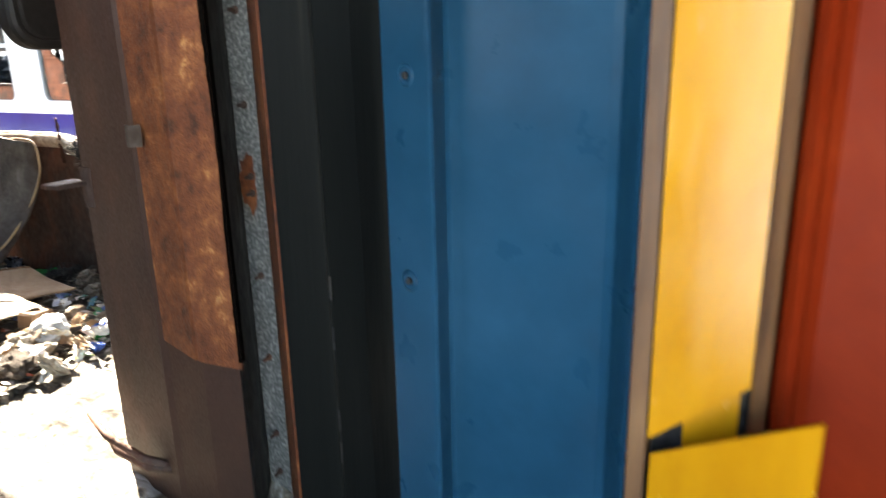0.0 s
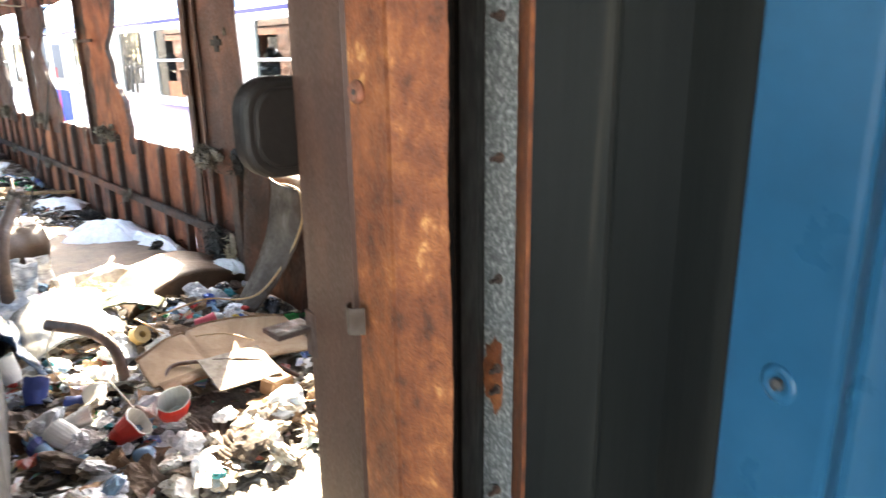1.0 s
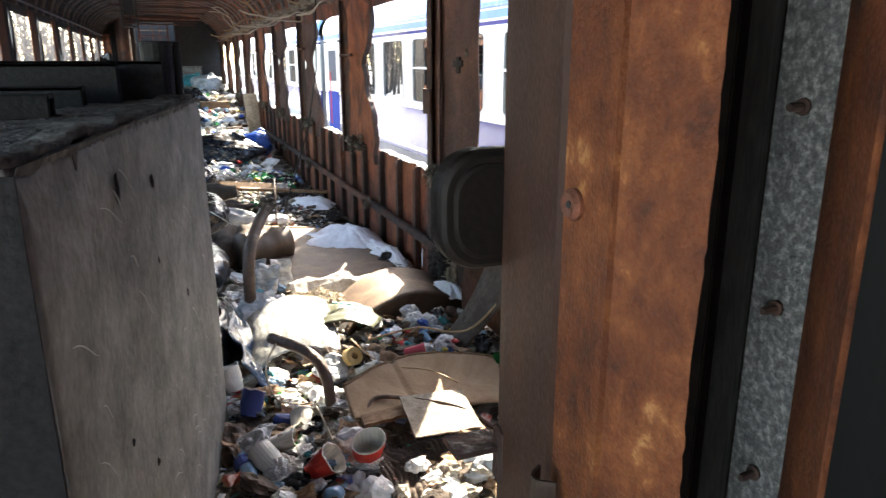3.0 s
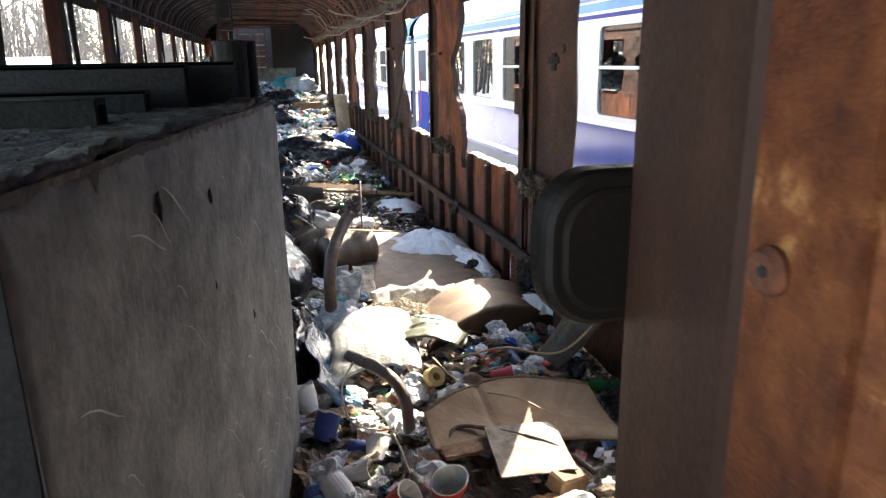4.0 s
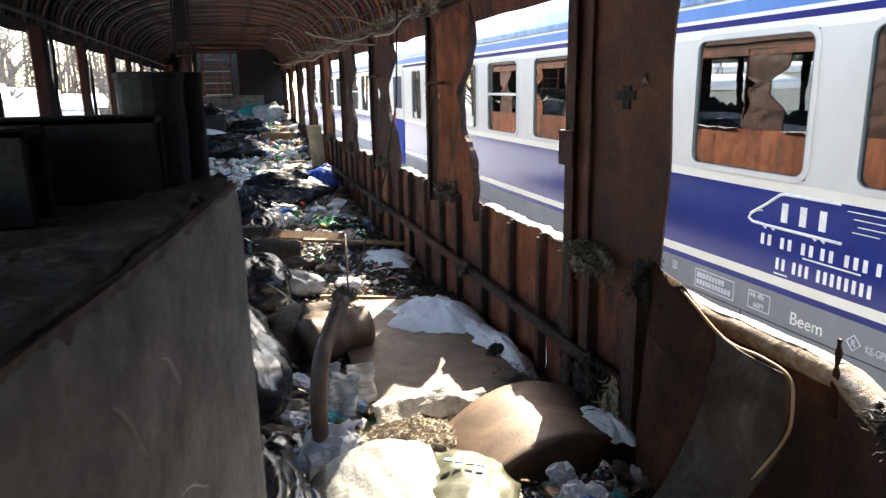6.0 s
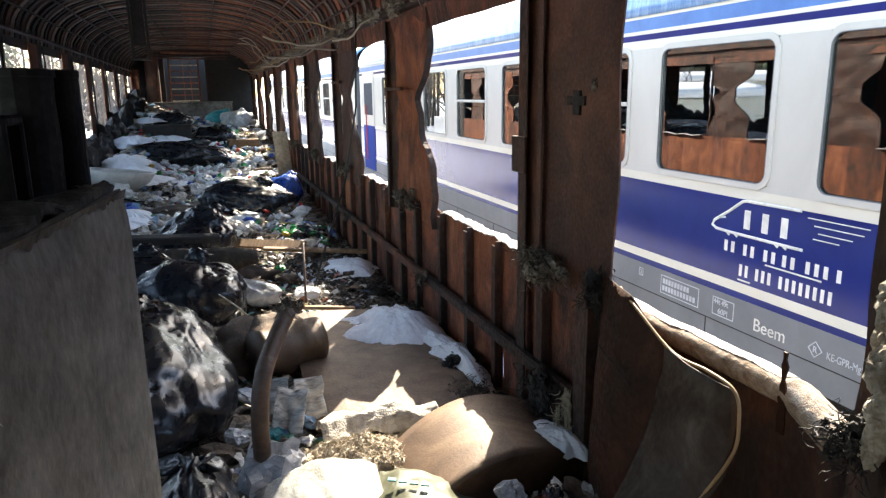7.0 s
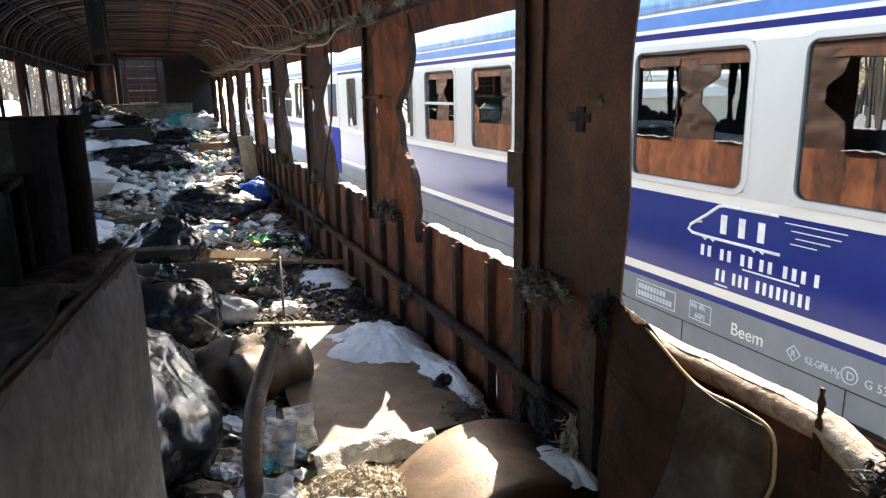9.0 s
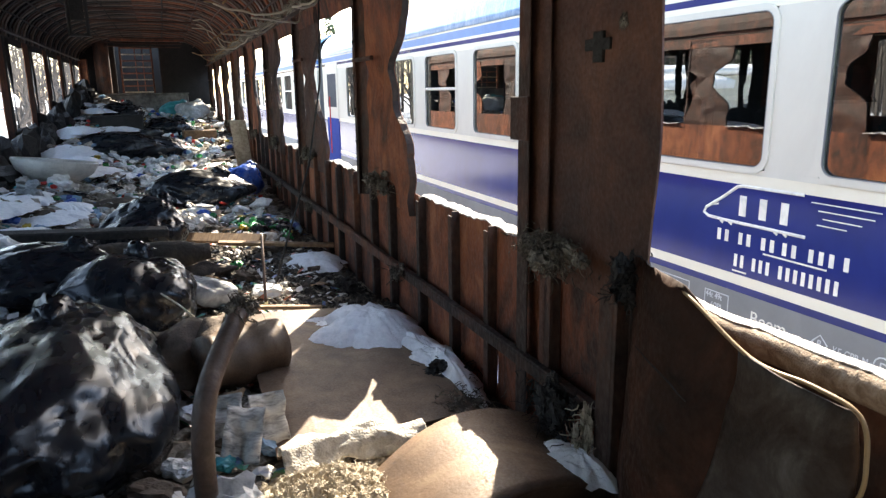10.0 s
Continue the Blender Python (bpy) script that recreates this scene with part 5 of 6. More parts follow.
# ---- ground, huts and trees outside ----
gs = Shape()
gs.sheet(lambda u, v: (-400 + 800 * u, -400 + 800 * v, -1.32 + (0.0 if abs(u - 0.5) < 0.02 else 0.3 * wob(u * 30, v * 30, 1))), 60, 60, 0.05)
solid("ground", gs, GROUND_SNOW, kind="structure", label="trodden snow over the railway yard")
solid("ballast_bed", Shape().box((3.5, -60, -1.3), (7.6, 90, -1.235), 0.02), BALLAST, kind="structure", label="stone ballast of the next track")
for x in (4.85, 6.28):
    solid("rail", Shape().box((x, -60, -1.235), (x + 0.07, 90, -1.17), 0.01), RUST, label="steel rail of the next track", category="rail", group="rails", kind="structure")


def hut(m, w, d, h, label, wallmat):
    root = thing("yard_hut", m, label, "hut")
    part("wall", Shape().box((-w / 2, -d / 2, 0), (w / 2, d / 2, h), 0.03), wallmat, root)
    part("snowy_roof", Shape().sheet(lambda u, v: (-w / 2 - 0.25 + (w + 0.5) * u, -d / 2 - 0.25 + (d + 0.5) * v, h + 0.16 + 0.25 * math.sin(math.pi * v) + 0.05 * wob(u * 4, v * 4, w)), 12, 10, 0.24), SNOW, root, "thick snow on the roof", smooth=True)
    if w < 2:
        part("door", Shape().box((-w * 0.3, -d / 2 - 0.03, 0.05), (w * 0.3, -d / 2 - 0.0, 1.8), 0.01), T_GREY, root)
        return root
    part("door", Shape().box((-0.4, -d / 2 - 0.03, 0.05), (0.4, -d / 2 - 0.0, 1.9), 0.01), T_GREY, root)
    for x in (-w * 0.32, w * 0.3):
        wi = part("window", Shape().box((x - 0.35, -d / 2 - 0.02, 1.0), (x + 0.35, -d / 2 - 0.001, 1.7), 0.01), SEAT, root)
        part("frame", Shape().box((x - 0.4, -d / 2 - 0.035, 0.95), (x + 0.4, -d / 2 - 0.021, 1.0), 0.005).box((x - 0.02, -d / 2 - 0.035, 1.0), (x + 0.02, -d / 2 - 0.021, 1.7), 0.003), T_WHITE, wi)
    return root


hut(pose(-7.4, 22, -1.3, 0, 0, 12), 3.3, 3.2, 2.4, "white yard hut under thick snow", T_WHITE)
hut(pose(-5.0, 28.3, -1.3, 0, 0, -4), 1.05, 1.05, 2.1, "blue-grey tin yard cabin under snow", TINWALL)
hut(pose(-5.5, 24, -1.3, 0, 0, 5), 0.95, 0.95, 2.0, "dark grey tin yard cabin under snow", T_GREY)
hut(pose(-9.8, 34, -1.3, 0, 0, 5), 5.0, 2.6, 2.4, "grey tin yard hut under snow", TINWALL)
hut(pose(-16, 30, -1.3, 0, 0, 25), 7, 4, 3.0, "long white shed under snow", T_WHITE)


def bare_tree(m, h, seed, label):
    r = random.Random(seed)
    root = thing("bare_tree", m, label, "tree", "bare trees")
    trunk, limbs = Shape(), Shape()

    def grow(p, d, length, rad, depth, target):
        pts, rs = [p], [rad]
        for i in range(5):
            d = (d + Vector((r.gauss(0, 0.14), r.gauss(0, 0.14), r.gauss(0.03, 0.08)))).normalized()
            p = p + d * length / 5
            pts.append(p)
            rs.append(rad * (1 - 0.13 * (i + 1)))
        target.tube(pts, rs, 5 if depth else 8)
        if depth < 4:
            for i in range(4 if depth else 7):
                q = pts[r.randint(2, 5)]
                a = Vector((r.gauss(0, 1), r.gauss(0, 1), r.uniform(0.1, 0.8))).normalized()
                grow(q, (d * 0.5 + a * 0.8).normalized(), length * r.uniform(0.45, 0.7), max(0.008, rad * 0.45), depth + 1, limbs)
    grow(Vector((0, 0, 0)), Vector((0, 0, 1)), h * 0.5, h * 0.022, 0, trunk)
    part("trunk", trunk, BARK, root, smooth=True)
    part("crown", limbs, BARK, root, "leafless twigs")
    return root


t1 = bare_tree(pose(-13, 33, -1.3), 9, 3, "leafless grey tree in the snowy yard")
t2 = bare_tree(pose(-10, 40, -1.3), 8, 5, "leafless grey tree in the snowy yard")
for i, (x, y) in enumerate(((-8, 46), (-12.5, 48), (-17, 42), (-20, 37), (-6, 52), (-24, 50), (11, 52), (14, 47), (9.5, 60))):
    copy_thing(t1 if i % 2 else t2, pose(x, y, -1.3, 0, 0, 47 * i))


for i, (x, y, k) in enumerate(((-5.2, 33, 0.55), (-7.5, 30, 0.6), (-4.6, 38, 0.6), (-6.8, 43, 0.8), (-9.5, 27, 0.55))):
    copy_thing(t2 if i % 2 else t1, pose(x, y, -1.3, 0, 0, 61 * i) @ Matrix.Scale(k, 4))


def conifer(m, h, seed):
    r = random.Random(seed)
    root = thing("conifer", m, "dark green conifer behind the snowy yard", "tree", "conifers")
    part("trunk", Shape().tube([(0, 0, 0), (0, 0, h * 0.5), (0, 0, h)], [0.16, 0.1, 0.02], 7), BARK, root)
    s = Shape()
    for i in range(420):
        z = h * (0.12 + 0.88 * r.random() ** 1.2)
        rad = (1 - z / h) * h * 0.24 * r.uniform(0.5, 1.05)
        a = r.random() * 6.283
        c = Vector((math.cos(a) * rad, math.sin(a) * rad, z))
        k = r.uniform(0.25, 0.5)
        d = Vector((math.cos(a), math.sin(a), -0.5)) * k
        e = Vector((-math.sin(a), math.cos(a), 0)) * k * 0.35
        s.add([c - d * 0.3, c + e, c + d, c - e, c + Vector((0, 0, 0.08))], [(0, 1, 4), (1, 2, 4), (2, 3, 4), (3, 0, 4), (0, 3, 2, 1)])
    part("crown", s, CONIFER, root)
    return root


c1 = conifer(pose(-15, 37, -1.3), 9, 2)
for i, (x, y) in enumerate(((-18, 40), (-21.5, 33), (-12, 55), (-26, 44), (13, 58), (17, 55))):
    copy_thing(c1, pose(x, y, -1.3, 0, 0, 70 * i))

# Leafless wood and scrub closing the yard.
rw = random.Random(77)
wood = Shape()
for i in range(900):
    x, y = rw.uniform(-62, 2), rw.uniform(56, 84)
    if i % 2:
        x, y = rw.uniform(-62, -28), rw.uniform(6, 70)
    h = rw.uniform(6, 12)
    base = Vector((x, y, -1.4))
    top = base + Vector((rw.gauss(0, 0.5), rw.gauss(0, 0.5), h))
    wood.tube([base, (base + top) / 2 + Vector((rw.gauss(0, 0.15), 0, 0)), top], [0.16, 0.1, 0.03], 4, False)
    for k in range(11):
        q = base.lerp(top, rw.uniform(0.15, 0.98))
        d = Vector((rw.gauss(0, 1), rw.gauss(0, 1), rw.uniform(0.1, 1.2))).normalized() * rw.uniform(0.8, 2.4)
        wood.tube([q, q + d * 0.5 + Vector((0, 0, 0.1)), q + d], [0.05, 0.035, 0.012], 3, False)
solid("far_wood", wood, BARK, kind="stuff", label="leafless grey wood behind the snowy yard", category="wood")

# ---- rubbish in the saloon ----


def on(x, y, dz=0.0, rx=0, ry=0, rz=0):
    return pose(x, y, lh(x, y) + dz, rx, ry, rz)


def bin_bag(x, y, sx, sy, sz, rz, seed, material=BLACKBAG, label="full black plastic bin bag with glossy creases"):
    root = thing("bin_bag", on(x, y, sz * 0.62, 0, 0, rz), label, "bin bag", "bin bags")
    part("sack", Shape().sack(sx, sy, sz, seed), material, root, smooth=True)
    kn = Shape().blob(sx * 0.16, sy * 0.16, sz * 0.3, 3, 0.4, 3, seed, 0.5, (sx * 0.45, 0, sz * 0.85))
    for k in range(5):
        a = k * 1.26 + seed
        kn.tube([(sx * 0.45, 0, sz * 0.9), (sx * 0.45 + 0.04 * math.cos(a), 0.04 * math.sin(a), sz * 1.0), (sx * 0.45 + 0.09 * math.cos(a), 0.09 * math.sin(a), sz * 0.98)], [0.012, 0.016, 0.006], 5)
    part("knot", kn, material, root, smooth=True)
    return root


bin_bag(-0.02, 8.0, 0.34, 0.32, 0.24, 20, 1)
bin_bag(0.45, 9.8, 0.5, 0.36, 0.2, -10, 2)
bin_bag(-0.35, 13.0, 0.8, 0.4, 0.22, 5, 3)
bin_bag(-0.08, 6.1, 0.34, 0.36, 0.24, 60, 4)
bin_bag(-0.48, 6.35, 0.4, 0.3, 0.2, 10, 5, label="black bin bag split open over rubbish")
bin_bag(-0.3, 4.82, 0.7, 0.4, 0.24, 84, 6, label="large slack black bin bag beside the cabinet")
bin_bag(-0.02, 3.7, 0.34, 0.14, 0.14, 88, 8, label="dark plastic sack slumped beside the cabinet")
bin_bag(0.95, 10.3, 0.24, 0.24, 0.2, 30, 9, BLUEBAG, "shiny blue plastic bag of rubbish")
bin_bag(0.25, 15.2, 0.4, 0.3, 0.2, 0, 10)
bin_bag(-0.55, 16.5, 0.4, 0.35, 0.2, 30, 11)
bin_bag(0.75, 17.6, 0.3, 0.3, 0.22, 0, 12, PLASTICW, "white plastic bag of rubbish")
bin_bag(0.45, 17.9, 0.3, 0.25, 0.2, 0, 13, TEAL, "teal plastic bag of rubbish")


def snow_patch(x, y, sx, sy, h, rz, seed, dz=0.005):
    def fn(u, v):
        a, r = 2 * math.pi * u, v
        k = 1 + 0.45 * wob(math.cos(a) * 1.3, math.sin(a) * 1.3, seed) + 0.2 * wob(math.cos(a) * 4, math.sin(a) * 4, seed) + 0.1 * wob(math.cos(a) * 12, math.sin(a) * 12, seed)
        return (sx * r * k * math.cos(a), sy * r * k * math.sin(a), h * (1 - r ** 2.5) * (1 + 0.3 * wob(r * 3 * math.cos(a), r * 3 * math.sin(a), seed + 4)) + 0.09 * h * wob(r * 9 * math.cos(a), r * 9 * math.sin(a), seed) + 0.04 * h * wob(r * 30 * math.cos(a), r * 30 * math.sin(a), seed))
    s = Shape()
    N, R = 96, 24
    for j in range(R + 1):
        for i in range(N):
            s.v.append(fn(i / N, j / R))
    s.f = [(j * N + i, j * N + (i + 1) % N, (j + 1) * N + (i + 1) % N, (j + 1) * N + i) for j in range(R) for i in range(N)]
    s.f = [f[::-1] for f in s.f]
    solid("snow_patch", s, SNOW, on(x, y, dz, 0, 0, rz), smooth=True, label="patch of old snow blown in through the window", category="snow", group="snow patches")


for a in ((1.02, 5.4, 0.3, 0.36, 0.13, 0, 1), (1.18, 4.9, 0.12, 0.44, 0.1, 6, 2), (0.8, 5.6, 0.22, 0.14, 0.05, 10, 7), (1.08, 7.1, 0.24, 0.28, 0.06, 0, 3), (-0.95, 11.8, 0.35, 0.9, 0.08, 0, 5), (-1.0, 9.0, 0.3, 0.5, 0.07, 0, 6), (-0.6, 14.8, 0.4, 0.8, 0.08, 10, 8), (0.8, 12.2, 0.3, 0.4, 0.05, 0, 9), (-0.85, 7.6, 0.3, 0.35, 0.06, 0, 10), (-0.7, 10.8, 0.35, 0.5, 0.06, 0, 11), (-1.0, 13.4, 0.3, 0.6, 0.08, 0, 12), (-0.4, 11.3, 0.3, 0.3, 0.05, 0, 13), (0.35, 11.6, 0.3, 0.3, 0.05, 0, 14), (-0.9, 16.5, 0.3, 0.9, 0.08, 0, 15), (-0.8, 8.3, 0.35, 0.3, 0.06, 0, 16)):
    snow_patch(*a)
snow_patch(1.2, 3.82, 0.09, 0.15, 0.05, 28, 4, 0.185 - lh(1.2, 3.82))
for a in ((-0.78, 10.9, 0.3, 0.55, 0.07, 8, 21), (-1.02, 8.3, 0.26, 0.5, 0.07, -6, 22), (-0.95, 13.4, 0.3, 0.6, 0.07, 4, 23), (-0.62, 8.8, 0.16, 0.3, 0.05, 20, 24)):
    snow_patch(*a, dz=0.06)

# Large flat pieces.
solid("floor_board", Shape().sheet(lambda u, v: (0.42 + 0.72 * u + 0.04 * v, 4.35 + 1.4 * v + 0.06 * u, 0.105 + 0.025 * wob(u * 2, v * 2, 3) + 0.03 * (1 - u) * v), 10, 14, 0.012), BOARD, label="large brown hardboard sheet lying on the rubbish", category="board")


def arch(u, v):
    a = math.pi * (0.04 + 0.86 * u)
    return (0.6 + 0.68 * u + 0.03 * v, 3.62 + 0.46 * v + 0.12 * u, 0.06 + 0.21 * math.sin(a) ** 0.8 * (1 - 0.25 * u))


archp = solid("arched_panel", Shape().sheet(arch, 30, 10, 0.02), BOARD, smooth=True, label="bent brown panel arching over the rubbish", category="panel")
part("front_edge", Shape().sheet(lambda u, v: (0.61 + 0.68 * u, 3.626 + 0.12 * u, 0.03 + (0.02 + 0.215 * math.sin(math.pi * (0.04 + 0.86 * u)) ** 0.8 * (1 - 0.25 * u)) * v), 24, 6, 0.01), BOARD, archp)


def card_curve(u, v):
    back = 2.83 + 0.19 * math.sin(math.pi * (0.08 + 0.78 * u))
    front = 2.72 - 0.1 * u
    return (0.4 + 0.62 * u, front + (back - front) * v, 0.165 + 0.05 * v * v + 0.012 * math.sin(math.pi * u) + 0.004 * wob(u * 7, v * 4, 1) - 0.012 * math.exp(-((u - 0.36) / 0.015) ** 2))


curved = solid("cardboard_sheet", Shape().sheet(card_curve, 60, 16, 0.006), CARD, smooth=True, label="large curved piece of brown corrugated cardboard", category="cardboard")
part("curled_rim", Shape().tube([(x, y + 0.004, z + 0.003) for x, y, z in (card_curve(k / 30, 1) for k in range(31))], 0.006, 7), WOOD, curved, "darker curled rim", smooth=True)
solid("cardboard_sheet", Shape().sheet(lambda u, v: (0.54 + 0.23 * u + 0.03 * v, 2.48 + 0.26 * v - 0.02 * u, 0.195 + 0.012 * v + 0.006 * wob(u * 4, v * 4, 2)), 12, 12, 0.005), PALECARD, label="torn flat piece of pale dirty cardboard", category="cardboard")
solid("cardboard_sheet", Shape().sheet(lambda u, v: (0.42 + 0.16 * u, 2.66 + 0.07 * v, 0.165 + 0.01 * u + 0.004 * wob(u * 6, v * 4, 6)), 10, 6, 0.012), CARD, label="folded strip of brown cardboard", category="cardboard")
solid("broken_block", Shape().box((-0.055, -0.035, -0.03), (0.055, 0.035, 0.03), 0.008), CARD, pose(0.74, 2.46, 0.16, 6, 8, 20), label="small brown block beneath the cardboard", category="block")
solid("plank", Shape().box((-0.42, -0.04, -0.012), (0.42, 0.04, 0.012), 0.004), WOOD, on(0.88, 7.4, 0.08, 0, 4, -12), label="worn wooden plank lying on the rubbish", category="plank", group="planks")
solid("plank", Shape().box((-0.3, -0.05, -0.012), (0.3, 0.05, 0.012), 0.004), WOOD, on(0.55, 7.75, 0.09, 30, 2, -22), label="broken brown board lying on the rubbish", category="plank", group="planks")
solid("plank", Shape().box((-0.24, -0.018, -0.01), (0.24, 0.018, 0.01), 0.004), CARD, on(0.66, 5.95, 0.06, 0, 3, -14), label="thin pale wooden slat", category="plank", group="planks")
solid("plank", Shape().box((-0.5, -0.1, -0.01), (0.5, 0.1, 0.01), 0.004), PALECARD, pose(1.13, 11.9, 0.45, 0, 62, 75), label="grey board leaning on the side wall", category="plank", group="planks")
roll_pts = [(-1.3 + 1.68 * k / 24, 6.86 - 0.1 * k / 24 + 0.02 * wob(k * 0.5, 1, 1), 0.3 - 0.03 * k / 24 + 0.02 * wob(k * 0.4, 2, 2)) for k in range(25)]
solid("carpet_roll", Shape().tube(roll_pts, [0.085 + 0.014 * wob(k * 0.9, 4, 1) - (0.03 if k > 22 else 0) for k in range(25)], 18), DARKROLL, smooth=True, label="dark brown rolled carpet lying across the rubbish", category="carpet roll")
solid("plank", Shape().box((-0.9, -0.06, -0.03), (0.9, 0.06, 0.03), 0.01), SOOT, on(-0.75, 7.35, 0.12, 5, 4, 6), label="charred beam lying across the rubbish", category="plank", group="planks")
solid("burnt_box", Shape().box((-0.4, -0.25, 0), (0.4, 0.25, 0.3), 0.02), SOOT, on(-0.55, 15.0, -0.04, 0, 0, 8), label="charred black box among the rubbish", category="box")
solid("wooden_box", Shape().box((-0.26, -0.15, 0), (0.26, 0.15, 0.2), 0.01), WOOD, on(0.72, 14.6, -0.03, 0, 0, 4), label="brown wooden drawer among the rubbish", category="box")
basin = thing("wash_basin", on(-0.85, 9.9, 0.03, 0, 8, 20), "dirty white ceramic wash basin lying in rubbish", "basin")
part("bowl", Shape().lathe([(0.0, 0.02), (0.18, 0.03), (0.3, 0.12), (0.36, 0.2), (0.38, 0.21), (0.385, 0.19), (0.34, 0.1), (0.2, 0.0), (0.0, -0.01)], 28).moved(Matrix.Diagonal((1, 0.75, 1, 1))), plain("dirty_ceramic", (0.6, 0.58, 0.53), 0.3), basin, smooth=True)
solid("cushion", Shape().blob(0.36, 0.22, 0.1, 4, 0.2, 1.6, 3, 0.06), GREYFOAM, on(-0.25, 9.4, 0.06, 0, 0, 10), smooth=True, label="flat dirty grey cushion", category="cushion")
for i, (x, y, sx, sy, sz, rz) in enumerate(((0.2, 6.4, 0.3, 0.13, 0.11, -35), (0.18, 5.25, 0.24, 0.16, 0.15, 20), (-0.02, 5.4, 0.16, 0.14, 0.12, 0), (0.35, 5.2, 0.16, 0.18, 0.16, 50), (0.18, 6.95, 0.34, 0.08, 0.09, 2))):
    solid("crumpled_cloth", Shape().blob(sx, sy, sz, 4, 0.3, 1.5, i + 20, 0.16), GREYFOAM if i else PLASTICW, on(x, y, sz * 0.6, 0, 0, rz), smooth=True, label="crumpled brown-grey cloth bundle" if i else "pale grey rolled cloth", category="cloth", group="cloth bundles")

# The bright creased plastic sheet and its neighbours.
solid("plastic_sheet", Shape().sheet(lambda u, v: (0.09 + 0.4 * u + 0.05 * v, 3.36 + 0.55 * v - 0.06 * u, 0.21 + 0.04 * math.sin(math.pi * u) + 0.02 * wob(u * 2, v * 2, 2) + 0.022 * abs(wob(u * 5 + v * 2, v * 2, 3)) + 0.008 * abs(wob(u * 12, v * 5, 5)) - 0.09 * (1 - u) ** 3 - 0.05 * (1 - v) ** 4), 40, 40, 0.003), plain("silver_grey_plastic", (0.42, 0.42, 0.39), 0.25, bump=0.4, blotch=0.5), smooth=True, label="creased silver-grey plastic sheet in the sun", category="plastic sheet")
box2 = thing("grey_green_carton", pose(0.6, 3.6, 0.1, 0, 0, -28), "crushed grey-green carton with printed marks", "carton")
part("carton_body", Shape().sheet(lambda u, v: (-0.15 + 0.3 * u, -0.17 + 0.34 * v, 0.1 + 0.05 * math.sin(math.pi * u * 0.9) - 0.08 * v * v * u + 0.012 * wob(u * 6, v * 6, 1)), 16, 16, 0.006), plain("grey_green_card", (0.11, 0.115, 0.075), 0.35), box2, smooth=True)
for k in range(4):
    part("printed_bar", Shape().box((-0.09 + k * 0.035, 0.03 - k * 0.004, 0.155), (-0.065 + k * 0.035, 0.045 - k * 0.004, 0.16), 0), TEAL, box2, "small teal printed mark")
solid("blue_cloth", Shape().sheet(lambda u, v: (0.06 + 0.13 * u + 0.02 * math.sin(v * 9), 3.1 + 0.65 * v, 0.28 - 0.2 * u + 0.03 * wob(u * 5, v * 7, 2)), 14, 36, 0.004), plain("dark_blue_plastic", (0.05, 0.09, 0.16), 0.25, bump=0.5), smooth=True, label="dark blue crumpled plastic against the cabinet", category="plastic sheet")


def pipe(pts, r, label, m=None):
    fine = []
    for i in range(len(pts) - 1):
        p0, p1, p2, p3 = (Vector(pts[max(0, min(len(pts) - 1, i + k))]) for k in (-1, 0, 1, 2))
        for j in range(6):
            t = j / 6
            fine.append(0.5 * ((2 * p1) + (p2 - p0) * t + (2 * p0 - 5 * p1 + 4 * p2 - p3) * t * t + (3 * p1 - p0 - 3 * p2 + p3) * t ** 3))
    fine.append(Vector(pts[-1]))
    return solid("bent_pipe", Shape().tube(fine, r, 12), PIPE, smooth=True, label=label, category="pipe", group="bent pipes")


pipe([(0.2, 4.1, 0.05), (0.2, 4.1, 0.3), (0.22, 4.14, 0.44), (0.27, 4.24, 0.52), (0.34, 4.36, 0.6)], 0.031, "bent brown tube standing out of the rubbish")
wool("pipe_clump", pose(0.345, 4.37, 0.61), 0.05, 0.05, 0.04, FLUFF, 301, "clump of burnt wool caught on the end of a bent tube", 16)
bun = Shape().tube([(0.24 + 0.028 * k, 5.02 + 0.011 * k, 0.2 + 0.006 * wob(k, 1, 1)) for k in range(12)], [0.115 + 0.018 * wob(k * 0.7, 3, 1) for k in range(12)], 26)
bun.v = [(x, y + 0.02 * wob(x * 9, z * 9, 4), z + 0.025 * wob(x * 7, y * 7, 2)) for x, y, z in bun.v]
bundle = solid("foam_roll", bun, BOARD, smooth=True, label="brown rolled foam bundle lying in the rubbish", category="foam roll")
# A black blob paints the shade inside the roll's open end.
part("cut_end", Shape().blob(0.012, 0.085, 0.085, 3, 0.3, 2, 3, 0.2, (0.552, 5.14, 0.2)), SOOT, bundle, "dark blob for the shade in the open end")
pipe([(0.34, 2.86, 0.06), (0.345, 2.87, 0.2), (0.33, 2.92, 0.29), (0.28, 3.0, 0.33), (0.18, 3.14, 0.34)], 0.021, "curved brown seat tube in the rubbish")
solid("pipe_foot", Shape().lathe([(0, 0), (0.032, 0), (0.03, 0.05), (0.022, 0.06), (0, 0.06)], 14), PIPE, on(0.34, 2.86, 0.0), label="flared foot of the curved tube", category="pipe")


def wire(pts, r, material, label):
    fine = []
    for i in range(len(pts) - 1):
        p0, p1, p2, p3 = (Vector(pts[max(0, min(len(pts) - 1, i + k))]) for k in (-1, 0, 1, 2))
        for j in range(8):
            t = j / 8
            fine.append(0.5 * ((2 * p1) + (p2 - p0) * t + (2 * p0 - 5 * p1 + 4 * p2 - p3) * t * t + (3 * p1 - p0 - 3 * p2 + p3) * t ** 3))
    fine.append(Vector(pts[-1]))
    solid("wire", Shape().tube(fine, r, 6), material, smooth=True, label=label, category="wire", group="loose wires")


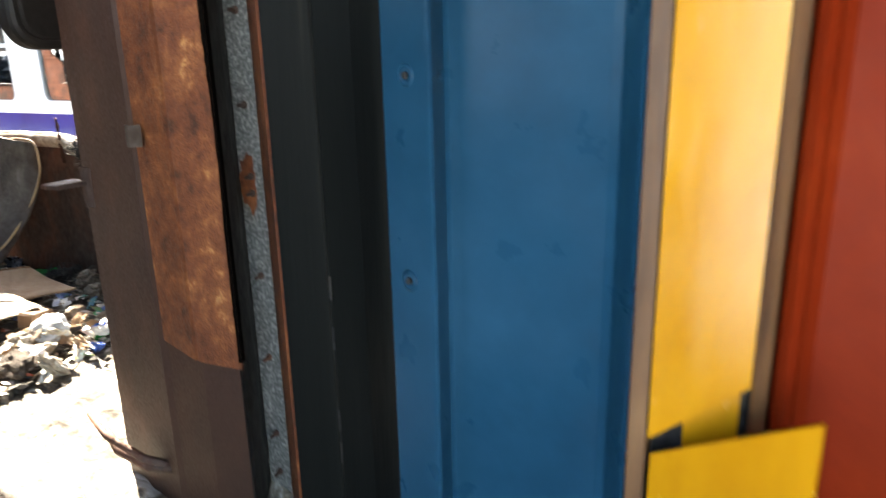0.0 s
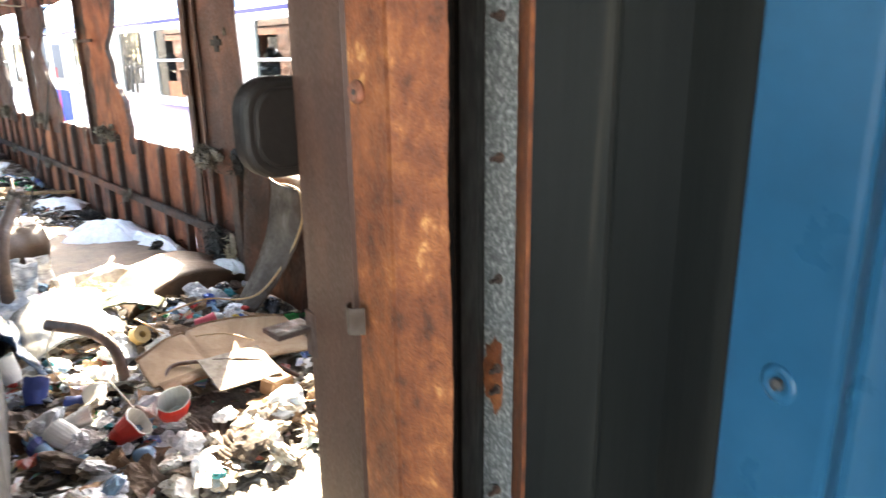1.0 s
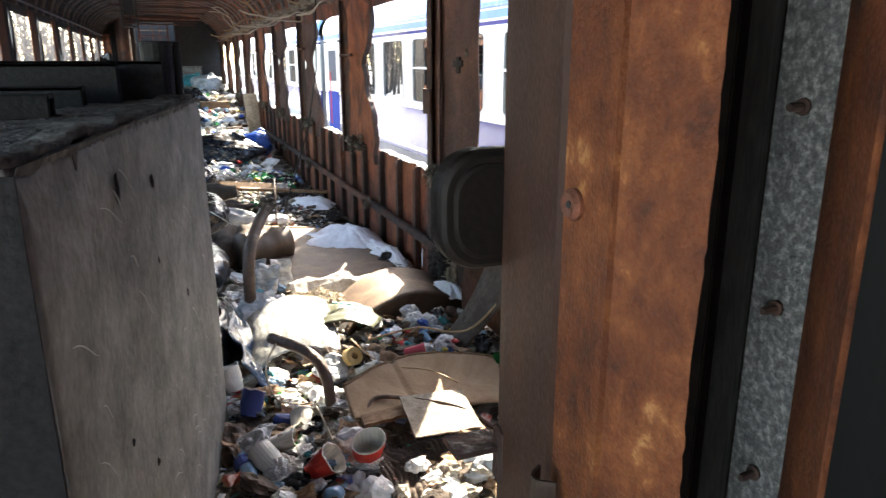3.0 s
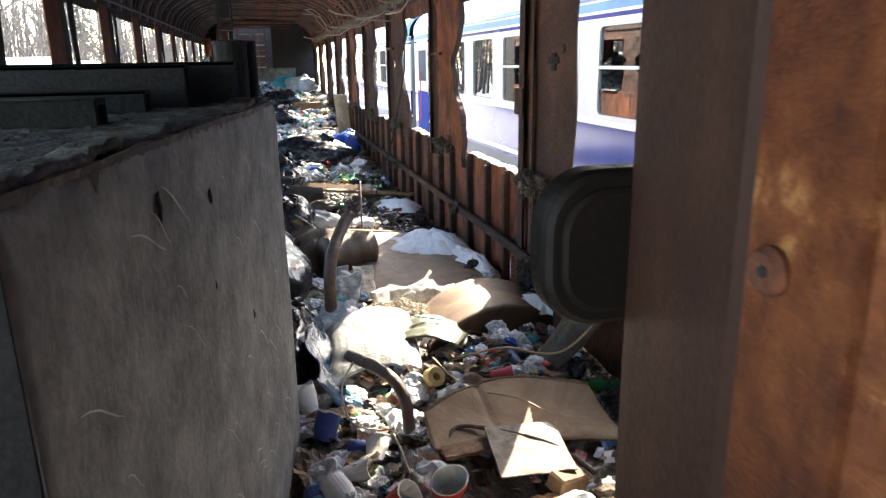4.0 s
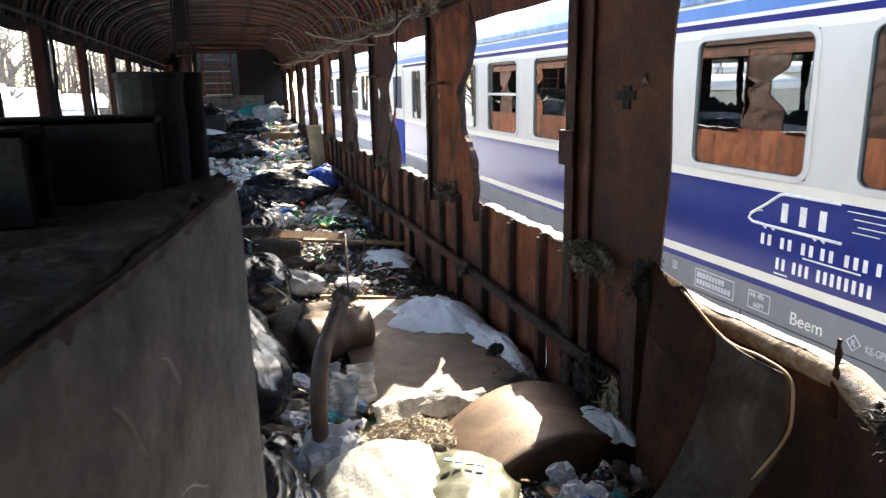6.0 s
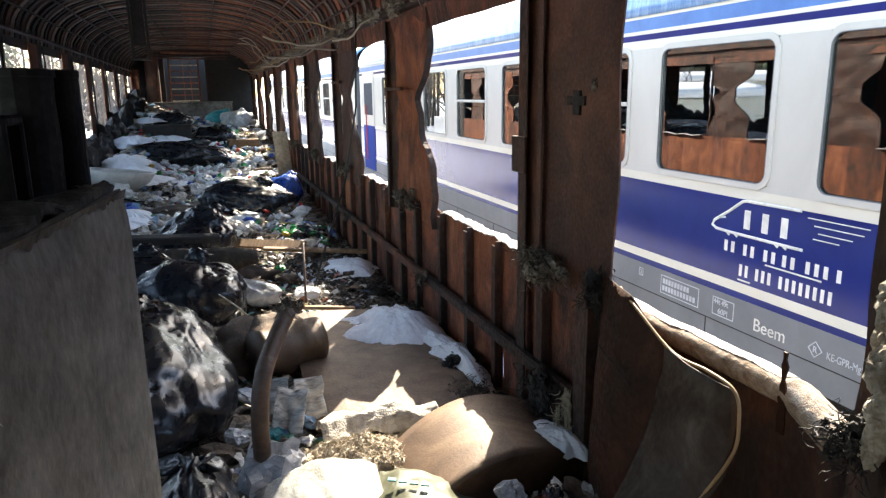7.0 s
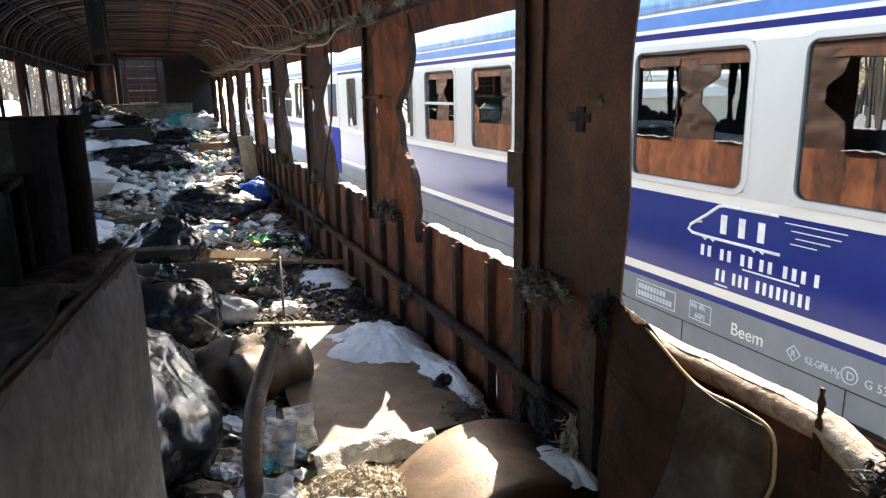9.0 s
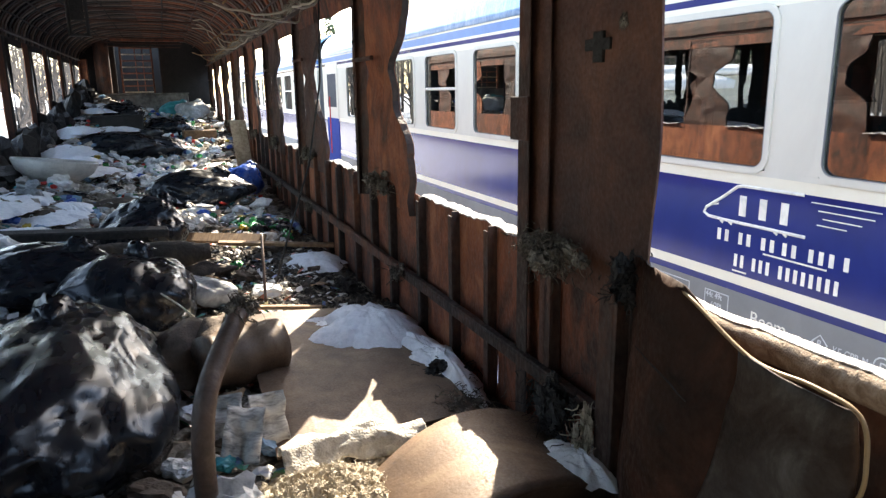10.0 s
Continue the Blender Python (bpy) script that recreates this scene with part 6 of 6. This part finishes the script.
wire([(1.27, 3.6, 0.8), (1.2, 3.43, 0.805), (1.19, 3.24, 0.735), (1.19, 3.1, 0.735), (1.19, 3.01, 0.72), (1.185, 2.985, 0.65), (1.175, 2.99, 0.57), (1.13, 3.05, 0.42), (1.02, 3.1, 0.28), (0.93, 3.15, 0.25), (0.8, 3.2, 0.27), (0.6, 3.22, 0.24)], 0.0042, WIRE, "pale brown wire trailing from the window sill")
wire([(0.2, 3.1, 0.34), (0.14, 3.0, 0.28), (0.16, 2.9, 0.2), (0.24, 2.85, 0.19), (0.28, 2.8, 0.2), (0.3, 2.6, 0.16), (0.33, 2.45, 0.1)], 0.0035, WIREP, "thin pale wire looped over rubbish")
wire([(0.52, 3.25, 0.24), (0.6, 3.05, 0.2), (0.72, 2.85, 0.24), (0.8, 2.75, 0.22)], 0.003, WIRE, "thin brown wire across the cardboard")
wire([(0.45, 2.75, 0.16), (0.5, 2.8, 0.19), (0.62, 2.72, 0.2), (0.75, 2.6, 0.2), (0.85, 2.5, 0.14)], 0.008, PIPE, "dark brown cable over the cardboard")
wire([(0.1, 5.6, 0.35), (0.2, 5.45, 0.3), (0.28, 5.2, 0.25), (0.3, 5.0, 0.1)], 0.004, WIREP, "thin pale wire by the cloth bundle")
wire([(0.62, 6.1, 0.1), (0.64, 6.25, 0.3), (0.66, 6.4, 0.42)], 0.008, PIPE, "dark stick standing in the rubbish")


def cup(m, material, label, seed=0, h=0.088, r=0.042):
    root = thing("paper_cup", m, label, "cup", "paper cups")
    def crushed(sh):
        sh.v = [(x * (1 + 0.35 * wob(z * 12, seed, 1)), y * (0.72 + 0.25 * wob(z * 14, seed, 4)), z + 0.008 * wob(x * 30, y * 30, seed)) for x, y, z in sh.v]
        return sh
    part("cup_body", crushed(Shape().lathe([(0, 0.0), (r * 0.72, 0.0), (r * 0.86, h * 0.5), (r, h)], 22)), material, root, smooth=False)
    part("cup_inside", crushed(Shape().lathe([(r * 0.97, h), (r * 0.83, h * 0.5), (r * 0.67, 0.006), (0, 0.006)], 22)), WHITECUP, root, "white inside")
    part("rim", crushed(Shape().lathe([(r * 0.99, h - 0.002), (r * 1.05, h), (r * 1.05, h + 0.002), (r * 0.99, h + 0.003), (r * 0.96, h)], 22)), WHITECUP, root, "white rolled rim")
    if material in (REDCUP, PINKCUP):
        for k in range(4):
            part("printed_bar", Shape().box((-0.02 + 0.011 * k, -r * 0.93, h * 0.45), (-0.012 + 0.011 * k, -r * 0.85, h * 0.57), 0), WHITECUP, root, "small pale printed mark")
    return root


for x, y, dz, rx, ry, rz, mt, lb in ((0.39, 2.5, 0.07, 28, -14, 10, REDCUP, "crushed red paper cup with pale print"), (0.2, 2.5, 0.06, 48, 24, 40, REDCUP, "red paper cup lying on its side"), (0.71, 3.1, 0.075, 8, 84, -6, PINKCUP, "pink-red paper cup lying on its side"), (0.1, 2.7, 0.06, 78, 0, 75, WHITECUP, "white patterned paper cup lying down"), (0.06, 2.88, 0.07, -30, 20, 0, BLUECUP, "striped navy blue paper cup"), (0.03, 3.0, 0.1, -18, -8, 30, WHITECUP, "dirty grey-white paper cup"), (0.21, 2.72, 0.06, 60, 30, 150, WHITECUP, "cream paper cup lying down"), (0.1, 2.55, 0.06, 75, 20, 200, WHITECUP, "dirty cream paper cup"), (0.14, 2.84, 0.06, 100, 0, 70, BLUECUP, "navy paper cup lying on its side")):
    cup(on(x, y, dz, rx, ry, rz), mt, lb, seed=x * 9 + y * 5, **(dict(h=0.1, r=0.058) if mt is REDCUP else {}))
roll = thing("tape_roll", on(0.5, 3.2, 0.08, 62, 0, 20), "tan cardboard tape roll", "roll")
part("ring", Shape().lathe([(0.015, 0), (0.037, 0), (0.037, 0.045), (0.015, 0.045), (0.015, 0)], 20), TAPE, roll)


def knit(u, v):
    fold = 0.05 * abs(wob(u * 3.2, v * 2.4, 2)) + 0.03 * abs(wob(u * 6, v * 5, 4))
    return (0.4 + 0.42 * u + 0.05 * wob(v * 3, 1, 1), 2.2 + 0.42 * v + 0.05 * wob(u * 3, 2, 1) + 0.1 * u, 0.1 + fold * 1.3 * math.sin(math.pi * u) ** 0.5 * math.sin(math.pi * v) ** 0.5 + 0.0035 * math.sin(u * 150 + 6 * wob(u * 2, v * 2, 3)) + 0.002 * math.sin(v * 190))


solid("knitted_jumper", Shape().sheet(knit, 150, 90, 0.006), KNIT, smooth=True, label="crumpled grey-brown ribbed knitted jumper", category="clothing")
solid("metal_tin", Shape().box((-0.05, -0.03, 0), (0.05, 0.03, 0.025), 0.006), GALV, on(0.36, 2.48, 0.03, 10, 8, 20), label="small flat grey tin", category="tin")
for i, (x, y) in enumerate(((0.33, 4.42), (0.27, 4.55), (0.4, 4.5))):
    solid("newspaper", Shape().sheet(lambda u, v, i=i: (-0.06 + 0.12 * u, -0.09 + 0.18 * v, 0.02 + 0.06 * abs(u - 0.4) + 0.04 * wob(u * 3, v * 3, i)), 12, 12, 0.0015), NEWS, on(x, y, 0.09, 52 + 6 * i, 8, -14 + 16 * i), smooth=True, label="creased sheet of printed newspaper", category="newspaper", group="newspaper sheets")


def fluff_mound(x, y, sx, sy, h, seed, material, label):
    """A low mound of matted fibre with many loose hairs."""
    r = random.Random(seed)
    s = Shape()

    def top(a, b):
        d = min(1, math.hypot(a, b))
        return h * (1 - d ** 2) * (0.8 + 0.5 * wob(a * 3, b * 3, seed)) + 0.018 * wob(a * 9, b * 9, seed) + 0.012 * wob(a * 24, b * 24, seed)
    s.sheet(lambda u, v: (sx * (2 * u - 1), sy * (2 * v - 1), top(2 * u - 1, 2 * v - 1)), 60, 60, 0.004)
    for i in range(1500):
        a, b = r.gauss(0, 0.45), r.gauss(0, 0.45)
        p = Vector((a * sx, b * sy, top(a, b) + 0.002))
        d = Vector((r.gauss(0, 1), r.gauss(0, 1), r.gauss(0.2, 0.5))).normalized() * r.uniform(0.01, 0.022)
        q = p + d
        s.tube([p, q, q + d * 0.6 + Vector((r.gauss(0, 0.006), r.gauss(0, 0.006), -0.006))], [0.0014, 0.0012, 0.0004], 3)
    solid("wool_heap", s, material, on(x, y, 0.02), label=label, category="insulation", kind="stuff")


fluff_mound(0.52, 4.02, 0.24, 0.2, 0.09, 201, FLUFFY, "heap of fluffy pale insulation wool on the floor")
solid("fleece_sheet", Shape().sheet(lambda u, v: (0.42 + 0.46 * u + 0.02 * wob(u * 5, 1, 1), 4.16 + 0.16 * v + 0.05 * math.sin(3 * u) + 0.02 * wob(u * 6, v * 3, 7), 0.13 + 0.06 * math.sin(math.pi * v) + 0.03 * wob(u * 4, v * 3, 5) + 0.008 * wob(u * 16, v * 9, 5)), 60, 24, 0.008), FLEECE, smooth=True, label="pale crumpled fleece lying over insulation wool", category="cloth")
fluff_mound(0.78, 4.32, 0.2, 0.08, 0.06, 202, FLUFFY, "row of dry leaves and wool crumbs")
for i, (x, y) in enumerate(((1.15, 4.55), (1.2, 4.8), (1.1, 4.45), (1.15, 6.3), (1.0, 3.2), (1.15, 2.9), (1.1, 2.6))):
    wool("charred_lump", on(x, y, 0.04), 0.1, 0.14, 0.06, SOOT if i % 2 else FLUFF, 210 + i, "charred wool and debris at the foot of the wall", 26)

# Countable loose litter: bottles, cans, crumpled paper.


def bottle_mesh(material, name, squash):
    prof = [(0, 0), (0.028, 0.0), (0.032, 0.01), (0.031, 0.05), (0.033, 0.055), (0.031, 0.1), (0.033, 0.105), (0.032, 0.15), (0.024, 0.185), (0.013, 0.205), (0.012, 0.225), (0.0, 0.226)]
    s = Shape().lathe(prof, 14).moved(Matrix.Translation((0, 0, -0.11)))
    s.v = [(x * (1 + 0.25 * wob(x * 30, y * 30, z * 14 + squash)), y * (0.8 + 0.3 * wob(y * 20, z * 12, squash)), z) for x, y, z in s.v]
    return s


def bottle(material, label, squash, cap):
    root = thing("plastic_bottle", pose(0, 0, -5), label, "bottle", "plastic bottles")
    part("bottle_body", bottle_mesh(material, "bottle_body", squash), material, root, smooth=True)
    part("cap", Shape().lathe([(0, 0.13), (0.015, 0.13), (0.015, 0.113), (0.014, 0.108), (0, 0.108)], 12), cap, root)
    part("bottle_label", Shape().lathe([(0.0335, -0.04), (0.0345, -0.038), (0.0345, 0.008), (0.0335, 0.01)], 14), cap, root)
    return root


protos = [bottle(GREENPET, "crushed green plastic bottle", 1, WHITECUP), bottle(BLUEPET, "crushed pale blue water bottle", 2, BLUECUP), bottle(CLEARPET, "crushed clear plastic bottle", 3, REDCUP), bottle(GREENPET, "dented green plastic bottle", 4, GREENPET)]
rl = random.Random(31)
spots = []
for i in range(22):
    spots.append((0.88 + rl.gauss(0, 0.12), 8.6 + rl.gauss(0, 0.2), (0, 3, 0, 3, 1)[i % 5]))
for i in range(22):
    spots.append((0.45 + rl.gauss(0, 0.3), 15.6 + rl.gauss(0, 1.2), 0 if rl.random() < 0.6 else 1))
for i in range(30):
    spots.append((rl.uniform(-0.9, 1.0), rl.uniform(7, 18), rl.randint(0, 3)))
spots += [(1.2, 8.35, 1), (1.1, 3.05, 3), (0.95, 3.15, 0), (0.02, 5.05, 1), (1.22, 3.93, 3), (0.78, 3.32, 2), (0.02, 2.6, 1), (0.3, 2.44, 1), (0.88, 3.38, 1)]
for i, (x, y, k) in enumerate(spots):
    copy_thing(protos[k], on(x, y, 0.03, 90 + rl.uniform(-25, 25), rl.uniform(0, 360), rl.uniform(0, 360)))
for p in protos:
    p.matrix_basis = on(0.3 + 0.2 * protos.index(p), 11.2 + 0.3 * protos.index(p), 0.03, 90, 0, 70 * protos.index(p))


def paper_wad(seed, material, name, label, size, flat):
    dark = material in (BLACKBAG, BLUEBAG, TEAL)
    return solid(name, Shape().blob(size, size * 0.8, size * flat, 4 if dark else 3, 0.5, 1.8, seed, 0.4 if dark else 0.55), material, pose(0, 0, -5), smooth=dark, label=label, category="litter", group=label)


def scrap(seed, material, name, label, size):
    return solid(name, Shape().sheet(lambda u, v: (size * (u - 0.5) * (1 + 0.3 * wob(v * 3, 1, seed)), size * 0.75 * (v - 0.5) * (1 + 0.3 * wob(u * 3, 2, seed)), 0.16 * size * wob(u * 2.2, v * 2.2, seed) + 0.09 * size * abs(wob(u * 5, v * 4, seed + 2))), 9, 9, 0.0015), material, pose(0, 0, -5), label=label, category="litter", group=label)


kinds = []
for i in range(5):
    kinds.append((paper_wad(i, PAPER, "paper_wad", "crumpled dirty white paper", 0.05 + 0.012 * i, 0.5), 5))
    kinds.append((paper_wad(i + 10, PLASTICW, "crumpled_bag", "crumpled white plastic bag", 0.06 + 0.014 * i, 0.45), 4))
    kinds.append((scrap(i, PAPER, "paper_sheet", "creased sheet of dirty paper", 0.12 + 0.03 * i), 5))
    kinds.append((scrap(i + 20, CARD, "cardboard_scrap", "torn scrap of brown cardboard", 0.11 + 0.035 * i), 4))
kinds.append((paper_wad(31, GREYFOAM, "rag", "crumpled dirty grey-brown cloth rag", 0.09, 0.4), 5))
kinds.append((paper_wad(32, GREYFOAM, "rag", "crumpled dirty grey-brown cloth rag", 0.12, 0.35), 4))
kinds.append((paper_wad(33, BLACKBAG, "plastic_wad", "scrap of crumpled black plastic", 0.11, 0.4), 6))
kinds.append((paper_wad(34, BLUEBAG, "plastic_wad", "scrap of crumpled blue plastic", 0.06, 0.5), 2))
kinds.append((paper_wad(35, TEAL, "plastic_wad", "scrap of crumpled teal plastic", 0.05, 0.5), 2))
kinds.append((paper_wad(36, REDCUP, "food_wrapper", "small crumpled red food wrapper", 0.035, 0.5), 1))
kinds.append((paper_wad(37, YELLOWP, "food_wrapper", "small crumpled yellow food wrapper", 0.045, 0.5), 2))
kinds.append((paper_wad(38, BLUEPET, "plastic_wad", "scrap of crumpled pale blue film", 0.07, 0.45), 2))
kinds.append((paper_wad(39, GREENPET, "plastic_wad", "scrap of crumpled green film", 0.05, 0.5), 2))
kinds.append((scrap(41, NEWS, "newspaper_scrap", "torn scrap of newspaper", 0.17), 4))
kinds.append((scrap(42, NEWS, "newspaper_scrap", "torn scrap of newspaper", 0.24), 3))
kinds.append((scrap(43, BOARD, "board_scrap", "broken scrap of brown board", 0.26), 4))
kinds.append((scrap(44, SHEETGREY, "board_scrap", "broken scrap of grey sheet", 0.28), 4))
bag_of = [k for k, n in kinds for _ in range(n)]
used = set()
for i in range(1500):
    y = 2.1 + 17.2 * rl.random() ** 1.5
    x = rl.uniform(-1.35, 1.15)
    if y < 3.95 and x > -0.1 or y < 3.0 and x < 0.0:
        continue
    if 3.9 < y < 6.2 and x > 0.42:
        continue
    if 6.2 < y < 8.0 and x > 0.3 and rl.random() < 0.75:
        continue
    k = rl.choice(bag_of)
    if y > 9:
        k = rl.choice(bag_of)
    m = on(x, y, 0.015 + 0.03 * rl.random(), rl.uniform(-25, 25), rl.uniform(-25, 25), rl.uniform(0, 360)) @ Matrix.Diagonal((*[rl.uniform(0.4, 0.95)] * 3, 1))
    if k not in used:
        used.add(k)
        k.matrix_basis = m
    else:
        c = k.copy()
        scene.collection.objects.link(c)
        c.matrix_basis = m
for k, n in kinds:
    if k not in used:
        k.matrix_basis = on(0.2 * n - 0.5, 12 + n * 0.3, 0.02)
# Brighter packaging strewn down the middle; its added white also stands in for sunlight.
bright = [q for q, n in kinds if q.data.materials[0] in (PAPER, PLASTICW, TEAL, BLUEBAG, YELLOWP, REDCUP, BLUEPET, GREENPET, NEWS)]
for i in range(560):
    k = rl.choice(bright)
    c = k.copy()
    scene.collection.objects.link(c)
    if i % 3:
        x, y = rl.gauss(0.35, 0.3), rl.uniform(8.6, 18.5)
    else:
        x, y = rl.uniform(-1.2, 0.0), rl.uniform(6.6, 15)
    c.matrix_basis = on(max(-1.2, min(1.1, x)), y, 0.04 + 0.05 * rl.random(), rl.uniform(-30, 30), rl.uniform(-30, 30), rl.uniform(0, 360)) @ Matrix.Diagonal((*[rl.uniform(0.4, 0.95)] * 3, 1))
for i in range(26):
    copy_thing(protos[rl.choice((0, 0, 3, 1, 2))], on(0.4 + rl.gauss(0, 0.22), rl.choice((10.9, 13.9, 15.5)) + rl.gauss(0, 0.5), 0.09, 90 + rl.uniform(-25, 25), rl.uniform(0, 360), rl.uniform(0, 360)))
# A bright pocket of crumpled packaging below the torn wall.
pocket = [q for q, n in kinds for _ in range(2 if q.name.startswith(("food_wrapper", "rag")) else 1) if q.name.startswith(("plastic_wad", "crumpled_bag", "food_wrapper", "rag", "newspaper_scrap", "cardboard_scrap"))]
for i in range(120):
    k = rl.choice(pocket)
    c = k.copy()
    scene.collection.objects.link(c)
    x, y = rl.uniform(0.62, 1.16), rl.uniform(3.08, 3.6)
    c.matrix_basis = on(x, y, 0.03 + 0.06 * rl.random(), rl.uniform(-40, 40), rl.uniform(-40, 40), rl.uniform(0, 360)) @ Matrix.Diagonal((*[rl.uniform(0.22, 0.5)] * 3, 1))
# Thick litter just inside the doorway.
for i in range(230):
    k = rl.choice([q for q, n in kinds])
    c = k.copy()
    scene.collection.objects.link(c)
    x, y = rl.uniform(0.0, 0.85), rl.uniform(2.1, 3.35)
    if x > 0.38 and 2.42 < y < 3.05:
        x = 0.38 * rl.random()
    c.matrix_basis = on(x, y, 0.02 + 0.05 * rl.random(), rl.uniform(-40, 40), rl.uniform(-40, 40), rl.uniform(0, 360)) @ Matrix.Diagonal((*[rl.uniform(0.3, 0.6)] * 3, 1))

# Charred crumbs and splinters.
s = Shape()
for i in range(8000):
    zone = rl.random()
    if zone < 0.5:
        x, y = rl.uniform(0.3, 1.27), rl.uniform(5.6, 8.6)
    elif zone < 0.65:
        x, y = rl.uniform(0.95, 1.27), rl.uniform(2.0, 5.6)
    else:
        x, y = rl.uniform(-1.3, 1.25), 2.0 + 15 * rl.random() ** 1.4
    k = rl.uniform(0.006, 0.026)
    z = lh(x, y) + 0.012
    a = rl.random() * 6.28
    d, e = Vector((math.cos(a), math.sin(a), rl.uniform(-0.4, 0.4))) * k, Vector((-math.sin(a), math.cos(a), rl.uniform(-0.4, 0.4))) * k * rl.uniform(0.2, 0.8)
    c = Vector((x, y, z))
    h = Vector((0, 0, k * rl.uniform(0.3, 0.9)))
    s.add([c - d - e, c + d - e, c + d * 0.8 + e, c - d * 0.7 + e, c + h], [(0, 1, 4), (1, 2, 4), (2, 3, 4), (3, 0, 4), (3, 2, 1, 0)])
solid("charred_crumbs", s, BURNTSOIL, kind="stuff", label="charred crumbs and splinters strewn on the floor", category="debris")
s = Shape()
for i in range(9500):
    x, y = rl.uniform(-1.2, 1.1), 2.1 + 16 * rl.random() ** 1.3
    if 4.4 < y < 5.7 and x > 0.45:
        continue
    k = rl.uniform(0.007, 0.032)
    a = rl.random() * 6.28
    d, e = Vector((math.cos(a), math.sin(a), rl.uniform(-0.6, 0.6))) * k, Vector((-math.sin(a), math.cos(a), rl.uniform(-0.6, 0.6))) * k * rl.uniform(0.3, 0.9)
    c = Vector((x, y, lh(x, y) + 0.02))
    h = Vector((0, 0, k * rl.uniform(0.1, 0.5)))
    s.add([c - d - e, c + d - e, c + d + e, c - d + e, c + h], [(0, 1, 4), (1, 2, 4), (2, 3, 4), (3, 0, 4), (3, 2, 1, 0)])
CONFETTI = ramp_material("mixed_litter_scraps", [(0.2, (0.03, 0.025, 0.02)), (0.36, (0.25, 0.2, 0.14)), (0.5, (0.6, 0.57, 0.52)), (0.62, (0.72, 0.72, 0.72)), (0.7, (0.1, 0.16, 0.4)), (0.76, (0.06, 0.3, 0.12)), (0.84, (0.5, 0.08, 0.05)), (0.9, (0.7, 0.69, 0.65))], scale=2, rough=(0.4, 0.8), bump=0.2, island=0.9)
solid("litter_scraps", s, CONFETTI, kind="stuff", label="small mixed scraps of paper and plastic", category="litter")
# Dark rubble heaped along the west wall.
s = Shape()
for i in range(150):
    y = 5.0 + 14.5 * rl.random()
    x = rl.uniform(-1.43, -1.2)
    s.blob(rl.uniform(0.06, 0.12), rl.uniform(0.1, 0.3), rl.uniform(0.08, 0.2), 2, 0.5, 2, i, 0.5, (x, y, lh(x, y) + rl.uniform(0.0, 0.2)))
solid("charred_rubble", s, SOOT, kind="stuff", label="charred rubble heaped along the burnt wall", category="rubble")
